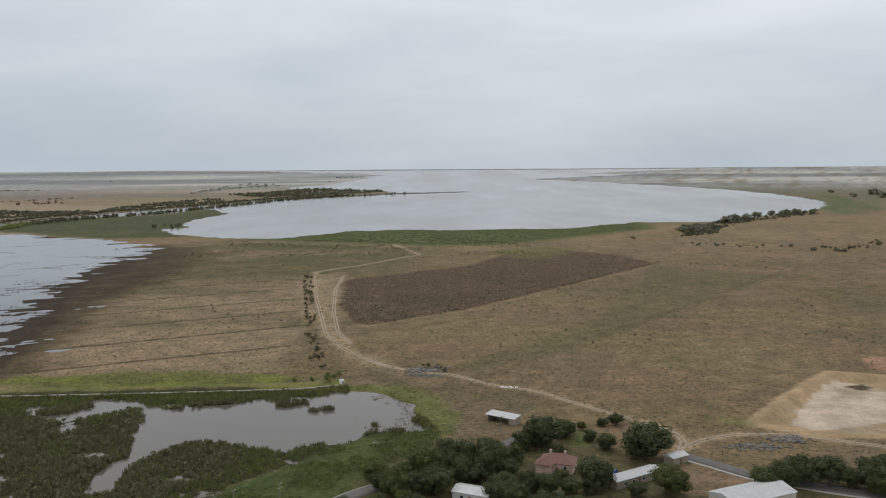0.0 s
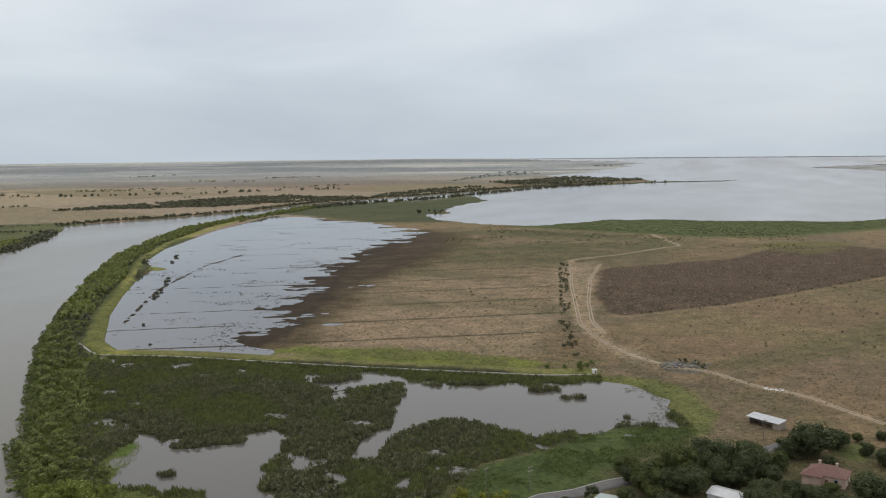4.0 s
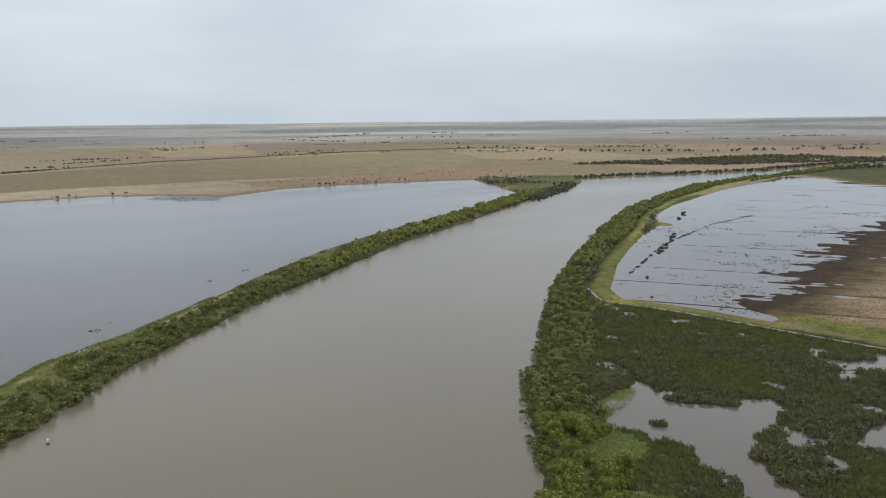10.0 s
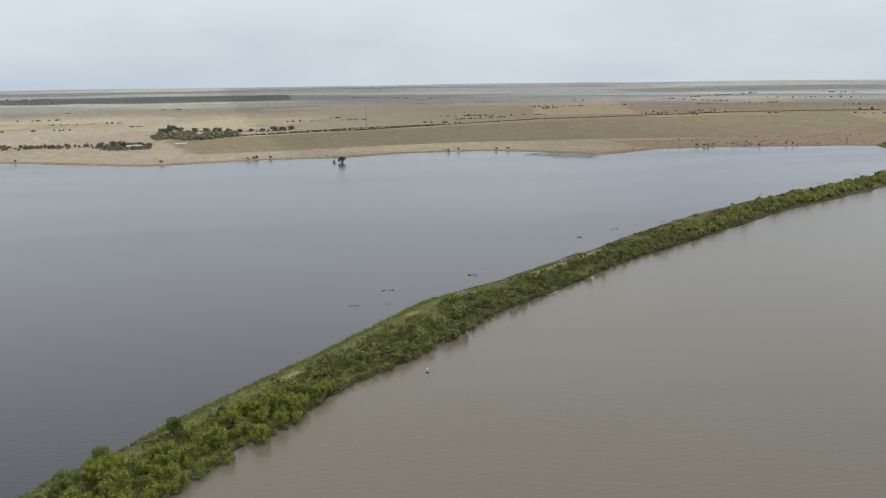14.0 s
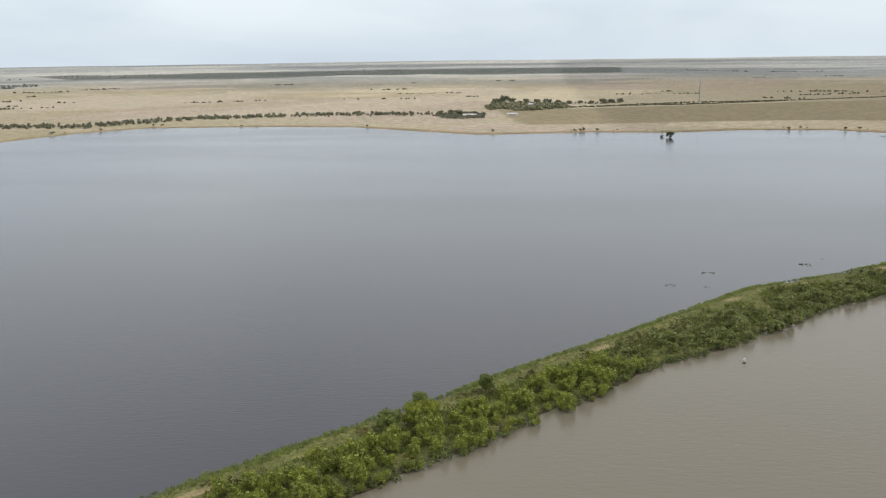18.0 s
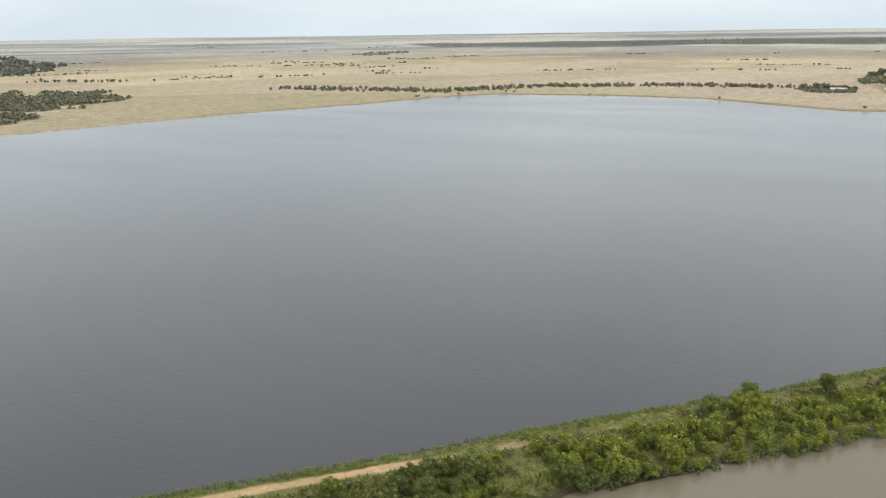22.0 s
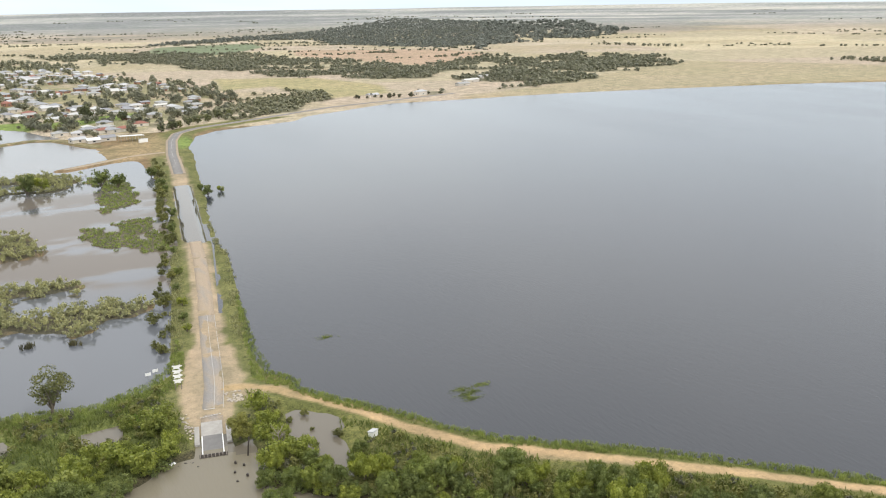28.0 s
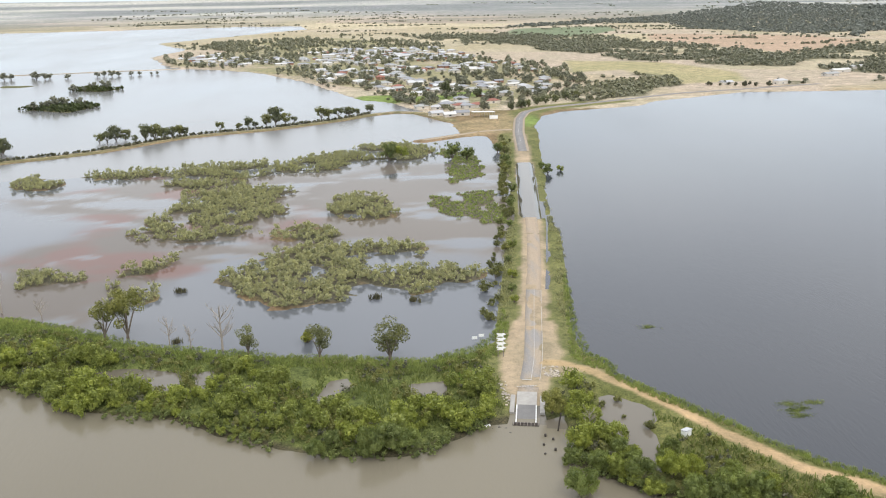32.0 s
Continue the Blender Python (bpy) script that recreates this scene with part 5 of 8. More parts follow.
def foliage(seed, lobes, spread, low, high, count, leaf, droop=0.4, slim=0.45, core=0, lobe=(0.30, 0.50)):
    """Corners of leaf clumps (n, 4, 3) heaped in lobes round a stem; each clump is a pointed blade-like quad."""
    g = np.random.default_rng(seed)
    a = g.uniform(0, 2 * np.pi, lobes)
    q = np.sqrt(g.uniform(0.0, 1, lobes)) * 0.64
    span = high - low
    cz = low + span * (0.5 + (g.uniform(0, 1, lobes) - 0.42) * 0.72 * np.sqrt(1 - q ** 2))
    c = np.stack((q * spread * np.cos(a), q * spread * np.sin(a), cz), -1)
    size = spread * g.uniform(*lobe, lobes)
    flat = min(1.0, 0.75 * span / spread)
    k = g.integers(0, lobes, count)
    v = g.normal(size=(count, 3))
    v /= np.linalg.norm(v, axis=1)[:, None]
    v[:, 2] = v[:, 2] * 0.85 + 0.15
    depth = g.uniform(0.72, 1.06, count)[:, None]
    p = c[k] + v * size[k][:, None] * depth * np.array((1, 1, flat))
    p[:, 2] = np.maximum(p[:, 2], low * 0.5)
    long = np.cross(v, g.normal(size=(count, 3)))
    long /= np.linalg.norm(long, axis=1)[:, None] + 1e-6
    long[:, 2] -= droop
    long /= np.linalg.norm(long, axis=1)[:, None]
    side = np.cross(long, v + 0.5 * g.normal(size=(count, 3)))
    side /= np.linalg.norm(side, axis=1)[:, None] + 1e-6
    s = leaf * g.uniform(0.6, 1.35, count)[:, None]
    bend = v * s * 0.15
    out = np.stack((p - long * s - bend, p + side * s * slim, p + long * s - bend, p - side * s * slim), 1)
    if core:
        out = np.concatenate([out] + [lobe_core(c[i], 0.52 * size[i], flat, core, g) for i in range(lobes)])
    return out


def blades(seed, count, spread, height, width, lean=0.3):
    """A tuft of upright leaves (n, 4, 3): thin quads that narrow to the tip."""
    g = np.random.default_rng(seed)
    a, rr = g.uniform(0, 6.283, count), spread * np.sqrt(g.uniform(0, 1, count))
    p = np.stack((rr * np.cos(a), rr * np.sin(a), np.full(count, -0.15)), -1)
    hh = height * g.uniform(0.6, 1.15, count)
    t = p + np.stack((lean * hh * g.normal(0, 0.6, count), lean * hh * g.normal(0, 0.6, count), hh), -1)
    b = g.uniform(0, 6.283, count)
    w = np.stack((np.cos(b), np.sin(b), np.zeros(count)), -1) * width * g.uniform(0.7, 1.3, count)[:, None]
    return np.stack((p - w, p + w, t + w * 0.45, t - w * 0.45), 1)


def quad_mesh(name, corners, material):
    n = len(corners)
    return mesh_of(name, corners.reshape(-1, 3), np.arange(n * 4).reshape(n, 4), material)


def place_many(kinds, xy, z, scale, tall=None):
    """Corners of many plants, each a turned and scaled copy of one of the kinds."""
    out = []
    pick = rng.integers(0, len(kinds), len(xy))
    turn = rng.uniform(0, 6.283, len(xy))
    tall = np.ones(len(xy)) if tall is None else tall
    for k, q in enumerate(kinds):
        m = pick == k
        if not m.any():
            continue
        c, s = np.cos(turn[m])[:, None, None], np.sin(turn[m])[:, None, None]
        sc = scale[m][:, None, None]
        x = (q[None, :, :, 0] * c - q[None, :, :, 1] * s) * sc + xy[m][:, 0][:, None, None]
        y = (q[None, :, :, 0] * s + q[None, :, :, 1] * c) * sc + xy[m][:, 1][:, None, None]
        zz = q[None, :, :, 2] * sc * tall[m][:, None, None] + z[m][:, None, None]
        out.append(np.stack((x, y, zz), -1).reshape(-1, 4, 3))
    return np.concatenate(out)


def height_at(xy):
    h, _ = land(xy[:, 0], xy[:, 1])
    return h + bowl(np.hypot(xy[:, 0], xy[:, 1]))


def spots(x0, y0, x1, y1, gap, keep):
    """Jittered points over a rectangle, `gap` metres apart, where keep(x, y) holds."""
    gx, gy = np.meshgrid(np.arange(x0, x1, gap), np.arange(y0, y1, gap))
    x = gx.ravel() + rng.uniform(-0.5, 0.5, gx.size) * gap
    y = gy.ravel() + rng.uniform(-0.5, 0.5, gx.size) * gap
    m = keep(x, y)
    return np.stack((x[m], y[m]), -1)


def stuff(name, kinds, xy, scale, material, label, category, tall=None, sink=0.0):
    if not len(xy):
        return None
    q = place_many(kinds, xy, height_at(xy) - sink, scale, tall)
    return tagged(new(name, quad_mesh(name, q, material)), label, category, kind="stuff")


def tree_model(name, seed, spread, low, high, count, leaf, material, label, category, group, trunk=0.22, lobes=11, droop=0.4, slim=0.45, bark=None, core=0, lobe=(0.30, 0.50)):
    """A tree at the origin: tapered trunk with limbs, and a crown of leaf clumps."""
    g = random.Random(seed)
    root = empty(name, Matrix.Identity(4), label, category, group)
    bm = bmesh.new()
    top = low + (high - low) * 0.55
    tube(bm, [(0, 0, -0.6), (0.1, 0, low * 0.5), (0.15, 0.1, low), (0.1, 0.2, top)], [trunk * 1.3, trunk, trunk * 0.8, trunk * 0.35], 7)
    for k in range(6):
        a = k * 1.05 + g.uniform(-0.4, 0.4)
        z0 = low * g.uniform(0.55, 1.1)
        e = spread * g.uniform(0.45, 0.75)
        tube(bm, [(0.1, 0.05, z0), (e * 0.5 * math.cos(a), e * 0.5 * math.sin(a), z0 + (high - z0) * 0.3), (e * math.cos(a), e * math.sin(a), z0 + (high - z0) * 0.55)],
             [trunk * 0.55, trunk * 0.35, trunk * 0.12], 5)
    part("trunk", bm, bark or M_BARK, root)
    crown = new("crown", quad_mesh("crown", foliage(seed, lobes, spread, low, high, count, leaf, droop, slim, core, lobe), material))
    crown.parent = root
    return root


def put_trees(models, xy, scale, z=None, tall=1.0):
    """Copies of the models, standing on the ground; the models themselves take the first places."""
    z = height_at(xy) if z is None else z
    z = np.maximum(z, -0.4)
    first = set()
    for (x, y), zz, s in zip(xy, z, scale):
        m = models[rng.integers(0, len(models))]
        mat = pose(x, y, zz, 0, 0, rng.uniform(0, 360))
        if m.name in first:
            c = copy_thing(m, mat)
        else:
            first.add(m.name)
            c = m
            c.matrix_basis = mat
        c.scale = (s, s, s * tall * rng.uniform(0.85, 1.15))
    for m in models:
        if m.name not in first:
            for o in [*m.children_recursive, m]:
                bpy.data.objects.remove(o)


def unit(xy):
    return np.hypot(xy[:, 0], xy[:, 1])


# willows on the banks of the river
def on_bank(x, y):
    h, d = land(x, y)
    near = (d["river"] > 3.6) & (d["flood"] > 13) & (d["river"] < 24 + 11 * step(400, 470, y) + 9 * fbm(x, y, 24.0, 3, 91)) & (x < 20) & (y > 170) & (x > -890) & (y < 1750) & (d["levee"] > np.where((x < -372) & (y > 455), 5.5, 10.0)) & (d["spur"] > 16)
    levee = (d["river"] > -2.2) & (d["lagoon"] > 11 + 5 * fbm(x, y, 55.0, 2, 92)) & (d["lagoon"] > (0.47 + 0.16 * fbm(x, y, 40.0, 3, 92)) * (d["lagoon"] + np.maximum(d["river"], 0))) & (d["lagoon"] < 45 + 30 * (x > -170)) & (d["river"] < 30) & (x < -40) & (y < 1150) & (y > -235)
    ramp_side = (d["road"] > 9) & (d["bank_ponds"] > 1)
    east = (d["river"] > -2.2) & (d["river"] < 27 + 8 * fbm(x, y, 40.0, 2, 93)) & (d["marsh_c"] > 9) & (x > -32) & (x < 260) & (y < -190)
    patchy = fbm(x, y, 16.0, 3, 94) > -0.48
    return (near | levee | east) & ramp_side & patchy & (h > -0.4)


willow_xy = spots(-1000, -320, 260, 1750, 4.6, on_bank)
wd = unit(willow_xy)
village_side = away(willow_xy[:, 0], willow_xy[:, 1], NEAR_BANK, 60.0, False) < 58
near_set = np.argsort(wd)[:300]
rest = np.setdiff1d(np.arange(len(wd)), near_set)
MID = [foliage(120 + k, 20, 3.6, 0.2, 5.0, 560, 0.34, 1.0, 0.42, 1, (0.22, 0.38)) for k in range(4)]
MID_FAR = [foliage(125 + k, 14, 3.6, 0.2, 5.0, 190, 0.56, 0.7, 0.5, 1, (0.24, 0.4)) for k in range(4)]
OUT = [foliage(130 + k, 7, 3.7, 0.4, 5.2, 36, 1.9, 0.5, 0.65) for k in range(4)]
# darker stands grow on the village side, in patches of the levee and on most of the eastern bank
stand = fbm(willow_xy[:, 0], willow_xy[:, 1], 26.0, 3, 90) + rng.normal(0, 0.25, len(wd))
village_side |= (stand > 0.25 - 0.35 * (willow_xy[:, 0] > -34))
for here, material, tone in ((village_side, M_WILLOW, "dark green"), (~village_side, M_WILLOW_DRY, "yellow-green")):
    chosen = near_set[here[near_set]]
    models = [tree_model("willow", 100 + k, 3.6, 0.5, 5.0, 3400, 0.20, material, "bushy " + tone + " willow on the river bank", "tree", "bank willows", 0.2, 24, 1.3, 0.40, None, 2, (0.20, 0.36)) for k in range(4)]
    put_trees(models, willow_xy[chosen], rng.uniform(0.75, 1.1, len(chosen)) * rng.choice((0.6, 0.85, 1.15, 1.5), len(chosen), p=(0.25, 0.3, 0.28, 0.17)))
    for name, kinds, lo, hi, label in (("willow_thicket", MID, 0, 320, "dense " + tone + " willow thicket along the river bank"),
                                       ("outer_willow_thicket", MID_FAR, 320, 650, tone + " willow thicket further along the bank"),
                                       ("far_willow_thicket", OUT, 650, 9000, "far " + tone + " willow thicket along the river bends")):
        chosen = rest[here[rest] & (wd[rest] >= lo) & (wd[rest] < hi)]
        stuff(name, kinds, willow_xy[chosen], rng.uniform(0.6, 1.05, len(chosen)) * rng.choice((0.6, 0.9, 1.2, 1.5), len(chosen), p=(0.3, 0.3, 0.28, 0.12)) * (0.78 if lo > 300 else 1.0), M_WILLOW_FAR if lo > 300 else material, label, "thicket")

big = [tree_model("willow", 140 + k, 3.8, 0.4, 6.0, 4200, 0.22, M_WILLOW_DRY, "tall rounded willow on the lagoon side of the levee", "tree", "levee willows", 0.28, 26, 1.3, 0.4, None, 2, (0.2, 0.36)) for k in range(2)]
put_trees(big, np.array(LEVEE_WILLOWS, dtype=float), np.array((1.35, 1.2, 1.1, 1.0, 0.9)))
put_trees([tree_model("rusty_bush", 145, 2.0, 0.1, 2.2, 500, 0.2, M_RUST, "rust-brown dying bush on the levee grass", "bush", "", 0.1, 7, 0.4)], np.array(((-245.0, -49.0),)), np.array((0.9,)))
# low undergrowth between the willows
TUFT = [blades(200 + k, 10, 1.0, 1.0, 0.15, 0.5) for k in range(4)]
REEDS = [blades(210 + k, 14, 1.25, 2.1, 0.18, 0.28) for k in range(5)]
LIGNUM = [foliage(250 + k, 6, 1.7, 0.1, 2.1, 34, 0.50, 0.1) for k in range(5)]
MOUND = [foliage(255 + k, 5, 1.75, 0.0, 2.3, 46, 0.36, -0.5, 0.30, 1, (0.3, 0.5)) for k in range(5)]
EDGE_REEDS = [blades(225 + k, 26, 0.95, 1.35, 0.07, 0.45) for k in range(5)]
FINE_REEDS = [blades(215 + k, 15, 1.2, 1.7, 0.15, 0.35) for k in range(5)]
FAR_REEDS = [blades(220 + k, 9, 3.0, 2.0, 0.55, 0.25) for k in range(4)]


def levee_reeds(x, y):
    h, d = land(x, y)
    side = (d["lagoon"] > -2.0) & (d["lagoon"] < 1.2 + 2.5 * fbm(x, y, 25.0, 2, 95)) & (d["river"] > 10) & (y < 330) & (x < -60) & (y > -260)
    road = (d["lagoon"] > -3) & (d["lagoon"] < 6) & (y < -245) & (y > -340) & (d["road"] > 12) & (x < -40)
    strip = (d["marsh_c"] > -3) & (d["marsh_c"] < 10) & (d["road"] > 9) & (y > -330) & (x > -45) & (x < 190) & (fbm(x, y, 9.0, 2, 109) > -0.75)
    return side | road | strip


xy = spots(-520, -345, 190, 330, 1.15, levee_reeds)
stuff("levee_reeds", EDGE_REEDS, xy, rng.uniform(0.5, 0.85, len(xy)) + 0.15 * fbm(xy[:, 0], xy[:, 1], 12.0, 2, 110), M_BELT_REED, "bright green reed belt at the water's edge", "reeds")


def bank_sedge(x, y):
    h, d = land(x, y)
    east = (d["river"] > 6) & (d["marsh_c"] > 4) & (x > -34) & (x < 230) & (y < -195) & (y > -420) & (d["bank_ponds"] > 0.5)
    west = (d["river"] > 6) & (d["lagoon"] > 10) & (d["lagoon"] < 42) & (x < -46) & (y < 330) & (y > -250) & (d["bank_ponds"] > 0.5)
    near = (d["river"] > 2) & (d["river"] < 40) & (np.minimum(away(x, y, ALGAE, 30.0), away(x, y, ALGAE_B, 30.0)) > 1) & (x < -120) & (x > -420) & (y > 190) & (y < 470) & (d["levee"] > 9) & (d["marsh"] > -12)
    return (east | west | near) & (d["road"] > 10) & (fbm(x, y, 9.0, 2, 104) > -0.35)


xy = spots(-460, -420, 230, 470, 1.9, bank_sedge)
stuff("bank_sedge", TUFT, xy, rng.uniform(0.9, 1.7, len(xy)), M_FERN, "green sedge and grass between the bank willows", "sedge")


def bank_edge(x, y):
    h, d = land(x, y)
    north = (d["river"] > 1.2) & (d["river"] < 5.0) & (y > 180) & (y < 620) & (x < -100)
    levee = (d["river"] > -1.6) & (d["river"] < 3.0) & (d["lagoon"] > 12) & (x < -46) & (y < 420) & (y > -235)
    east = (d["river"] > -1.6) & (d["river"] < 4.0) & (x > -30) & (x < 200) & (y < -190)
    return (north | levee | east) & (d["road"] > 8) & (d["bank_ponds"] > 0.5) & (fbm(x, y, 11.0, 2, 115) > -0.45)


xy = spots(-600, -320, 200, 620, 2.3, bank_edge)
q = place_many(MOUND, xy, np.maximum(height_at(xy), -0.2) - 0.1, rng.uniform(0.6, 1.3, len(xy)), rng.uniform(0.7, 1.2, len(xy)))
tagged(new("bank_edge_scrub", quad_mesh("bank_edge_scrub", q, M_WILLOW)), "dark green scrub hanging over the river's edge", "scrub", kind="stuff")


def levee_grass(x, y):
    h, d = land(x, y)
    return (d["lagoon"] > 1.0) & (d["lagoon"] < 26) & (d["river"] > 6) & (x < -90) & (y < 420) & (y > -240) & (fbm(x, y, 10.0, 3, 118) > -0.3) & ((fbm(x, y, 40.0, 3, 66) < 0.12) | (np.abs(d["lagoon"] - 7.0) > 3.0)) & (away(x, y, LEVEE_TRACK, 20.0, False) > 2.5)


xy = spots(-560, -240, -90, 420, 1.9, levee_grass)
stuff("levee_grass", TUFT, xy, rng.uniform(0.4, 0.9, len(xy)), M_LEVEE_GRASS, "olive grass on the crown of the levee", "grass", rng.uniform(0.5, 0.9, len(xy)))


def levee_scrub(x, y):
    h, d = land(x, y)
    return (d["lagoon"] > 4.5) & (d["lagoon"] < 24) & (d["river"] > 8) & (x < -100) & (y < 560) & (y > -240) & (fbm(x, y, 14.0, 3, 108) > 0.22) & (away(x, y, LEVEE_TRACK, 20.0, False) > 3.5)


xy = spots(-640, -240, -90, 560, 2.7, levee_scrub)
stuff("levee_scrub", MOUND, xy, rng.uniform(0.5, 1.1, len(xy)), M_OLIVE, "low olive scrub on the grassy levee", "scrub")


def bank_scrub(x, y):
    h, d = land(x, y)
    east = (d["river"] > 3) & (d["marsh_c"] > 7) & (x > -32) & (x < 230) & (y < -195) & (y > -420)
    west = (d["river"] > 3) & (d["lagoon"] > 13) & (d["lagoon"] < 75) & (x < -46) & (x > -170) & (y < -90) & (y > -250)
    return (east | west) & (d["road"] > 10) & (d["bank_ponds"] > 0.8) & (fbm(x, y, 13.0, 3, 116) > -0.1)


xy = spots(-170, -420, 230, -90, 2.6, bank_scrub)
drab = rng.uniform(0, 1, len(xy)) < 0.45
stuff("bank_scrub", MOUND, xy[~drab], rng.uniform(0.6, 1.4, (~drab).sum()), M_OLIVE, "olive scrub filling the flooded bank", "scrub")
stuff("dry_bank_scrub", MOUND, xy[drab], rng.uniform(0.5, 1.1, drab.sum()), M_SCRUB, "drab half-dead scrub on the flooded bank", "scrub")


def levee_foot(x, y):
    h, d = land(x, y)
    return (d["levee"] > np.where((x < -372) & (y > 455), 5.0, 9.0)) & (d["spur"] > 12) & (d["river"] > 10) & (d["river"] < 52) & (d["flood"] > 13) & (y > 400) & (x < -150) & (x > -620) & (d["marsh"] > 0) & (fbm(x, y, 12.0, 3, 114) > -0.35)


xy = spots(-620, 400, -150, 1000, 3.2, levee_foot)
stuff("levee_foot_scrub", LIGNUM, xy, rng.uniform(0.7, 1.5, len(xy)), M_SCRUB, "dark scrub between the levee and the willows", "scrub")


def marsh_reeds(x, y):
    h, d = land(x, y)
    lush = fbm(x, y, 30.0, 3, 96)
    bed = (d["marsh"] < 0) & (h > 0.04) & (d["levee"] > 8)
    rim = ((d["pond_a"] > -3.5) & (d["pond_a"] < 10) & (h > -0.35) & (y > 380) & (x < -48) & (fbm(x, y, 12.0, 2, 97) > -0.2) & (d["levee"] > 7))
    open_mat = np.minimum(away(x, y, ALGAE, 30.0), away(x, y, ALGAE_B, 30.0)) + 2.5 * fbm(x, y, 8.0, 3, 120)
    return (bed | rim) & (away(x, y, GREEN_FIELD, 30.0) > 2) & (open_mat > 0.5)


xy = spots(-345, 190, 0, 452, 1.62, marsh_reeds)
tone = fbm(xy[:, 0], xy[:, 1], 34.0, 3, 98)
green = (tone + rng.normal(0, 0.18, len(tone)) > 0.2) | (land(xy[:, 0], xy[:, 1])[1]["levee"] < 26)
stuff("marsh_reeds", FINE_REEDS[:3] + LIGNUM[:2], xy[~green], rng.uniform(0.6, 1.15, (~green).sum()) + 0.2 * fbm(xy[~green][:, 0], xy[~green][:, 1], 9.0, 2, 112), M_REED, "dark olive reed bed of the flooded marsh", "reeds")
stuff("young_marsh_reeds", FINE_REEDS, xy[green], rng.uniform(0.6, 1.0, green.sum()), M_MARSH_GREEN, "fresh green reeds among the older beds", "reeds")
xy = spots(-125, 215, 0, 372, 1.5, lambda x, y: (np.minimum(away(x, y, GREEN_FIELD, 30.0), away(x, y, WATTLE_BED, 30.0)) < 1) & (away(x, y, VILLAGE_BEND, 20.0, False) > 7) & (fbm(x, y, 16.0, 3, 119) > -0.25))
stuff("green_sedge", TUFT, xy, rng.uniform(0.6, 1.4, len(xy)), M_DARK_SEDGE, "lush green sedge beside the pond", "sedge", np.full(len(xy), 0.6))

xy = spots(-330, 190, -120, 420, 0.95, lambda x, y: (np.minimum(away(x, y, ALGAE, 30.0), away(x, y, ALGAE_B, 30.0)) + 2.5 * fbm(x, y, 8.0, 3, 120) < 0.5) & (land(x, y)[0] > -0.3))
q = place_many(TUFT, xy, np.maximum(height_at(xy), -0.05), rng.uniform(0.6, 1.1, len(xy)), np.full(len(xy), 0.25))
tagged(new("fresh_sedge", quad_mesh("fresh_sedge", q, M_BELT_REED)), "bright green floating sedge beside the dark reeds", "sedge", kind="stuff")


def isle_reeds(x, y):
    h, d = land(x, y)
    return (np.minimum.reduce([d[k] for k in ISLES]) < 4.0) & (h > -0.02)


xy = spots(-100, -700, 330, -300, 2.5, isle_reeds)
fresh = np.minimum(away(xy[:, 0], xy[:, 1], ISLE_D, 30.0), away(xy[:, 0], xy[:, 1], ISLE_E, 30.0)) < 5
stuff("fresh_island_reeds", FINE_REEDS, xy[fresh], rng.uniform(0.6, 1.1, fresh.sum()), M_BELT_REED, "bright green reeds on the islands near the road", "reeds", rng.uniform(0.5, 0.8, fresh.sum()))
xy = xy[~fresh]
stuff("island_lignum", MOUND, xy, rng.choice((0.55, 0.85, 1.15, 1.5), len(xy)) * rng.uniform(0.85, 1.15, len(xy)), M_ISLE, "rounded olive lignum clumps on the marsh islands", "shrubs", rng.uniform(0.9, 1.35, len(xy)))


def lake_reeds(x, y):
    h, d = land(x, y)
    return away(x, y, LAKE_REEDS, 40.0) < 0


xy = spots(-900, 1200, 400, 3300, 11.0, lake_reeds)
stuff("lake_reeds", FAR_REEDS, xy, rng.uniform(1.3, 2.2, len(xy)), M_LAKE_REED, "green reed belt along the lake shore", "reeds", np.full(len(xy), 0.15))

def belt_spots(line, width, gap, fill):
    """Points along a line, in a strip of some width."""
    pts = np.array(line, dtype=float)
    out = []
    for a, b in zip(pts, pts[1:]):
        n = max(1, int(np.hypot(*(b - a)) / gap))
        k = (np.arange(n) + rng.uniform(0, 1, n)) / n
        p = a + (b - a) * k[:, None] + rng.normal(0, width / 2, (n, 2))
        out.append(p[rng.uniform(0, 1, n) < fill])
    return np.concatenate(out)


# saltbush and low shrubs on the dry ground
SHRUB = [foliage(240 + k, 5, 1.0, 0.1, 1.1, 40, 0.35, 0.2) for k in range(4)]


def hedge_shrubs(x, y):
    h, d = land(x, y)
    return (away(x, y, HEDGE, 30.0, False) < 4) & (fbm(x, y, 6.0, 2, 101) > -0.1)


xy = spots(-200, 450, -60, 900, 4.5, hedge_shrubs)
stuff("hedge_shrubs", SHRUB, xy, rng.choice((0.7, 1.1, 1.7, 2.6), len(xy)) * rng.uniform(0.8, 1.2, len(xy)), M_SALTBUSH, "line of dark saltbush beside the farm track", "shrubs")
xy = spots(-420, 480, 600, 1300, 21.0, lambda x, y: (fbm(x, y, 70.0, 3, 102) > 0.05) & (away(x, y, FLOOD_PADDOCK, 160.0) > 110))
stuff("paddock_shrubs", SHRUB, xy, rng.uniform(0.5, 1.2, len(xy)), M_SALTBUSH, "scattered low saltbush in the dry paddock", "shrubs")
xy = spots(-330, 1080, 120, 1330, 8.0, lambda x, y: (fbm(x, y, 50.0, 4, 103) > 0.12) & (land(x, y)[0] > 0.3))
stuff("shore_shrubs", SHRUB, xy, rng.uniform(0.5, 1.5, len(xy)), M_SALTBUSH, "dark saltbush scrub near the lake", "shrubs")


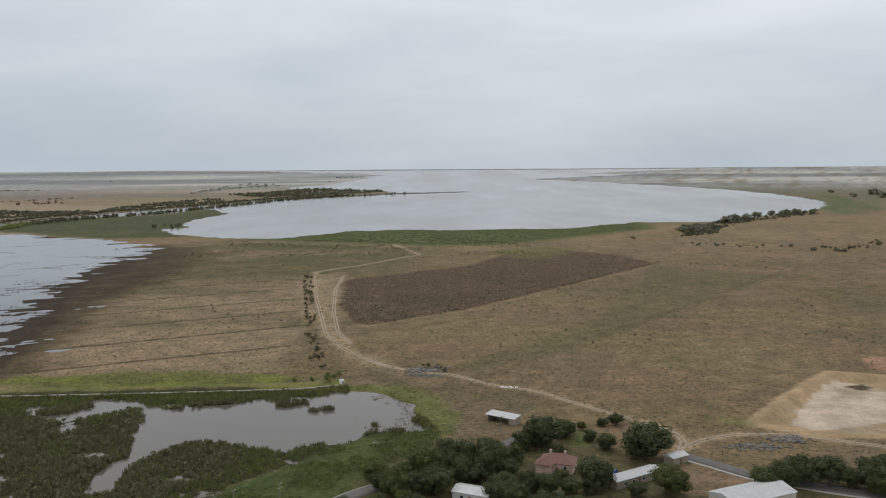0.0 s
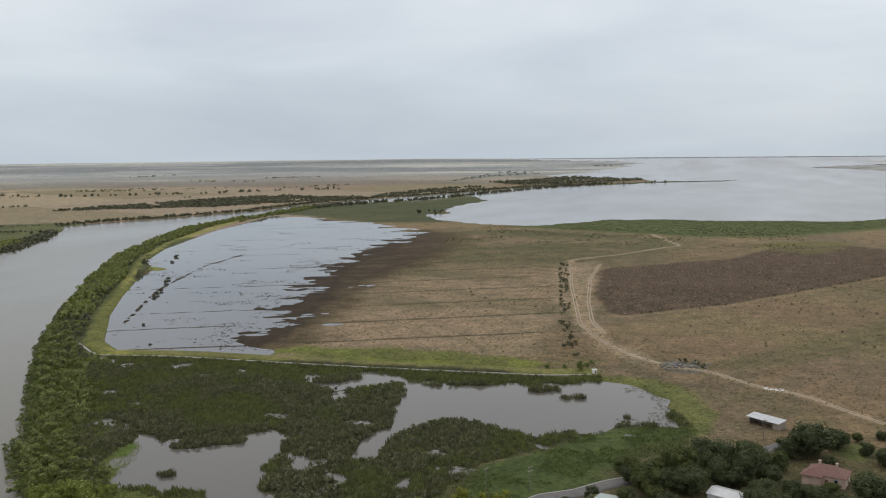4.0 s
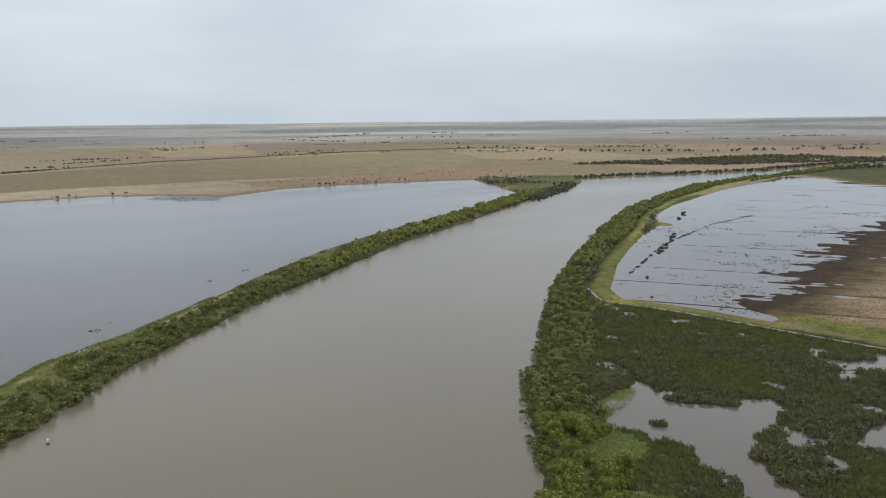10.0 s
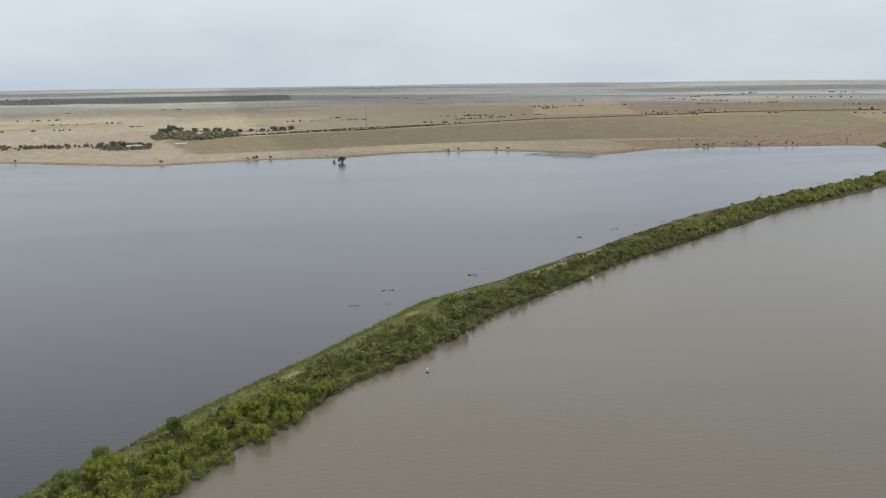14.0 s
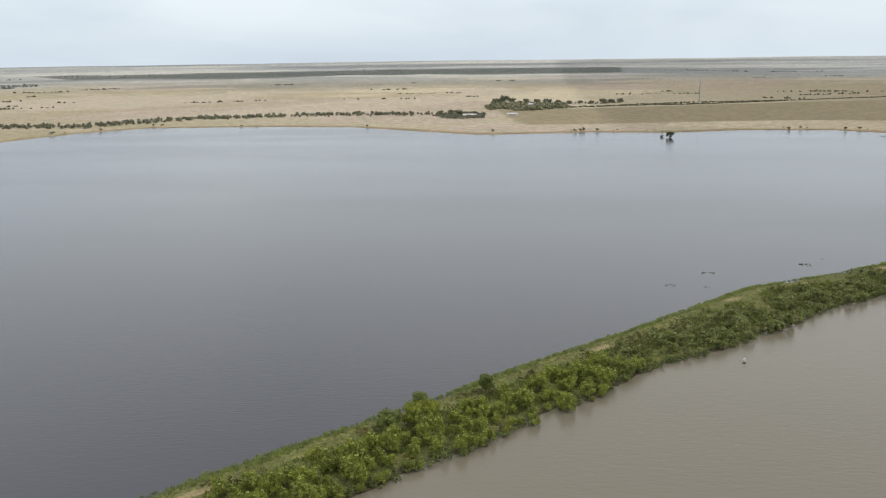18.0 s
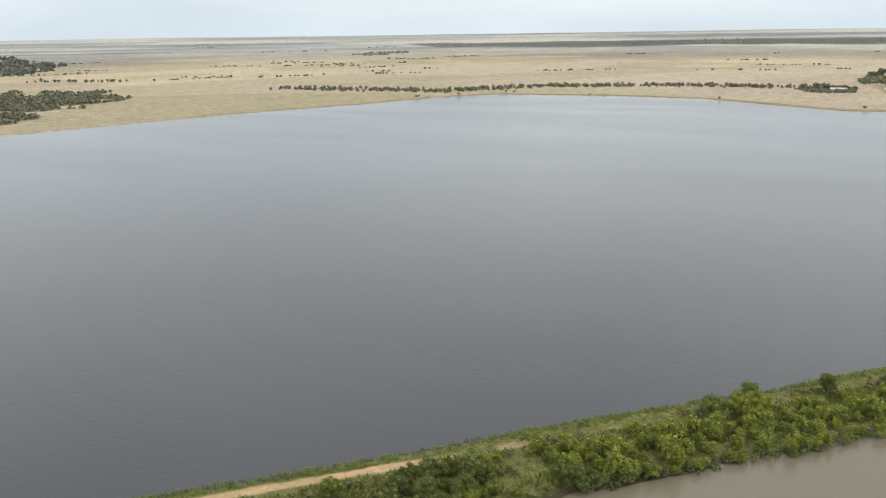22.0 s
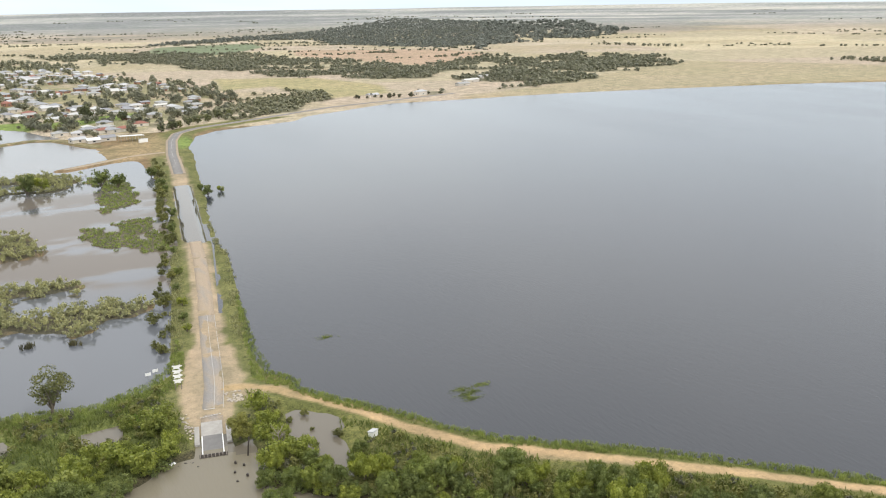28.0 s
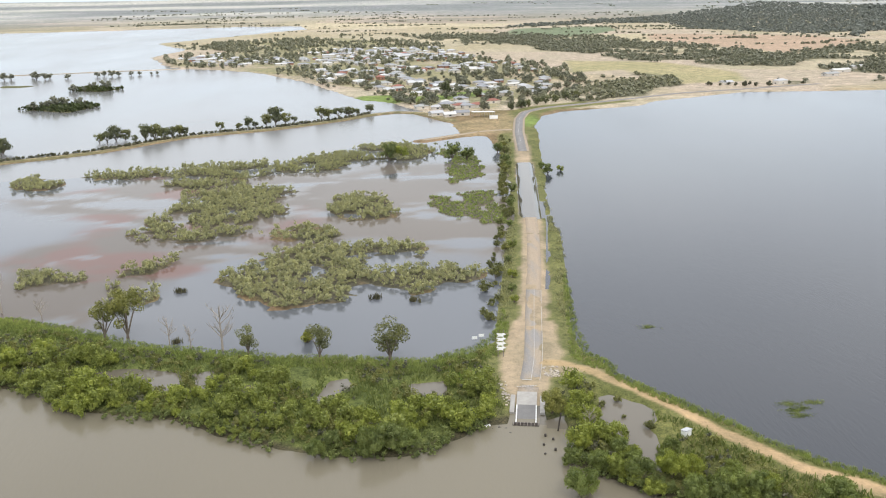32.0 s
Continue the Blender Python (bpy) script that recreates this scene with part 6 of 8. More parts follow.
def bank_shrubs(x, y):
    h, d = land(x, y)
    far = (d["lagoon"] > 4) & (d["lagoon"] < 34) & (x < -1080) & (fbm(x, y, 40.0, 3, 105) > 0.3)
    return far & (h > 0.2)


xy = spots(-1560, -760, -1080, 1080, 11.0, bank_shrubs)
stuff("lagoon_shore_shrubs", SHRUB, xy, rng.choice((0.5, 0.9, 1.6, 3.2), len(xy), p=(0.4, 0.3, 0.2, 0.1)), M_SALTBUSH, "dark shrubs along the far lagoon shore", "shrubs")
xy = spots(-900, 1600, -100, 3300, 24.0, lambda x, y: (np.abs(away(x, y, NORTH_SPIT, 60.0)) < 26) & (land(x, y)[0] > 0.3) & (fbm(x, y, 160.0, 2, 106) > -0.15))
stuff("spit_scrub", OUT, xy, rng.uniform(0.6, 1.3, len(xy)), M_SCRUB, "dark scrub on the green lake spit", "scrub")

for name, line, width, gap, size, label in (("fence_shrubs", FENCE_NORTH, 2, 6, 1.3, "dark shrubs along the paddock fence"),
                                            ("field_edge_shrubs", FIELD_EDGE, 2, 7, 1.1, "low shrubs along the edge of the ploughed field"),
                                            ("east_hedge", EAST_HEDGE, 8, 7, 2.8, "broken hedge of dark shrubs across the paddock"),
                                            ("yard_shrubs", [(-14, 484), (-4, 480), (3, 470)], 2, 1.6, 1.6, "dark shrubs beside the rubble yard")):
    xy = belt_spots(line, width, gap, 0.7)
    stuff(name, SHRUB, xy, size * rng.uniform(0.5, 1.3, len(xy)), M_SALTBUSH, label, "shrubs")

# grass tussocks that speckle the dry paddocks, clods on the ploughed field
TUSSOCK = [blades(260 + k, 5, 0.45, 0.5, 0.22, 0.7) for k in range(4)]


def dry(x, y):
    h, d = land(x, y)
    return (h > 0.25) & (away(x, y, MUD, 60.0) > 4) & (away(x, y, PLOUGHED, 60.0) > 2) & (d["pit"] > 10) & (d["levee"] > 16) & (d["marsh"] > 3)


xy = spots(-430, 445, -85, 1150, 4.6, lambda x, y: dry(x, y) & (fbm(x * 0.9 + y * 0.44, (y * 0.9 - x * 0.44) * 2.0, 40.0, 4, 151) > -0.1))
stuff("straw_tussocks", TUSSOCK, xy, rng.uniform(0.7, 1.7, len(xy)), M_STRAW, "pale straw tussocks in the dry paddock", "grass")
xy = spots(-85, 330, 420, 1050, 6.0, lambda x, y: dry(x, y) & (fbm(x, y, 60.0, 4, 152) > 0.0))
stuff("pale_tussocks", TUSSOCK, xy, rng.uniform(0.6, 1.4, len(xy)), M_STRAW, "sparse pale tussocks across the brown paddock", "grass")
xy = spots(-430, 330, 420, 1150, 7.0, lambda x, y: dry(x, y) & (fbm(x, y, 45.0, 4, 153) > -0.05))
stuff("dark_tussocks", TUSSOCK, xy, rng.uniform(0.7, 1.6, len(xy)), M_OLIVE, "olive tussocks across the dry paddocks", "grass")
xy = spots(-110, 600, 250, 1140, 4.2, lambda x, y: (away(x, y, PLOUGHED, 60.0) < -4) & (fbm(x, y, 30.0, 3, 154) > -0.5))
stuff("field_clods", TUSSOCK, xy, rng.uniform(1.3, 2.8, len(xy)), M_CLOD, "pale clods on the dark ploughed field", "soil", np.full(len(xy), 0.5))


def drowned(x, y):
    h, d = land(x, y)
    along, across = x * 0.899 + y * 0.438, -x * 0.438 + y * 0.899
    return (d["flood"] < 12) & (d["levee"] > 9) & (h < 0.15) & (fbm(x, y, 7.0, 3, 121) > -0.1) & (fbm(along * 0.5, across, 15.0, 4, 155) > 0.08 + 0.45 * step(5, 60, away(x, y, MUD, 90.0)))


xy = spots(-620, 430, -230, 1330, 2.8, drowned)
q = place_many(TUSSOCK, xy, np.full(len(xy), -0.05), rng.uniform(0.5, 1.7, len(xy)), np.full(len(xy), 0.6))
tagged(new("drowned_tussocks", quad_mesh("drowned_tussocks", q, M_MUDDY)), "dark drowned tussocks in the shallow flood", "grass", kind="stuff")
xy = spots(-45, 355, 5, 430, 1.6, lambda x, y: (away(x, y, POND_A, 20.0) > -9) & (away(x, y, POND_A, 20.0) < 2) & (x > -36) & (fbm(x, y, 6.0, 3, 156) > 0.0))
q = place_many(TUFT, xy, np.full(len(xy), -0.05), rng.uniform(0.5, 1.1, len(xy)), np.full(len(xy), 0.35))
tagged(new("pond_mats", quad_mesh("pond_mats", q, M_SALTBUSH)), "dark weed mats at the pond's shallow end", "weed", kind="stuff")

# ---- far trees and scrub ----
GUM_OUT = [foliage(300 + k, 8, 4.4, 0.6, 7.0, 28, 1.8, 0.2, 0.75) for k in range(5)]
GUM_FAR = [foliage(310 + k, 5, 4.6, 0.3, 5.0, 15, 2.6, 0.1, 0.85) for k in range(5)]


def inside(line, extra=0.0):
    return lambda x, y: away(x, y, line, 60.0) < extra


def field(line, gap, thin=-0.35, seed=111, ragged=0.0):
    pts = np.array(line)
    return spots(*pts.min(0), *pts.max(0), gap, lambda x, y: (away(x, y, line, 60.0) + ragged * fbm(x, y, 70.0, 4, 117) < 0) & (fbm(x, y, 60.0, 3, seed) > thin) & (land(x, y)[0] > 0.3))


for name, line, width, gap, fill, size, label in (
        ("road_belt", BELT_ROAD, 5, 1.7, 0.95, 0.42, "low dark hedge of trees along the far road"),
        ("road_hedge", ROAD_BELT_B, 5, 1.8, 0.95, 0.5, "low hedge of gums and shrubs behind the olive paddock"),
        ("shore_belt", BELT_SHORE, 40, 1.7, 0.9, 0.85, "belt of dark gums behind the lagoon shore"),
        ("grove_row", [(x, y) for x, y, w in FARM_GROVE[2:13]], 9, 3.5, 0.9, 0.6, "low gums in a row beside the far farm"),
        ("far_belt", BELT_FAR, 14, 9, 0.9, 1.2, "distant shelter belt of gums"),
        ("farm_belt", BELT_FARM, 30, 14, 0.75, 1.1, "scattered gums across the far farm"),
        ("spit_belt", SPIT_BELT, 22, 4.0, 0.9, 1.0, "dark gums along the green lake spit"),
        ("far_bank_belt", [(x - 14, y + 6) for x, y in FARM_BANK], 12, 2.0, 0.9, 0.7, "brown-olive scrub along the far river bank"),
        ("levee_end_scrub", [(x + 12, y + 4) for x, y in LEVEE_END[:4]], 14, 1.0, 0.95, 0.68, "dense green willows on the levee's end"),
        ("causeway_scrub", [(x - 4, y - 6) for x, y in CAUSEWAY[:11]], 2.4, 0.8, 0.95, 0.3, "low green scrub along the causeway")):
    xy = belt_spots(line, width, gap, fill)
    stuff(name, GUM_OUT, xy, size * rng.uniform(0.6, 1.3, len(xy)), M_SCRUB if name in ("spit_belt", "causeway_scrub", "farm_belt", "road_belt", "road_hedge", "far_bank_belt", "levee_end_scrub") else M_GUM_HAZED, label, "trees", sink=0.8 if name != "causeway_scrub" else 0.3)
for name, line, gap, size, thin, kinds, label in (
        ("river_scrub", FARM_SCRUB, 9.5, 1.0, -0.55, GUM_OUT, "dark scrub along the far river bank"),
        ("point_scrub", TIP_SCRUB, 9, 0.55, -0.1, GUM_OUT, "green scrub on the levee's end"),
        ("west_forest", WEST_FOREST, 17, 0.6, -0.75, GUM_FAR, "long band of forest on the far plain, colour blued for haze"),
        ("west_groves", WEST_GROVES, 16, 1.0, -0.3, GUM_FAR, "scattered groves on the far plain"),
        ("farm_grove", GROVE_A, 8, 1.25, -0.5, GUM_OUT, "dense grove of dark gums round the far farm"),
        ("yard_grove", GROVE_B, 7, 0.85, -0.6, GUM_OUT, "low trees round the farm yard"),
        ("spit_woods", SPIT_WOODS, 11, 1.0, -0.3, GUM_OUT, "low dark gums along the lake spit"),
        ("wooded_point", WOODED_POINT, 14, 1.2, -0.4, GUM_OUT, "dark low wood on the lake's point"),
        ("headland_scrub", HEADLAND, 24, 1.0, -0.3, GUM_FAR, "dark scrub on the far headland"),
        ("lake_shore_woods", EAST_SHORE_WOODS, 9, 0.75, -0.4, GUM_OUT, "dark gums along the lake shore"),
        ("lake_shore_copse", SHORE_COPSE, 9, 0.8, -0.25, GUM_OUT, "dark copse of gums at the corner of the lake"),
        ("shore_thicket", TIP_MARSH, 12, 0.35, -0.2, GUM_OUT, "low scrub on the marshy levee end"),
        ("bare_shore_shrubs", SHORE_BARE, 24, 0.35, 0.0, GUM_OUT, "dark shrubs on the bare lagoon shore"),
        ("town_bush", BUSH1, 11, 1.05, -0.3, GUM_OUT, "grey-green woodland behind the town"),
        ("shore_bush", BUSH2, 11, 1.1, -0.25, GUM_OUT, "dark woodland beside the lagoon"),
        ("shore_bush_edge", BUSH4, 12, 1.1, -0.4, GUM_OUT, "dark woodland edge above the shore"),
        ("road_bush", ROADSIDE_BUSH, 9, 0.95, -0.35, GUM_OUT, "gums and shrubs beside the town road"),
        ("far_forest", FOREST, 15, 1.2, -0.9, GUM_FAR, "dark pine forest on the far plain"),
        ("far_bush", BUSH3, 24, 2.4, -0.1, GUM_FAR, "patches of dark woodland on the far plain")):
    xy = field(line, gap, thin, ragged=38.0 if line in (BUSH1, BUSH2, FOREST, BUSH4) else 10.0)
    stuff(name, kinds, xy, size * rng.uniform(0.5, 1.3, len(xy)), M_FOREST_HAZED if line is FOREST or line is BUSH3 else M_PINE_HAZED if kinds is GUM_FAR else M_SCRUB if line in (FARM_SCRUB, TIP_SCRUB, SPIT_WOODS, WOODED_POINT, EAST_SHORE_WOODS, SHORE_COPSE, TIP_MARSH, SHORE_BARE) else M_GUM_HAZED, label, "trees", rng.uniform(0.55, 0.85, len(xy)), sink=0.5)


def hedge_lines(count, r0, r1, a0, a1, seed):
    """Far hedges and groves: short straight rows of low trees, turned to lie across the drone's view."""
    g = np.random.default_rng(seed)
    out = []
    for _ in range(count):
        a, r = np.radians(g.uniform(a0, a1)), r0 * (r1 / r0) ** g.uniform(0, 1)
        c = np.array((-np.sin(a), np.cos(a))) * r
        turn = a + g.normal(0, 0.25) + (0.4 if g.uniform() < 0.12 else 0)
        long = g.uniform(20, 160) * (r / 1500)
        n = int(long / 9 * g.uniform(0.4, 1.0)) + 1
        k = g.uniform(-0.5, 0.5, n) * long
        out.append(c + np.stack((np.cos(turn) * k, np.sin(turn) * k), -1) + g.normal(0, 5, (n, 2)))
    p = np.concatenate(out)
    h, d = land(p[:, 0], p[:, 1])
    keep = (h > 0.5) & (unit(p) < 4600) & (unit(p) > 1500) & ((away(p[:, 0], p[:, 1], OLIVE_PADDOCK, 40.0) > 15))
    return p[keep]


for name, args, label in (("plain_hedges", (60, 2300, 4500, 55, 150, 11), "distant hedges and groves across the dry plain"),
                          ("north_hedges", (40, 2000, 4500, 20, 60, 12), "distant hedges along the farms beyond the river"),
                          ("town_hedges", (190, 1900, 4400, 150, 196, 13), "hedges and groves behind the town")):
    xy = hedge_lines(*args)
    stuff(name, GUM_FAR, xy, rng.uniform(0.5, 1.0, len(xy)), M_GUM_HAZED, label, "trees", sink=0.8)


def trees_at(rows, models, tall=1.0):
    a = np.array(rows)
    put_trees(models, a[:, :2], a[:, 2] / 8.0, None, tall)


def gums(seed, count, leaf, label, group, n=3, low=1.0, high=8.2, material=None, spread=4.0, lobes=15, name="gum_tree", core=1):
    return [tree_model(name, seed + k, spread, low, high, count, leaf, material or M_GUM, label, "tree", group, 0.26, lobes, 0.35, core=core, lobe=(0.24, 0.42)) for k in range(n)]


trees_at([(x, y, w) for x, y, w in CAUSEWAY_TREES], gums(400, 700, 0.42, "rounded gum tree on the flooded causeway", "causeway gums", 4, 0.4, 6.4, M_CAUSEWAY))
trees_at([(x, y, 1.1 * w) for x, y, w in [(a, b, c * (0.72 if b > -1000 else 1.0)) for a, b, c in DAM_TREES]], gums(410, 160, 0.9, "gum tree standing in the far flood water", "flood gums", 2, 0.5, 6.0, M_GUM_HAZED, 4.4))
trees_at([(x, y, 0.8 * w) for x, y, w in FARM_GROVE[:20]], gums(420, 160, 0.95, "dark gum in the grove by the far farm", "farm gums", 3, 0.0, 4.4, M_GUM_HAZED, 4.8))
trees_at([(x, y, 0.75 * w) for x, y, w in FARM_GROVE[20:]], gums(426, 160, 0.95, "low dark bush standing at the lagoon edge", "shore bushes", 2, 0.2, 4.5))
trees_at([(x, y, 0.55 * w) for x, y, w in SPIT_TREES], gums(430, 120, 1.1, "dark gum on the long lake spit", "spit gums", 2, 0.0, 3.8, M_GUM_HAZED, 4.8))
trees_at([(x, y, 1.3 * w) for x, y, w in LAKE_TREES], gums(440, 140, 1.0, "dark gum beside the lake shore", "lake gums", 2, 0.0, 3.8, M_GUM_HAZED, 4.8))

shore_garden = np.concatenate((belt_spots([(-399, -1023), (-467, -999)], 9, 5, 0.9), belt_spots([(-498, -1027), (-513, -1018), (-481, -1029)], 12, 6, 0.9)))
put_trees(gums(446, 200, 0.8, "dark garden tree round the shore houses", "shore garden trees", 2, 0.3, 5.5, M_SCRUB, name="garden_tree"), shore_garden, rng.uniform(0.5, 1.2, len(shore_garden)))
for name, line in (("islet_scrub", ISLET_TREES_A), ("far_islet_scrub", ISLET_TREES_B)):
    pts = np.array(line)
    xy = spots(*(pts.min(0) - 5), *(pts.max(0) + 5), 5.0, lambda x, y: away(x, y, line, 20.0) < 3)
    stuff(name, GUM_OUT, xy, rng.uniform(0.4, 0.85, len(xy)), M_GUM, "dense low scrub on a small flood island", "scrub", sink=0.4)

# ---- far farm, mast ----
M_WALL = surface("pale_render", (0.58, 0.54, 0.48), 0.85, 0.12, 2.0, 0.15, per_object=0.12)
M_BRICK = surface("red_brown_brick", (0.30, 0.16, 0.11), 0.85, 0.2, 0.6, 0.3, per_object=0.15)
M_ROOF_PALE = surface("pale_metal_roof", (0.46, 0.465, 0.47), 0.45, 0.10, 3.0, 0.1, 0.0, 0.12)
M_WHITE_ROOF = surface("bright_white_metal_roof", (0.66, 0.66, 0.65), 0.45, 0.06, 3.0, 0.05)
M_ROOF_GREY = surface("grey_metal_roof", (0.26, 0.27, 0.285), 0.5, 0.15, 3.0, 0.1, 0.0, 0.2)
M_ROOF_RED = surface("terracotta_tile_roof", (0.27, 0.115, 0.085), 0.8, 0.22, 0.7, 0.4, 0.0, 0.12)
M_GLASS = surface("dark_window_glass", (0.03, 0.035, 0.04), 0.08, 0.1, 1.0, 0.0)
M_FRAME = surface("white_painted_frame", (0.72, 0.71, 0.68), 0.5, 0.06, 0.5, 0.05)
M_DOOR = surface("brown_timber_door", (0.16, 0.09, 0.06), 0.6, 0.2, 0.4, 0.2)
M_STEEL = surface("galvanised_steel", (0.42, 0.43, 0.44), 0.4, 0.15, 0.6, 0.05, 0.7)


def roof_mesh(w, d, h, rise, style, over=0.5):
    """Roof slab over a w x d plan on walls of height h."""
    bm = bmesh.new()
    x, y = w / 2 + over, d / 2 + over
    e0 = h - 0.02
    inset = min(y, x * 0.9) if style == "hip" else 0.0
    base = [(-x, -y, e0), (x, -y, e0), (x, y, e0), (-x, y, e0)]
    if style == "lean":
        top = [(-x, -y, e0 + 0.15), (x, -y, e0 + 0.15), (x, y, e0 + 0.15 + rise), (-x, y, e0 + 0.15 + rise)]
        lo = [bm.verts.new(v) for v in [(a, b, c - 0.15) for a, b, c in top]]
        hi = [bm.verts.new(v) for v in top]
        bm.faces.new(lo[::-1]), bm.faces.new(hi)
        for k in range(4):
            bm.faces.new((lo[k], lo[(k + 1) % 4], hi[(k + 1) % 4], hi[k]))
        return bm
    lo = [bm.verts.new(v) for v in base]
    hi = [bm.verts.new((a, b, c + 0.16)) for a, b, c in base]
    r0, r1 = bm.verts.new((-x + inset, 0, e0 + 0.16 + rise)), bm.verts.new((x - inset, 0, e0 + 0.16 + rise))
    bm.faces.new(lo[::-1])
    for k in range(4):
        bm.faces.new((lo[k], lo[(k + 1) % 4], hi[(k + 1) % 4], hi[k]))
    bm.faces.new((hi[0], hi[1], r1, r0)), bm.faces.new((hi[2], hi[3], r0, r1))
    bm.faces.new((hi[1], hi[2], r1)), bm.faces.new((hi[3], hi[0], r0))
    return bm


def window_part(parent, side, off, w, d, width, z0, height):
    """A framed window set proud of a wall; side 0 front, 1 right, 2 back, 3 left."""
    turn = pose(0, 0, 0, 0, 0, 90 * side)
    depth = (d if side % 2 == 0 else w) / 2
    bm = bmesh.new()
    box(bm, off - width / 2 - 0.1, -depth - 0.08, z0 - 0.1, off + width / 2 + 0.1, -depth - 0.01, z0 + height + 0.1)
    bm.transform(turn)
    fr = part("window", bm, M_FRAME, parent)
    bm = bmesh.new()
    box(bm, off - width / 2, -depth - 0.10, z0, off + width / 2, -depth - 0.084, z0 + height)
    bm.transform(turn)
    part("pane", bm, M_GLASS, fr)


def building(name, m, w, d, h, rise, style, wall_mat, roof_mat, openings, label, category, group="", door=(0, 0.0, 1.0, 2.1), over=0.5):
    root = empty(name, m, label, category, group)
    bm = bmesh.new()
    box(bm, -w / 2, -d / 2, -0.6, w / 2, d / 2, h)
    if style == "gable":
        for s in (-1, 1):
            a, b, c = (bm.verts.new((s * w / 2, -d / 2, h)), bm.verts.new((s * w / 2, d / 2, h)), bm.verts.new((s * w / 2, 0, h + rise)))
            bm.faces.new((a, b, c) if s > 0 else (c, b, a))
    part("wall", bm, wall_mat, root)
    part("roof", roof_mesh(w, d, h, rise, style, over), roof_mat, root)
    for side, off, width, z0, height in openings:
        window_part(root, side, off, w, d, width, z0, height)
    if door:
        side, off, width, height = door
        depth = (d if side % 2 == 0 else w) / 2
        bm = bmesh.new()
        box(bm, off - width / 2, -depth - 0.06, -0.1, off + width / 2, -depth - 0.01, height)
        bm.transform(pose(0, 0, 0, 0, 0, 90 * side))
        part("door", bm, M_DOOR, root)
    return root


FOUR = [(0, -3.5, 1.8, 0.9, 1.3), (0, 3.5, 1.8, 0.9, 1.3), (2, 0, 2.2, 0.9, 1.3), (1, 0, 1.6, 0.9, 1.3), (3, 0, 1.6, 0.9, 1.3)]
town_models = []
for k, (w, d, style, roof_mat, wall_mat, label) in enumerate((
        (18, 10, "hip", M_ROOF_PALE, M_WALL, "single-storey pale house with a white metal hip roof"),
        (16, 11, "hip", M_ROOF_GREY, M_WALL, "single-storey pale house with a grey hip roof"),
        (20, 9, "gable", M_ROOF_PALE, M_WALL, "long pale house with a white gable roof"),
        (15, 10, "hip", M_ROOF_RED, M_BRICK, "brick house with a terracotta hip roof"),
        (14, 9, "gable", M_ROOF_GREY, M_BRICK, "small brick house with a grey gable roof"),
        (12, 8, "gable", M_ROOF_PALE, M_ROOF_PALE, "pale metal shed with a white gable roof"))):
    town_models.append(building("house", Matrix.Identity(4), w, d, 2.9, 1.9 if style == "hip" else 1.6, style, wall_mat, roof_mat, FOUR, label, "house", "town houses"))


def town_place(x, y):
    h, d = land(x, y)
    return (away(x, y, TOWN, 60.0) < -10) & (h > 0.6) & (d["road"] > 16) & (fbm(x, y, 120.0, 2, 141) > -0.25) & (np.minimum(away(x, y, LAWN, 30.0), away(x, y, LAWN_B, 30.0)) > 5)


lots = spots(-320, -2250, 420, -840, 28.0, town_place)
lots = lots[np.argsort(unit(lots))][:290]
used_models = set()
for x, y in lots:
    k = rng.choice(6, p=(0.14, 0.46, 0.08, 0.03, 0.22, 0.07))
    m = pose(x, y, float(height_at(np.array([[x, y]]))[0]), 0, 0, 20 + 90 * rng.integers(0, 2) + rng.normal(0, 6))
    if k in used_models:
        ob = copy_thing(town_models[k], m)
    else:
        used_models.add(k)
        ob = town_models[k]
        ob.matrix_basis = m
    s = rng.uniform(0.8, 1.15)
    ob.scale = (s, s, rng.uniform(0.9, 1.25))


def town_tree_place(x, y):
    h, d = land(x, y)
    clear = np.min(np.hypot(x[:, None] - lots[None, :, 0], y[:, None] - lots[None, :, 1]), 1) > 11
    return (away(x, y, TOWN, 60.0) < 25) & (h > 0.6) & (d["road"] > 12) & clear & (fbm(x, y, 90.0, 3, 142) > -0.2)


xy = spots(-340, -2300, 440, -840, 17.0, town_tree_place)
near_town = np.argsort(unit(xy))[:200]
rest = np.setdiff1d(np.arange(len(xy)), near_town)
put_trees(gums(450, 190, 0.85, "dark garden tree between the town houses", "town trees", 4, 0.0, 5.0, M_GUM_HAZED, 4.4, name="garden_tree"), xy[near_town], rng.choice((0.6, 0.9, 1.3, 1.7), len(near_town)))
stuff("town_trees_far", GUM_OUT, xy[rest], rng.uniform(0.6, 1.5, len(rest)), M_GUM_HAZED, "trees across the far side of the town", "trees", sink=0.8)

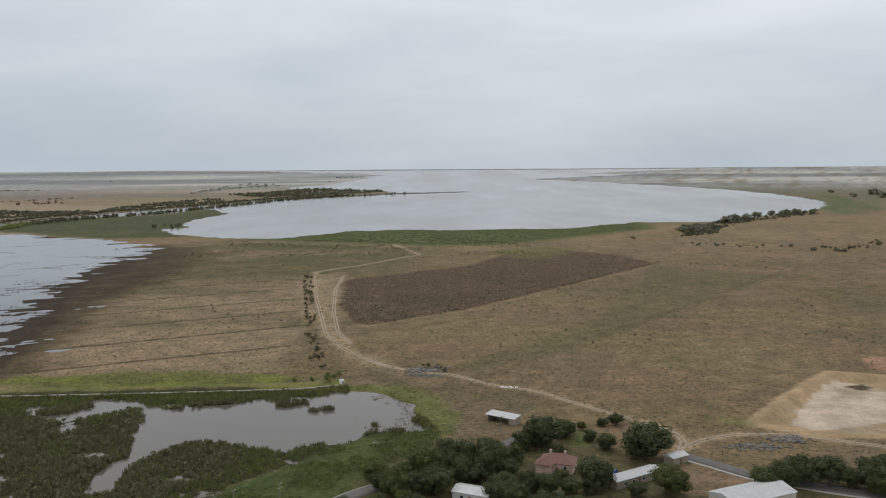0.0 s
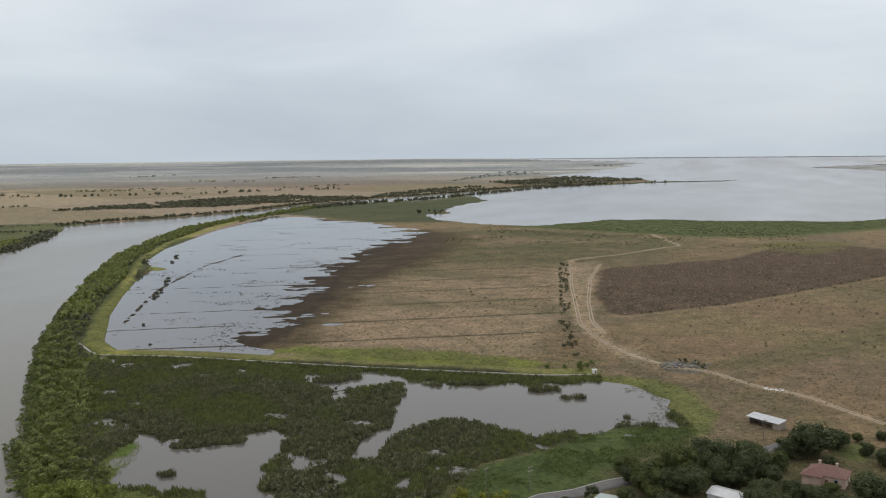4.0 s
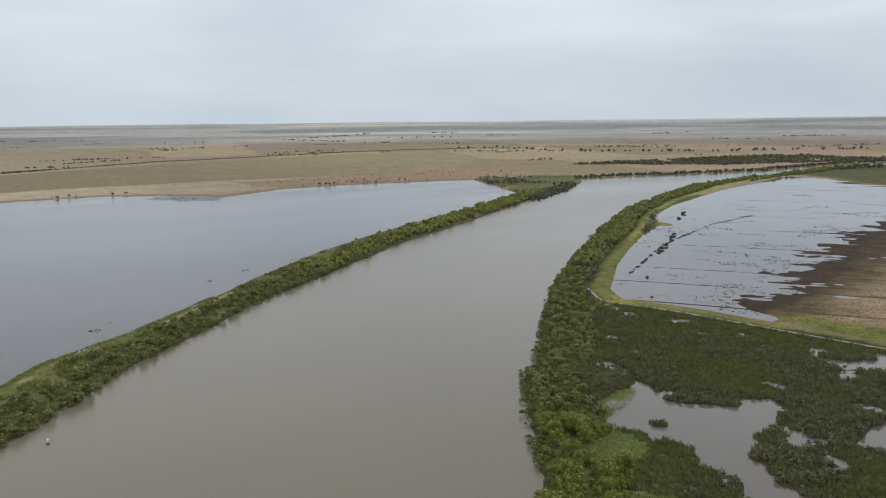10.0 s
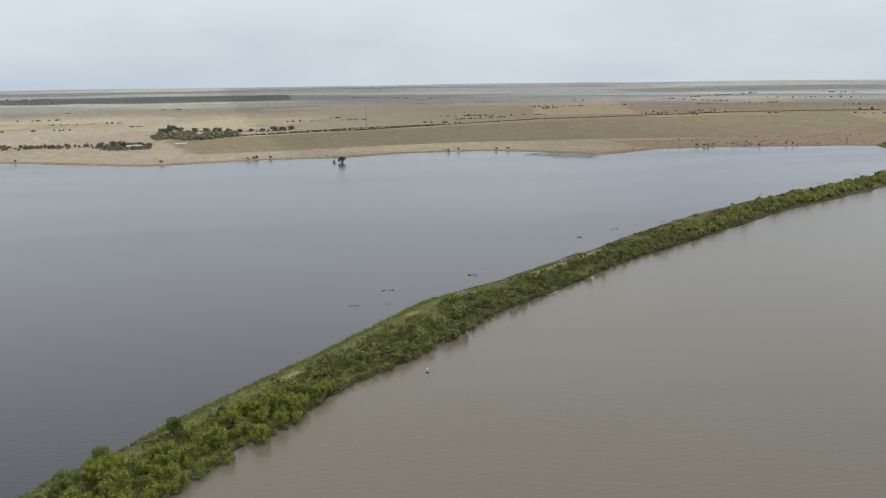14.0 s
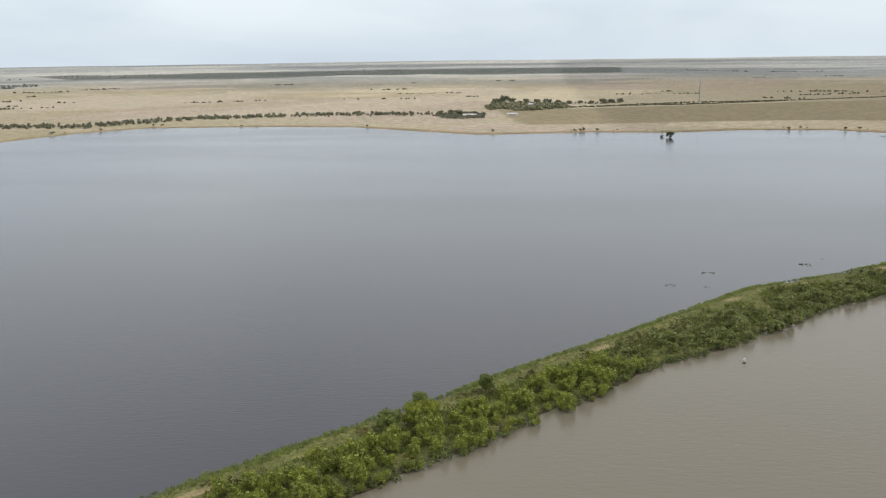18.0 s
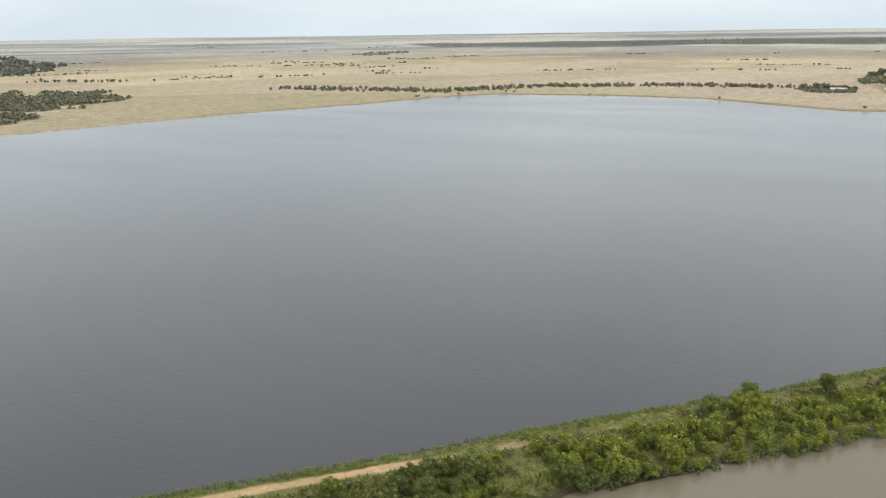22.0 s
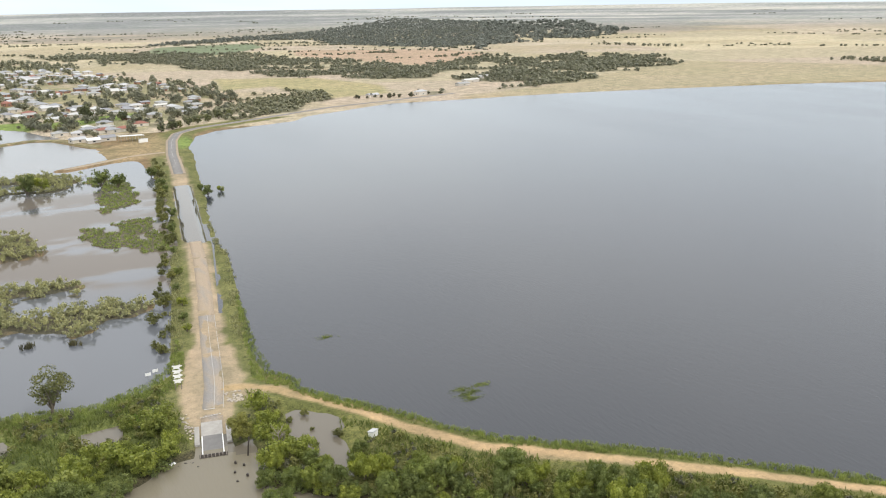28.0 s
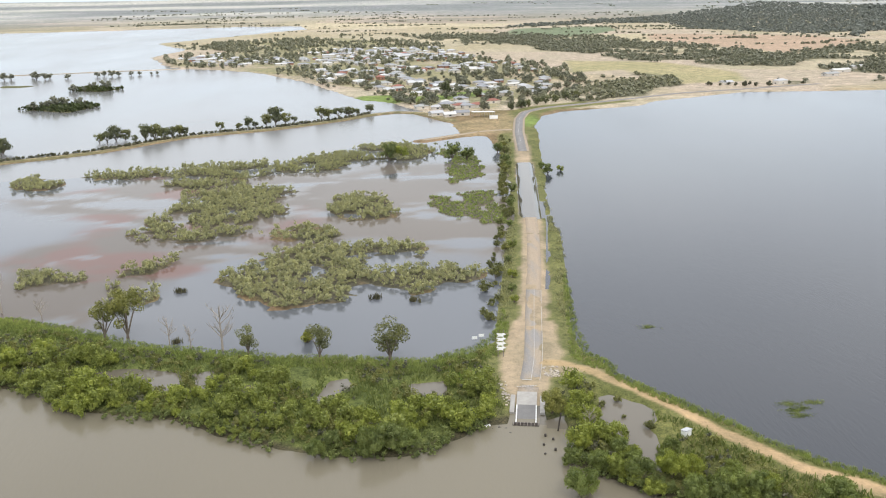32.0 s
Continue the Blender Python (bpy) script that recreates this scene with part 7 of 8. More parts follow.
# single buildings out of town
for x, y, rz, w, d, h, style, roof_mat, label, category in (
        (-58, -824, 25, 13, 8, 2.8, "gable", M_ROOF_PALE, "low white shed at the edge of town", "shed"),
        (-70, -816, 10, 11, 7, 2.6, "gable", M_WHITE_ROOF, "bright white shed beside the water", "shed"),
        (-82, -822, 8, 14, 9, 3.0, "gable", M_ROOF_GREY, "low grey-roofed clubhouse near the road", "clubhouse"),
        (-47, -878, 20, 13, 9, 2.9, "hip", M_ROOF_GREY, "grey-roofed house beside the water", "house"),
        (-62, -868, 5, 11, 8, 2.8, "hip", M_ROOF_PALE, "pale-roofed house among the shore trees", "house"),
        (-88, -877, 12, 17, 10, 3.0, "hip", M_ROOF_RED, "house with a bright terracotta roof", "house"),
        (-105, -879, 12, 16, 10, 3.0, "hip", M_ROOF_RED, "house with a dull terracotta roof", "house"),
        (-123, -909, 12, 15, 10, 3.0, "hip", M_ROOF_RED, "red-roofed house beside the road trees", "house"),
        (-485, -1014, 25, 16, 9, 4.5, "hip", M_ROOF_PALE, "white two-storey house above the lagoon shore", "house"),
        (-424, -1027, 15, 15, 9, 3.0, "gable", M_ROOF_PALE, "white-roofed cottage above the shore", "cottage"),
        (-627, -1139, 20, 30, 9, 3.4, "gable", M_ROOF_PALE, "long pale shed of the shore yard", "shed"),
        (-678, -1188, 20, 26, 9, 3.0, "gable", M_ROOF_GREY, "long grey shed of the shore yard", "shed"),
        (-591, -1097, 20, 22, 9, 3.0, "gable", M_ROOF_GREY, "weathered grey shed of the shore yard", "shed"),
        (-1666, -111, 80, 26, 12, 4.0, "gable", M_ROOF_PALE, "white farm shed near the lagoon", "shed"),
        (-1690, -30, 80, 20, 10, 3.5, "gable", M_ROOF_PALE, "pale farm shed at the grove's edge", "shed"),
        (-2005, -70, 80, 18, 12, 3.5, "hip", M_ROOF_PALE, "pale farmhouse among dark gums", "house"),
        (-2010, 1950, 40, 24, 12, 4.0, "gable", M_ROOF_PALE, "white far farmhouse on the plain", "house")):
    z = float(height_at(np.array([[float(x), float(y)]]))[0])
    building(category if category != "hall" else "hall", pose(x, y, z, 0, 0, rz), w, d, h, 2.0, style, M_WALL, roof_mat, FOUR, label, category)

# open canopy of the ferry yard
canopy = empty("yard_canopy", pose(-101, -808, float(height_at(np.array([[-101.0, -808.0]]))[0]), 0, 0, 12), "long white canopy roof on steel posts", "canopy")
bm = bmesh.new()
vs = box(bm, -11, -3.5, 4.2, 11, 3.5, 4.45)
for v in vs:
    v.co.z += 0.9 * (v.co.x + 11) / 22
part("roof", bm, M_WHITE_ROOF, canopy)
for k in range(5):
    for sy in (-3.2, 3.2):
        bm = bmesh.new()
        tube(bm, [(-10.2 + k * 5.1, sy, -0.5), (-10.2 + k * 5.1, sy, 4.2 + 0.2 * k)], [0.1, 0.1], 6)
        part("post", bm, M_STEEL, canopy)
put_trees(gums(452, 420, 0.55, "dense dark tree beside the bend of the town road", "bend trees", 3, 0.0, 5.6, M_CAUSEWAY, 4.2, 18, name="garden_tree"),
          np.array(((-134, -849), (-146, -860), (-155, -871), (-166, -882), (-177, -893), (-189, -901), (-204, -918), (-219, -935), (-83, -1010), (-47, -892), (-42, -947), (-114, -964)), dtype=float),
          np.array((1.2, 1.5, 1.1, 1.3, 1.4, 1.2, 1.4, 1.3, 2.2, 1.6, 1.5, 1.7)))

# domed tank in the farm grove
tank = empty("water_tank", pose(-1988, 5, float(height_at(np.array([[-1988.0, 5.0]]))[0])), "white domed water tank beside the farm grove", "tank")
bm = bmesh.new()
tube(bm, [(0, 0, -0.5), (0, 0, 5), (0, 0, 5.2)], [7, 7, 7.1], 20)
part("wall", bm, M_ROOF_PALE, tank)
bm = bmesh.new()
tube(bm, [(0, 0, 5.2), (0, 0, 6.6), (0, 0, 7.7), (0, 0, 8.2)], [7.0, 5.9, 3.6, 0.4], 20)
part("dome", bm, M_ROOF_PALE, tank)

# guyed lattice mast by the far road
mast = empty("radio_mast", pose(-2073, 393, float(height_at(np.array([[-2073.0, 393.0]]))[0])), "tall thin steel lattice mast with small dishes", "mast")
for k in range(3):
    a = k * 2.094
    bm = bmesh.new()
    tube(bm, [(1.1 * math.cos(a), 1.1 * math.sin(a), -0.5), (0.6 * math.cos(a), 0.6 * math.sin(a), 56)], [0.5, 0.4], 5)
    part("leg", bm, M_STEEL, mast)
bm = bmesh.new()
for i in range(22):
    z0, z1 = i * 2.5, i * 2.5 + 2.5
    for k in range(3):
        a, b = k * 2.094, (k + 1) * 2.094
        r0, r1 = 1.1 - 0.5 * z0 / 56, 1.1 - 0.5 * z1 / 56
        tube(bm, [(r0 * math.cos(a), r0 * math.sin(a), z0), (r1 * math.cos(b), r1 * math.sin(b), z1)], [0.16, 0.16], 4)
part("bracing", bm, M_STEEL, mast)
for z, a in ((54, 0.5), (50, 2.4), (46, 4.1)):
    bm = bmesh.new()
    tube(bm, [(0.7 * math.cos(a), 0.7 * math.sin(a), z), (1.6 * math.cos(a), 1.6 * math.sin(a), z)], [0.35, 1.0], 10)
    part("dish", bm, M_FRAME, mast)
bm = bmesh.new()
box(bm, 3, -1.5, -0.3, 6, 1.5, 2.6, 0.05)
part("equipment_hut", bm, M_ROOF_PALE, mast)

pts = np.array(SHORE_MARSH)
xy = spots(*pts.min(0), *pts.max(0), 7.0, lambda x, y: (away(x, y, SHORE_MARSH, 60.0) < 0) & (fbm(x, y, 40.0, 3, 113) > -0.4))
tagged(new("shore_marsh", quad_mesh("shore_marsh", place_many(FAR_REEDS, xy, np.full(len(xy), -0.1), rng.uniform(0.9, 1.8, len(xy)), np.full(len(xy), 0.15)), M_LAKE_REED)), "low dark green reeds in the lagoon shallows", "reeds", kind="stuff")

# driftwood and weed mats along the lagoon's far shore
MAT = [blades(500 + k, 14, 2.4, 0.5, 0.5, 0.8) for k in range(3)]
xy = spots(-1480, -960, -420, 900, 30.0, lambda x, y: (land(x, y)[1]["lagoon"] < -4) & (land(x, y)[1]["lagoon"] > -32) & (rng.uniform(0, 1, x.shape) < 0.35))
tagged(new("driftwood", quad_mesh("driftwood", place_many(MAT, xy, np.zeros(len(xy)), rng.uniform(0.6, 1.7, len(xy)), np.full(len(xy), 0.5)), M_SALTBUSH)), "dark floating driftwood and weed near the shore", "driftwood", kind="stuff")

# ---- roads ----
M_ASPHALT = surface("worn_asphalt", (0.19, 0.182, 0.175), 0.85, 0.22, 2.5, 0.2)


def dusty(name, under, over, share):
    """Road seal with drifts of washed sand lying over it."""
    m, t, p = shader(name)
    tc = t.nodes.new("ShaderNodeTexCoord").outputs["Object"]
    drift = node(t, "ShaderNodeTexNoise", {"Vector": node(t, "ShaderNodeMapping", {"Vector": tc}, Scale=(1.0, 0.22, 1.0), Rotation=(0, 0, 0.2)).outputs[0]}, Scale=0.2, Detail=3.0, Roughness=0.5).outputs[0]
    grit = node(t, "ShaderNodeTexNoise", {"Vector": tc}, Scale=2.2, Detail=5.0).outputs[0]
    c = mixed(t, (*under, 1), (*over, 1), ramp(t, drift, (0.58 - share * 0.4, (0.0,)), (0.78 - share * 0.4, (1.0,))))
    c = mixed(t, c, ramp(t, grit, (0.3, (0.78,) * 3), (0.7, (1.18,) * 3)), 1.0, "MULTIPLY")
    t.links.new(c, p.inputs["Base Color"])
    p.inputs["Roughness"].default_value = 0.9
    t.links.new(node(t, "ShaderNodeBump", {"Height": grit}, Strength=0.25, Distance=0.1).outputs[0], p.inputs["Normal"])
    return m


M_FERRY = dusty("dusty_asphalt", (0.250, 0.235, 0.220), (0.33, 0.27, 0.20), 0.42)
M_SANDY = dusty("sanded_asphalt", (0.265, 0.240, 0.21), (0.34, 0.27, 0.195), 0.8)
M_CONCRETE = surface("pale_concrete", (0.34, 0.325, 0.30), 0.85, 0.15, 1.5, 0.2)
M_WETCONC = surface("wet_concrete", (0.15, 0.145, 0.14), 0.5, 0.15, 1.5, 0.2)
M_PAINT = surface("worn_white_road_paint", (0.46, 0.45, 0.43), 0.7, 0.12, 0.6, 0.1)
M_WHITE = surface("white_board_paint", (0.82, 0.82, 0.80), 0.5, 0.05, 0.6, 0.05)
M_TIMBER = surface("dark_wet_timber", (0.055, 0.045, 0.038), 0.8, 0.3, 0.5, 0.4)
M_POST = surface("grey_timber_post", (0.20, 0.175, 0.15), 0.85, 0.25, 0.5, 0.3)
M_ROCK = surface("pale_broken_rock", (0.40, 0.36, 0.31), 0.9, 0.2, 0.4, 0.4, 0.0, 0.0, 0.2)
M_RUBBLE = surface("grey_rubble", (0.15, 0.145, 0.14), 0.9, 0.25, 0.5, 0.4, 0.0, 0.0, 0.6)


def resample(line, gap):
    pts = np.array(line, dtype=float)
    seg = np.hypot(*np.diff(pts, axis=0).T)
    s = np.concatenate(([0], np.cumsum(seg)))
    k = np.linspace(0, s[-1], max(2, int(s[-1] / gap) + 1))
    out = np.stack((np.interp(k, s, pts[:, 0]), np.interp(k, s, pts[:, 1])), -1)
    for _ in range(3):
        out[1:-1] = 0.25 * out[:-2] + 0.5 * out[1:-1] + 0.25 * out[2:]
    return out


def ribbon(name, line, width, material, label, lift=0.07, offset=0.0, gap=4.0, kind="structure", parent=None, flat=False):
    """A slab that follows the ground along a line."""
    c = resample(line, gap)
    t = np.gradient(c, axis=0)
    t /= np.hypot(t[:, 0], t[:, 1])[:, None] + 1e-9
    nrm = np.stack((-t[:, 1], t[:, 0]), -1)
    cols = []
    for e in (-0.5, -0.17, 0.17, 0.5):
        p = c + nrm * (offset + e * width)
        cols.append(np.concatenate((p, height_at(p)[:, None]), 1))
    z = (np.min if flat else np.max)([k[:, 2] for k in cols], axis=0) + lift
    z = np.convolve(np.pad(z, 2, "edge"), np.ones(5) / 5, "valid")
    co = np.concatenate([np.concatenate((k[:, :2], z[:, None]), 1) for k in cols] + [np.concatenate((k[:, :2], z[:, None] - 0.4), 1) for k in (cols[0], cols[3])])
    n = len(c)
    i = np.arange(n - 1)
    f = [np.stack((j * n + i, j * n + i + 1, (j + 1) * n + i + 1, (j + 1) * n + i), -1)[:, ::-1] for j in range(3)]
    f.append(np.stack((i, i + 1, 4 * n + i + 1, 4 * n + i), -1))
    f.append(np.stack((3 * n + i, 5 * n + i, 5 * n + i + 1, 3 * n + i + 1), -1))
    ob = new(name, mesh_of(name, co, np.concatenate(f), material))
    if parent is not None:
        ob.parent = parent
        return ob
    return tagged(ob, label, "road", kind=kind)


road_near = ROAD[1:4] + [(-60, -320)]
ribbon("ferry_road", [(-41, -227)] + road_near[1:], 6.1, M_FERRY, "grey sealed ferry road with sandy shoulders", flat=True)
ribbon("sanded_road", [(-60, -320.5)] + ROAD[4:7], 6.1, M_SANDY, "flood-damaged road under washed sand", flat=True)
ribbon("town_road", ROAD[8:], 6.6, M_ASPHALT, "grey sealed road curving along the shore to town")
M_STREET = surface("dark_street_asphalt", (0.115, 0.108, 0.100), 0.85, 0.2, 2.5, 0.2)
ribbon("village_road", VILLAGE_ROAD, 6.5, M_STREET, "sealed village street")
ribbon("village_lane", VILLAGE_ROAD_B, 5.5, M_STREET, "sealed village lane", gap=3.0)
ribbon("village_bend", VILLAGE_BEND, 6.5, M_STREET, "sealed village street bending to the water", gap=2.0)
ribbon("bend_kerb", VILLAGE_BEND, 0.5, M_CONCRETE, "pale concrete kerb of the bend", 0.16, 3.5, 2.0)
ribbon("street_footpath", VILLAGE_ROAD, 1.4, M_CONCRETE, "pale concrete footpath beside the street", 0.12, -4.4)
for off, a, b in ((-0.2, 2, 5), (-2.9, 1, 4)):
    ribbon("road_line", [(-44, -238)] + [tuple(p) for p in ROAD[2:4]] + [(-60, -320)], 0.11, M_PAINT, "thin white painted road line", 0.09, off, flat=True)
ribbon("town_road_line", ROAD[8:], 0.16, M_PAINT, "thin white painted centre line", 0.09, 0.0)

M_TRACK = surface("pale_track_sand", (0.33, 0.265, 0.19), 0.95, 0.2, 1.5, 0.3)
for line in (TRACK, TRACK_B[3:], TRACK_W, TRACK_C):
    for off in (-1.0, 1.0):
        ribbon("track_rut", line, 0.9, M_TRACK, "pale wheel rut of a sandy farm track", 0.05, off, 5.0)
ribbon("road_shoulder", ROAD[8:], 10.0, M_TRACK, "pale sandy shoulder of the town road", 0.02)
ribbon("causeway_track", CAUSEWAY_TRACK, 5.0, M_TRACK, "pale sandy track from the causeway to the road", 0.06)
flooded = [tuple(c) for c in resample(ROAD[3:10], 6.0) if -600 < c[1] < -425]
over_road = ribbon("road_flood", flooded, 11.5, W_POND, "pale shallow water lying over the road", 0.0)
for vert in over_road.data.vertices:
    vert.co.z = 0.03 if vert.index < 4 * len(over_road.data.vertices) // 6 else -0.4
ribbon("levee_path", LEVEE_NEAR[7:], 1.3, surface("pale_wet_gravel", (0.30, 0.285, 0.26), 0.7, 0.15, 1.5, 0.2), "pale gravel path at the foot of the levee", 0.06, -7.0, 4.0)


# ---- ferry landing ----
def ramp_frame(x, y, z=0.0):
    return pose(x, y, z, 0, 0, -11)


ferry_ramp = empty("ferry_ramp", ramp_frame(-39.9, -221.0), "pale concrete ferry ramp running into the brown river", "ramp")
for y0, y1, z0, z1, mat, name in ((-9.5, -1.5, 0.95, 0.72, M_CONCRETE, "upper_slab"), (-1.48, 8.2, 0.72, -0.25, M_WETCONC, "lower_slab")):
    bm = bmesh.new()
    vs = box(bm, -2.9, y0, -1.2, 2.9, y1, 0.5)
    for v in vs[4:]:
        v.co.z = z0 if v.co.y < (y0 + y1) / 2 else z1
    part(name, bm, mat, ferry_ramp)
for s in (-1, 1):
    bm = bmesh.new()
    vs = box(bm, s * 2.75 - 0.14, -1.0, 0.3, s * 2.75 + 0.14, 8.4, 0.9)
    for v in vs[4:]:
        v.co.z = 0.95 if v.co.y < 0 else 0.45
    part("kerb", bm, M_WHITE, ferry_ramp, "white painted kerb")
    bm = bmesh.new()
    box(bm, s * 4.3 - 0.9, -8, -0.6, s * 4.3 + 0.5, 3.0, 0.62, 0.1)
    part("side_slab", bm, M_CONCRETE, ferry_ramp)
gate = empty("ramp_end_beam", ramp_frame(-38.3, -212.4), "dark timber end beam across the ramp at the water", "beam")
for y0, z in ((-0.3, 0.35), (0.25, 0.2), (0.8, 0.1)):
    bm = bmesh.new()
    box(bm, -3.6, y0, -0.4, 3.7, y0 + 0.4, z, 0.05)
    part("plank", bm, M_TIMBER, gate)
for k in range(8):
    bm = bmesh.new()
    box(bm, -3.4 + k * 0.97, -0.35, 0.1, -3.2 + k * 0.97, 1.25, 0.42 - 0.05 * (k % 2))
    part("cleat", bm, M_POST, gate)
# stop lines
bm = bmesh.new()
box(bm, -0.1, -0.2, 0, 3.0, 0.2, 0.03)
ob = part("stop_line", bm, M_PAINT)
z_road = float(height_at(np.array([[-44.0, -238.0]]))[0])
ob.matrix_world = ramp_frame(-44.4, -238.0, z_road + 0.09)
tagged(ob, "white painted stop line on the ferry road", "road marking")
for k in range(8):
    bm = bmesh.new()
    box(bm, -0.25, -0.18, 0, 0.25, 0.18, 0.03)
    ob = part("dash", bm, M_PAINT)
    ob.matrix_world = ramp_frame(-39.4 - k * 0.80, -233.7 - k * 0.02, z_road + 0.10)
    tagged(ob, "short white dash of the holding line", "road marking", "holding line dashes")


def post(name, x, y, h, r, material, label, category, lean=(0, 0), group="", base=None):
    root = empty(name, pose(x, y, float(height_at(np.array([[x, y]]))[0]) if base is None else base), label, category, group)
    bm = bmesh.new()
    tube(bm, [(0, 0, -0.8), (lean[0] * h * 0.5, lean[1] * h * 0.5, h * 0.5), (lean[0] * h, lean[1] * h, h)], [r, r * 0.95, r * 0.8], 8)
    part("shaft", bm, material, root)
    return root


# stacked white boards with pointed ends
board_sign = empty("board_sign", pose(-37.6, -256.5, 0.6, 0, 0, 8), "tall stack of white pointed sign boards on two posts", "sign")
for s in (-1, 1):
    bm = bmesh.new()
    tube(bm, [(s * 0.9, 0.12, -1), (s * 0.9, 0.12, 9.6)], [0.12, 0.10], 8)
    part("post", bm, M_POST, board_sign)
for k in range(4):
    z = 3.2 + k * 1.55
    bm = bmesh.new()
    outline = [(-1.75, 0.30), (-0.95, 0.85), (0.1, 0.62), (1.3, 0.80), (1.55, 0.45), (0.9, 0.02), (1.35, -0.45), (0.1, -0.40), (-0.9, -0.62), (-0.75, -0.1)]
    skew = 0.10
    front = [bm.verts.new((a, 0.25, z + b + a * skew)) for a, b in outline]
    back = [bm.verts.new((a, 0.19, z + b + a * skew)) for a, b in outline]
    bm.faces.new(front), bm.faces.new(back[::-1])
    for i in range(10):
        bm.faces.new((front[i], back[i], back[(i + 1) % 10], front[(i + 1) % 10]))
    bmesh.ops.recalc_face_normals(bm, faces=bm.faces)
    part("board", bm, M_WHITE, board_sign)
    bm = bmesh.new()
    tube(bm, [(1.5, 0.22, z - 0.55), (1.95, 0.22, z - 0.1), (1.95, 0.22, z + 0.5), (1.5, 0.22, z + 0.95)], [0.07] * 4, 6)
    part("bracket", bm, M_TIMBER, board_sign)

# small white panels on posts in the marsh edge
for x, y in ((-30.9, -272.0), (-33.4, -273.5)):
    p = post("marsh_sign", x, y, 2.2, 0.06, M_STEEL, "small white panel on a thin steel post in the marsh", "sign", group="marsh signs")
    bm = bmesh.new()
    box(bm, -0.9, -0.04, 1.6, 0.9, 0.04, 2.6, 0.02)
    part("panel", bm, M_WHITE, p)
# white float box and rocks in the water by the ramp
fb = empty("float_box", pose(-27.6, -212.5, -0.15, 0, 0, 20), "small white float box beside the flooded bank", "float")
bm = bmesh.new()
box(bm, -0.8, -0.45, 0, 0.8, 0.45, 0.5, 0.12)
part("hull", bm, M_WHITE, fb)
bm = bmesh.new()
box(bm, -0.5, -0.25, 0.5, 0.5, 0.25, 0.58, 0.02)
part("lid", bm, M_ROOF_PALE, fb)
cab = building("pump_cabin", pose(-79, -200, 0.9, 0, 0, 30), 2.2, 1.7, 1.5, 0.35, "lean", M_WHITE, M_ROOF_PALE, [(0, -0.4, 0.5, 0.7, 0.5)], "small white cabin between the willows", "cabin", door=(0, 0.6, 0.6, 1.4), over=0.15)


def stones(name, points, size, material, label):
    """A heap of broken stones in one mesh."""
    bm = bmesh.new()
    for x, y in points:
        s = size * rng.uniform(0.4, 1.3)
        r = bmesh.ops.create_icosphere(bm, subdivisions=1, radius=s)
        z = float(height_at(np.array([[x, y]]))[0])
        for v in r["verts"]:
            v.co = Vector((v.co.x * 1.2, v.co.y, v.co.z * 0.7)) * rng.uniform(0.75, 1.2) + Vector((x, y, max(z, -0.1) + s * 0.25))
    ob = part(name, bm, material)
    return tagged(ob, label, "rocks", kind="stuff")


stones("rock_heap", np.stack((rng.uniform(-54, -49, 60), rng.uniform(-247, -239, 60)), -1), 0.42, M_ROCK, "heap of pale broken rock beside the ramp")
stones("bank_rocks", np.stack((rng.uniform(-36.2, -34, 40), rng.uniform(-238, -222, 40)), -1), 0.38, M_ROCK, "pale rocks along the ramp's edge")
stones("snag_rocks", np.stack((rng.uniform(-34, -28, 14), rng.uniform(-213, -207, 14)), -1), 0.3, M_TIMBER, "dark snags in the shallows beside the ramp")

# leaning mooring poles and sunk fence east of the ramp
post("mooring_pole", -46.2, -208.0, 6.5, 0.22, M_TIMBER, "tall dark mooring pole leaning over the water", "pole", (-0.05, 0.30), base=-0.4)
for x, y, h in ((-42.3, -205, 1.2), (-44, -203, 1.0), (-41, -200.5, 0.9), (-43.5, -197.5, 1.1), (-40.5, -196, 0.7)):
    post("stump", x, y, h, 0.35, M_TIMBER, "dark stump standing in the river shallows", "stump", (0.1, 0.05), "shallows stumps", -0.4)
fence = empty("sunk_fence", pose(-48, -199, 0), "half-sunk grey mesh fence in the river shallows", "fence")
for k in range(6):
    bm = bmesh.new()
    tube(bm, [(-k * 1.6, k * 0.25, -0.8), (-k * 1.6, k * 0.25, 1.5)], [0.07, 0.06], 6)
    part("post", bm, M_STEEL, fence)
for z in (0.25, 0.85, 1.4):
    bm = bmesh.new()
    tube(bm, [(0, 0, z), (-8.0, 1.25, z)], [0.04, 0.04], 5)
    part("rail", bm, M_STEEL, fence)

# river marker
buoy = empty("river_marker", pose(-319.8, 82.3, 0) @ Matrix.Scale(0.7, 4), "white-topped river marker float", "buoy")
bm = bmesh.new()
tube(bm, [(0, 0, -0.5), (0, 0, 0.35), (0, 0, 0.6)], [0.9, 0.9, 0.5], 12)
part("float", bm, M_TIMBER, buoy)
bm = bmesh.new()
tube(bm, [(0, 0, 0.6), (0, 0, 2.6)], [0.12, 0.10], 8)
part("staff", bm, surface("white_staff_paint", (0.72, 0.71, 0.68), 0.5, 0.06, 0.5, 0.0), buoy)
bm = bmesh.new()
tube(bm, [(0, 0, 2.0), (0, 0, 2.5), (0, 0, 3.1)], [0.55, 0.55, 0.05], 10)
part("topmark", bm, surface("white_marker_paint", (0.75, 0.74, 0.70), 0.5, 0.08, 0.5, 0.0), buoy)

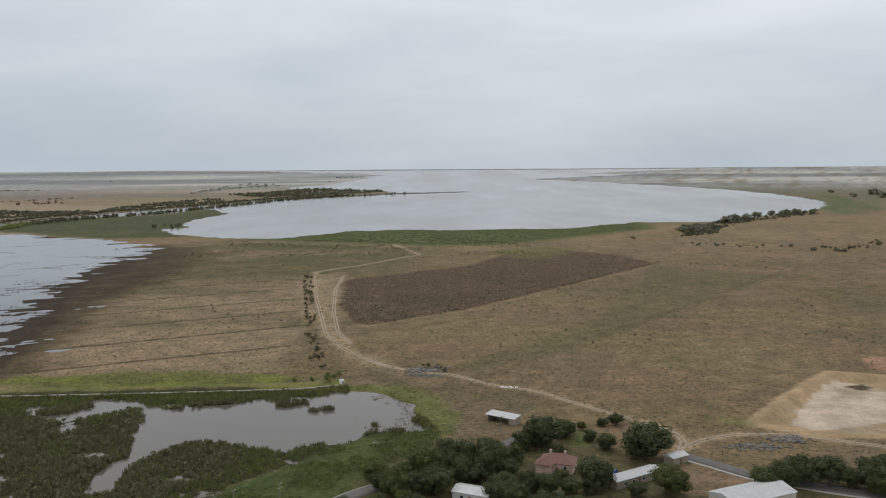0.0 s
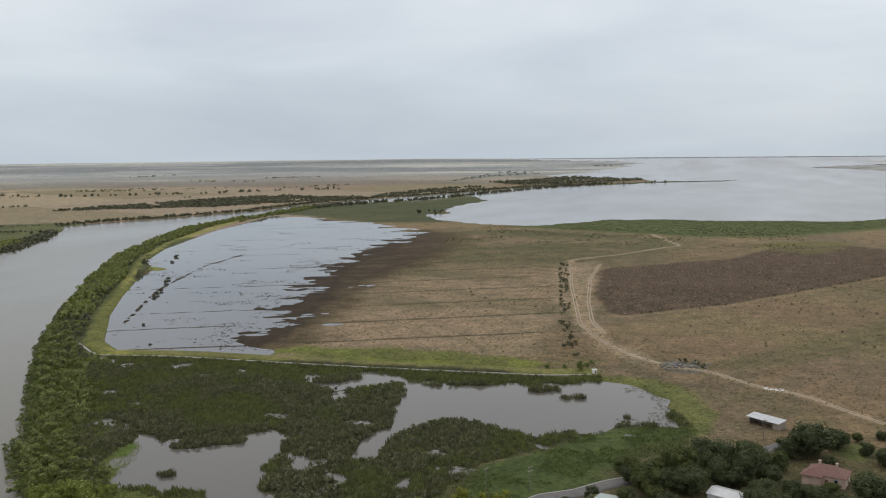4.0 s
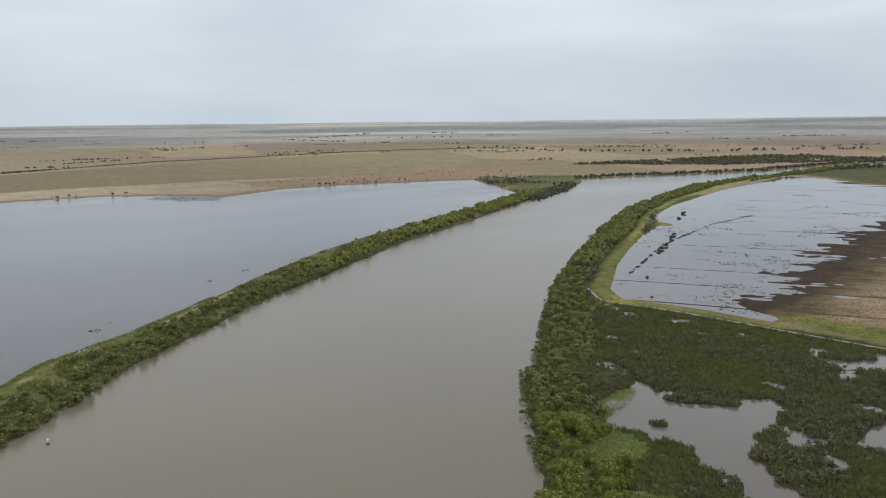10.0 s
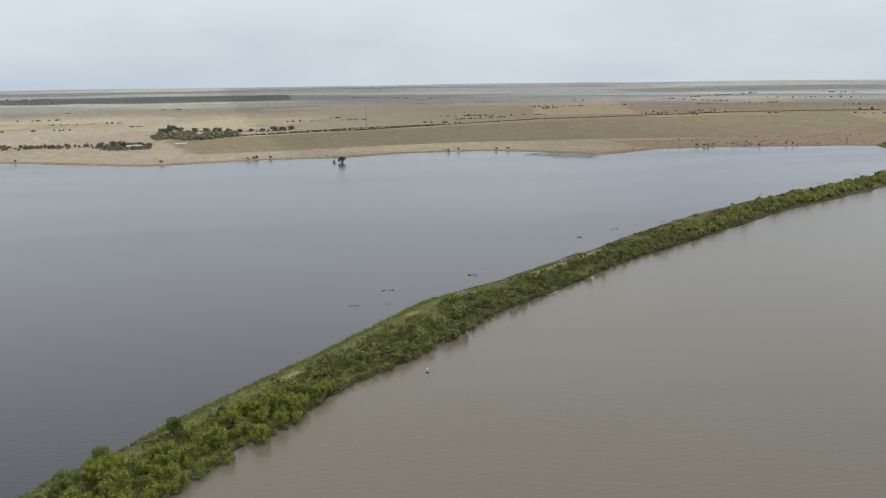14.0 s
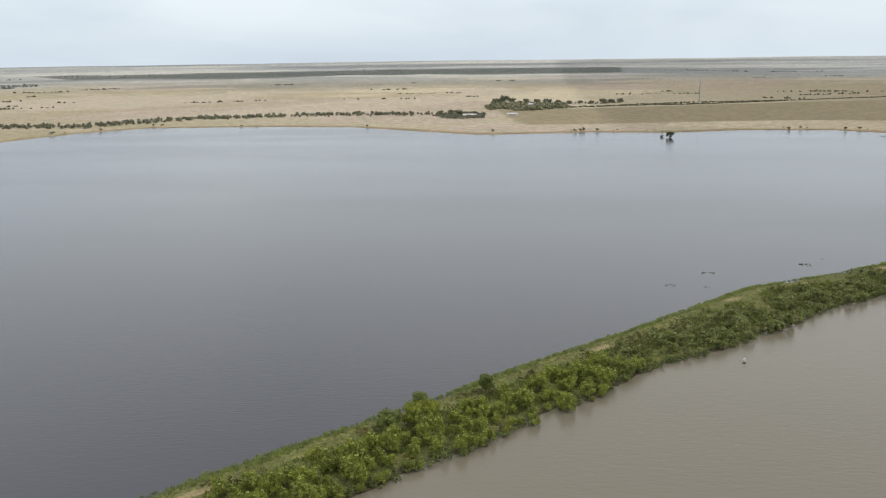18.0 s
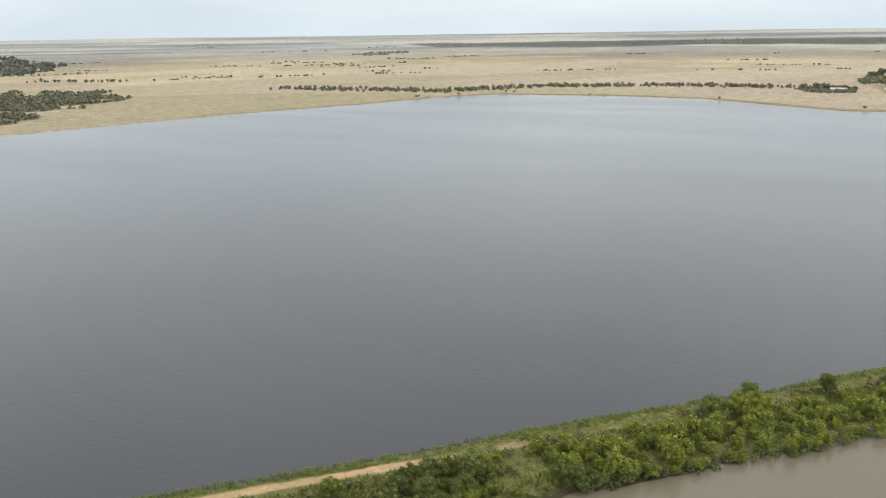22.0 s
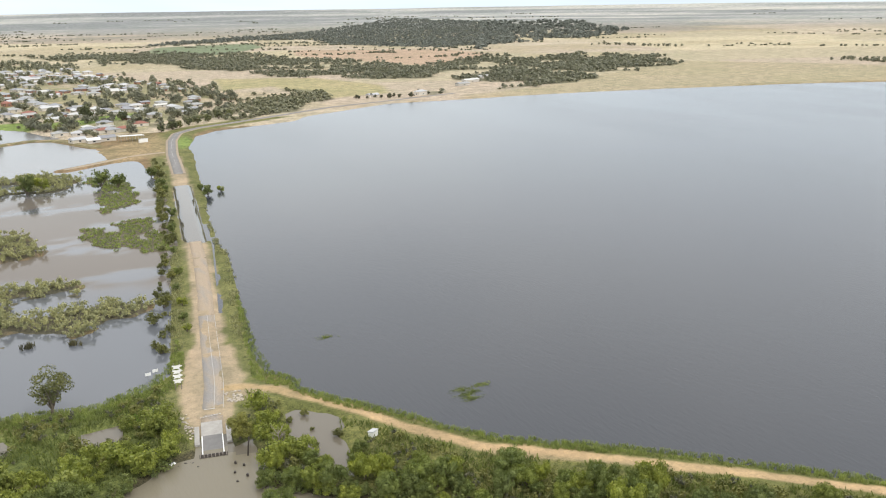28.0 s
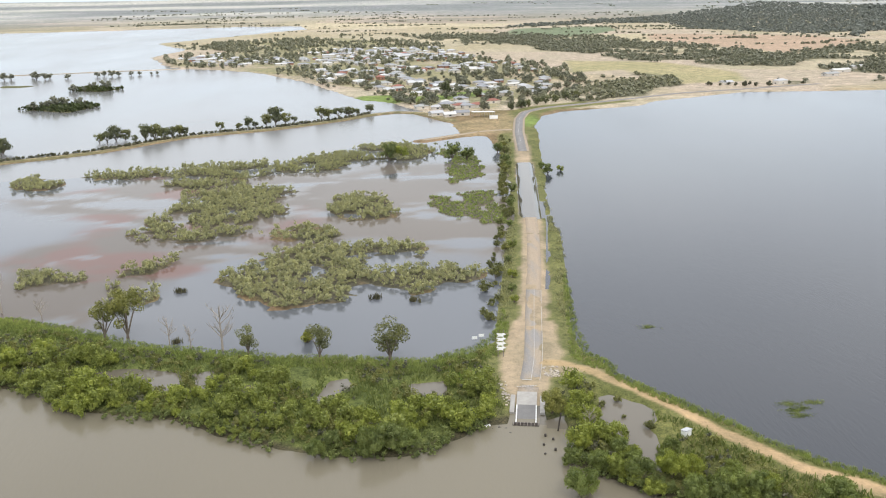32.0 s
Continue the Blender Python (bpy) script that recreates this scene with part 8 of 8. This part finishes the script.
# trees of the landing and the marsh edge
trees_at(ROAD_TREES, gums(460, 500, 0.5, "bushy gum tree at the flooded roadside", "road trees", 3, 0.3, 6.0, M_WILLOW))
trees_at([(x, y, 1.3 * w) for x, y, w in MARSH_TREES[:3] + MARSH_TREES[4:6]], gums(470, 2200, 0.22, "open-crowned gum at the marsh edge", "marsh gums", 3, 0.9, 9.0, M_OLIVE, 3.6, 16, core=0))
trees_at([(-46.5, -217, 8.8)], gums(480, 3600, 0.24, "dense round gum standing in the water by the ramp", "ramp gum", 1, 0.2, 6.8, M_WATTLE_DRY, 4.0, 24, core=2))
put_trees([tree_model("pool_bush", 484 + k, 1.6, 0.0, 2.2, 420, 0.2, M_OLIVE, "small drowned bush standing in the brown pool", "bush", "pool bushes", 0.08, 8, 0.3, core=1) for k in range(2)],
          np.array(((-67, -223), (-64, -204), (-66, -213), (-71, -206), (-62, -221)), dtype=float), np.array((1.1, 0.8, 0.6, 1.3, 0.9)))
trees_at(MARSH_TREES[3:4], gums(482, 600, 0.4, "yellow-green bush standing in the flooded marsh", "marsh bushes", 1, 0.4, 4.0, M_WATTLE))


def dead_tree(x, y, width):
    s = width / 3.4
    root = empty("dead_tree", pose(x, y, -0.3), "bare grey dead tree standing in flood water", "tree", "dead trees")
    g = random.Random(int(x * 7 + y))
    bm = bmesh.new()
    tube(bm, [(0, 0, -0.5), (0.1, 0, 3 * s), (0.2, 0.2, 8 * s)], [0.22 * s, 0.16 * s, 0.04], 6)
    part("trunk", bm, M_DEAD, root)
    for k in range(12):
        a, z0 = g.uniform(0, 6.28), g.uniform(2, 6.5) * s
        e = g.uniform(1.2, 2.6) * s
        bm = bmesh.new()
        tube(bm, [(0.1, 0.05, z0), (e * 0.5 * math.cos(a), e * 0.5 * math.sin(a), z0 + 1.0 * s), (e * math.cos(a), e * math.sin(a), z0 + g.uniform(1.6, 3.0) * s)], [0.09 * s, 0.06 * s, 0.02], 5)
        for j in range(9):
            f = g.uniform(0.35, 1.0)
            p = Vector((e * f * math.cos(a), e * f * math.sin(a), z0 + f * 2.0 * s))
            tube(bm, [p, p + Vector((g.uniform(-0.6, 0.6), g.uniform(-0.6, 0.6), g.uniform(0.3, 1.1))) * s], [0.03 * s, 0.012], 3)
        part("branch", bm, M_DEAD, root)


for x, y, w in DEAD_TREES:
    dead_tree(x, y, w)
dead_tree(-54.5, -206.0, 3.2)

# bushes in a line along the road's marsh side
line = [(-36, -290), (-48, -340), (-58, -400), (-70, -460), (-80, -530), (-92, -610), (-101, -680)]
c = resample(line, 8.0)
c = c + rng.normal(0, 1.6, c.shape)
put_trees([tree_model("roadside_bush", 640 + k, 3.4, 0.3, 4.6, 420, 0.42, M_OLIVE, "rounded green bush at the flooded roadside", "bush", "roadside bushes", 0.16, 12, 0.4, core=1) for k in range(3)], c, rng.choice((0.4, 0.6, 0.8, 1.05), len(c)))
xy = spots(-100, -690, -40, -290, 1.6, lambda x, y: (land(x, y)[1]["road"] > 9) & (land(x, y)[1]["road"] < 17) & (land(x, y)[0] > -0.05) & (fbm(x, y, 10.0, 2, 107) > -0.3))
stuff("roadside_grass", TUFT, xy, rng.uniform(0.7, 1.3, len(xy)), M_PALE_REED, "long yellow-green grass along the flooded road", "grass")

# flooded bushes, islets of reeds, floating weed
trees_at(FLOOD_BUSHES, [tree_model("lignum_bush", 490 + k, 4.0, 0.3, 3.2, 160, 0.9, M_SALTBUSH, "dark rounded bush standing in the flooded paddock", "bush", "flooded bushes", 0.15, 8, 0.2) for k in range(2)])
trees_at(LEVEE_BUSHES, [tree_model("levee_bush", 494 + k, 4.0, 0.3, 5.0, 330, 0.6, M_WILLOW, "rounded green bush beside the levee", "bush", "levee bushes", 0.15, 8, 0.2) for k in range(2)])
for k, (rows, mat, gap, label) in enumerate(((ISLET_REEDS, M_REED, 1.0, "dark reed islet in the still pond"), (MARSH_BALLS, M_SALTBUSH, 0.9, "dark round clump in the marsh water"))):
    for x, y, w in rows:
        n = max(8, int((w / 1.3) ** 2))
        a, rr = rng.uniform(0, 6.283, n), np.sqrt(rng.uniform(0, 1, n)) * w / 2
        pts = np.stack((x + rr * np.cos(a), y + 0.8 * rr * np.sin(a)), -1)
        q = place_many(REEDS, pts, np.full(n, -0.2), rng.uniform(0.7, 1.1, n))
        tagged(new("reed_islet", quad_mesh("reed_islet", q, mat)), label, "reeds", "reed islets")
WEED = [(WX, WY, 3.6) for WX, WY in WEED_AT]
drift_weed = []
for x, y, w in WEED:
    n = int(w * 22)
    pts = np.stack((x + rng.normal(0, w * 0.45, n), y + rng.normal(0, w * 0.2, n) - 0.0), -1)
    q = place_many(TUFT, pts, np.full(n, -0.1), rng.uniform(0.4, 0.8, n), np.full(n, 0.5))
    drift_weed.append(q)
tagged(new("floating_weed", quad_mesh("floating_weed", np.concatenate(drift_weed), M_GREEN_REED)), "bright green floating weed drifts on the lagoon", "weed", kind="stuff")

# ---- village ----
M_PINK = surface("pink_render", (0.58, 0.43, 0.36), 0.85, 0.14, 1.5, 0.2)
M_TILE = surface("dull_red_tiles", (0.185, 0.098, 0.080), 0.85, 0.25, 0.5, 0.5)
M_SHED = surface("weathered_shed_wall", (0.30, 0.26, 0.21), 0.8, 0.2, 1.2, 0.2)
M_ZINC = surface("pale_zinc_roof", (0.50, 0.51, 0.51), 0.45, 0.12, 2.0, 0.1)
M_GREENROOF = surface("pale_green_roof", (0.36, 0.42, 0.39), 0.5, 0.1, 2.0, 0.1)


def ground_z(x, y):
    return float(height_at(np.array([[float(x), float(y)]]))[0])


def corrugate(root, w, d, h, rise, style, material, over=0.4, gap=0.75):
    """Raised sheet seams down the slopes of a roof."""
    n = int((w + 2 * over) / gap)
    me = None
    slope = math.hypot(d / 2 + over, rise)
    for s in ((-1, 1) if style != "lean" else (0,)):
        for k in range(n + 1):
            x = -w / 2 - over + k * (w + 2 * over) / n
            bm = bmesh.new()
            if style == "lean":
                tube(bm, [(x, -d / 2 - over, h + 0.17), (x, d / 2 + over, h + 0.17 + rise)], [0.05, 0.05], 4)
            else:
                tube(bm, [(x, s * (d / 2 + over), h + 0.16), (x, 0, h + 0.16 + rise)], [0.05, 0.05], 4)
            part("roof_seam", bm, material, root)


pink = building("house", pose(42.5, 315.5, ground_z(42, 315), 0, 0, -18), 12.5, 9.0, 3.5, 2.6, "hip", M_PINK, M_TILE,
                [(0, -3.2, 1.1, 0.9, 1.8), (0, 3.4, 1.1, 0.9, 1.8), (3, -1.5, 1.1, 0.9, 1.8), (1, 0, 1.2, 0.9, 1.7)], "old pink rendered house with a dull red tiled roof", "house", door=(0, 0.4, 1.1, 2.2))
wing = bmesh.new()
box(wing, -7.2, -6.6, -0.6, -1.2, -4.52, 3.4)
part("wing_wall", wing, M_PINK, pink)
bm = roof_mesh(6.2, 5.4, 3.4, 1.9, "hip", 0.4)
bm.transform(pose(-4.2, -4.4, 0.03))
part("wing_roof", bm, M_TILE, pink)
for x, y in ((2.5, 1.0), (-3.0, 1.2)):
    bm = bmesh.new()
    box(bm, x - 0.4, y - 0.35, 4.6, x + 0.4, y + 0.35, 6.9, 0.04)
    box(bm, x - 0.5, y - 0.45, 6.5, x + 0.5, y + 0.45, 6.75)
    part("chimney", bm, M_PINK, pink)
long_shed = empty("open_shed", pose(26.0, 376.0, ground_z(26, 376), 0, 0, -36), "long open-fronted farm shed with a pale metal roof", "shed")
for k in range(6):
    bm = bmesh.new()
    tube(bm, [(-6.2 + k * 2.0, -2.4, -0.4), (-6.2 + k * 2.0, -2.4, 2.6)], [0.1, 0.1], 6)
    part("post", bm, M_POST, long_shed)
for name, b in (("back_wall", (-6.5, 2.2, -0.4, 4.5, 2.4, 3.3)), ("end_wall", (-6.6, -2.3, -0.4, -6.42, 2.18, 2.7)), ("closed_bay", (4.6, -2.6, -0.4, 7.6, 2.4, 2.9))):
    bm = bmesh.new()
    box(bm, *b)
    part(name, bm, M_SHED, long_shed)
bm = roof_mesh(14.6, 5.4, 2.75, 0.7, "lean", 0.3)
part("roof", bm, M_ZINC, long_shed)
corrugate(long_shed, 14.6, 5.4, 2.75, 0.7, "lean", M_ZINC, 0.3, 1.2)
for x, y, rz, w, d, h, rise, style, wall_mat, roof_mat, wins, label, category in (
        (68.0, 302.5, 33, 22, 6.0, 2.8, 0.9, "gable", M_SHED, M_ZINC, [(0, -7, 1.2, 1.0, 1.0), (0, -3, 1.2, 1.0, 1.0), (0, 2, 1.2, 1.0, 1.0)], "long low shed with a pale metal roof and lean-tos", "shed"),
        (88.5, 322.0, 33, 8, 5.0, 2.8, 0.8, "gable", M_SHED, M_ZINC, [], "small metal-roofed shed at the street corner", "shed"),
        (103.0, 280.5, 25, 26, 13.0, 4.2, 1.6, "gable", M_WALL, M_ZINC, [], "large pale metal shed beside the street", "shed"),
        (10.0, 287.0, -25, 13, 8.0, 3.0, 1.1, "gable", M_ROOF_PALE, M_ZINC, [(0, -3, 1.2, 1.0, 1.1), (0, 2.5, 1.4, 1.0, 1.1)], "white metal shed under the dark trees", "shed"),
        (-24.5, 270.0, -12, 15, 10.0, 3.0, 0.7, "gable", M_WALL, M_GREENROOF, [(0, -4, 1.4, 1.0, 1.2)], "low house with a pale green metal roof", "house"),
        (-1.0, 304.0, -25, 4, 3.5, 2.2, 0.5, "lean", M_SHED, M_SHED, [], "small weathered garden shed", "shed")):
    b = building(category, pose(x, y, ground_z(x, y), 0, 0, rz), w, d, h, rise, style, wall_mat, roof_mat, wins, label, category, over=0.35)
    if w > 10:
        corrugate(b, w, d, h, rise, style, roof_mat, 0.35, 1.0)


def car(x, y, rz, paint, label):
    root = empty("car", pose(x, y, ground_z(x, y) + 0.02, 0, 0, rz), label, "car", "parked cars")
    bm = bmesh.new()
    prof = [(-2.2, 0.35), (-2.25, 0.75), (-1.9, 0.95), (-1.2, 1.0), (-0.7, 1.42), (0.9, 1.45), (1.7, 1.0), (2.2, 0.92), (2.25, 0.4)]
    a = [bm.verts.new((px, -0.85 + (0.12 if pz > 1.1 else 0), pz)) for px, pz in prof]
    b = [bm.verts.new((px, 0.85 - (0.12 if pz > 1.1 else 0), pz)) for px, pz in prof]
    bm.faces.new(a), bm.faces.new(b[::-1])
    for i in range(len(prof)):
        j = (i + 1) % len(prof)
        bm.faces.new((a[j], a[i], b[i], b[j]))
    bmesh.ops.recalc_face_normals(bm, faces=bm.faces)
    part("body", bm, paint, root)
    for name, pts in (("windscreen", ((-1.18, 1.03), (-0.73, 1.40))), ("rear_window", ((1.66, 1.04), (0.95, 1.42)))):
        bm = bmesh.new()
        (x0, z0), (x1, z1) = pts
        out = -0.03 if x0 < 0 else 0.03
        bm.faces.new([bm.verts.new(v) for v in ((x0 + out, -0.72, z0), (x0 + out, 0.72, z0), (x1 + out, 0.62, z1), (x1 + out, -0.62, z1))])
        part(name, bm, M_GLASS, root)
    for wx in (-1.4, 1.4):
        for wy in (-0.85, 0.85):
            bm = bmesh.new()
            tube(bm, [(wx, wy - 0.1, 0.33), (wx, wy + 0.1, 0.33)], [0.33, 0.33], 12)
            wheel = part("wheel", bm, M_TIMBER, root)


car(62.4, 310.4, 60, surface("blue_car_paint", (0.04, 0.09, 0.24), 0.25, 0.05, 1.0, 0.0), "blue car parked beside the long shed")
car(79.5, 293.0, 20, surface("white_car_paint", (0.75, 0.75, 0.74), 0.25, 0.05, 1.0, 0.0), "white car parked under a gum tree")


def power_pole(x, y, rz, arms, h=9.0):
    root = empty("power_pole", pose(x, y, ground_z(x, y), 0, 0, rz), "grey power pole with cross-arms", "pole", "power poles")
    bm = bmesh.new()
    tube(bm, [(0, 0, -0.6), (0, 0, h)], [0.17, 0.12], 8)
    part("shaft", bm, M_POST, root)
    for k in range(arms):
        bm = bmesh.new()
        box(bm, -1.1, -0.22, h - 0.5 - k * 1.4, 1.1, -0.10, h - 0.32 - k * 1.4, 0.02)
        arm = part("cross_arm", bm, M_POST, root)
        for sx in (-0.95, -0.35, 0.35, 0.95):
            bm = bmesh.new()
            tube(bm, [(sx, -0.16, h - 0.32 - k * 1.4), (sx, -0.16, h - 0.08 - k * 1.4)], [0.06, 0.04], 6)
            part("insulator", bm, M_FRAME, arm)


for x, y, rz, arms in ((23.7, 353.5, 30, 1), (33.4, 343.1, 30, 1), (-69.1, 273.3, 60, 1), (-55.1, 279.1, 60, 2)):
    power_pole(x, y, rz, arms)
stones("rubble_heap", np.stack((rng.normal(126, 6, 240), rng.normal(339, 2.5, 240)), -1), 0.5, M_RUBBLE, "low heap of pale broken rubble")
stones("dark_rubble_heap", np.stack((rng.normal(142, 3.5, 200), rng.normal(348.5, 2.2, 200)), -1), 0.65, M_RUBBLE, "heap of dark broken rubble beside the track")
stones("track_rubble", np.stack((rng.normal(-10, 6, 110), rng.normal(472, 2.5, 110)), -1), 0.9, M_RUBBLE, "grey rubble dumped beside the track")
stones("white_rubble", np.stack((rng.uniform(28, 39, 60), np.linspace(437.5, 433.5, 60) + rng.normal(0, 0.3, 60)), -1), 0.3, M_WHITE, "low line of white stones beside the track")
building("pump_hut", pose(-53.6, 442.7, ground_z(-53.6, 442.7), 0, 0, 20), 2.2, 1.8, 1.7, 0.3, "lean", M_WHITE, M_ROOF_PALE, [], "small white pump hut at the levee", "hut", door=(0, 0.4, 0.7, 1.5), over=0.12)
trees_at([(x, y, w * 1.12) for x, y, w in GUMS_VILLAGE], gums(600, 5200, 0.24, "dense dark green gum in the village", "village gums", 4, 0.0, 6.3, None, 4.3, 34, core=2), 0.86)
trees_at([(x, y, w * 0.8) for x, y, w in GUMS_FRONT], gums(620, 4200, 0.24, "dark gum beside the village bend", "bend gums", 3, 0.0, 6.3, None, 4.0, 22, core=2))
trees_at(YELLOW_BUSHES, gums(630, 2000, 0.22, "yellow-green wattle at the village edge", "wattles", 3, 0.3, 6.0, M_WATTLE, core=2))


# two date palms beside the green-roofed house, a caravan at the town's edge
def palm(x, y, h):
    root = empty("date_palm", pose(x, y, ground_z(x, y)), "short date palm with arching grey-green fronds", "palm", "date palms")
    bm = bmesh.new()
    tube(bm, [(0, 0, -0.4), (0.1, 0, h * 0.5), (0.1, 0.1, h)], [0.45, 0.38, 0.42], 9)
    part("trunk", bm, M_BARK, root)
    g = random.Random(int(x))
    for k in range(22):
        a, lift, reach = k * 2.4, g.uniform(0.1, 1.6), g.uniform(2.4, 3.2)
        bm = bmesh.new()
        rows = []
        for i in range(6):
            s = i / 5
            rr, zz = reach * s, h + lift * 2.2 * s - (1.4 + lift * 0.9) * 1.6 * s * s
            wide = 0.42 * math.sin(math.pi * min(0.97, s * 0.85 + 0.12))
            side = Vector((-math.sin(a), math.cos(a), 0)) * wide
            mid_point = Vector((rr * math.cos(a), rr * math.sin(a), zz))
            rows.append([bm.verts.new(mid_point + side - Vector((0, 0, wide * 0.6))), bm.verts.new(mid_point), bm.verts.new(mid_point - side - Vector((0, 0, wide * 0.6)))])
        for r0, r1 in zip(rows, rows[1:]):
            for j in range(2):
                bm.faces.new((r0[j], r0[j + 1], r1[j + 1], r1[j]))
        part("frond", bm, M_OLIVE, root)


palm(-33.0, 273.3, 3.2)
palm(-23.4, 280.1, 3.6)
van = building("caravan", pose(-109, -794, ground_z(-109, -794) + 0.35, 0, 0, 5), 7.5, 2.6, 2.5, 0.25, "gable", M_WHITE, M_ROOF_PALE, [(0, -2.0, 1.4, 1.1, 0.8), (0, 1.8, 1.4, 1.1, 0.8)], "white caravan parked at the edge of town", "caravan", door=(0, 0.2, 0.7, 1.9), over=0.05)
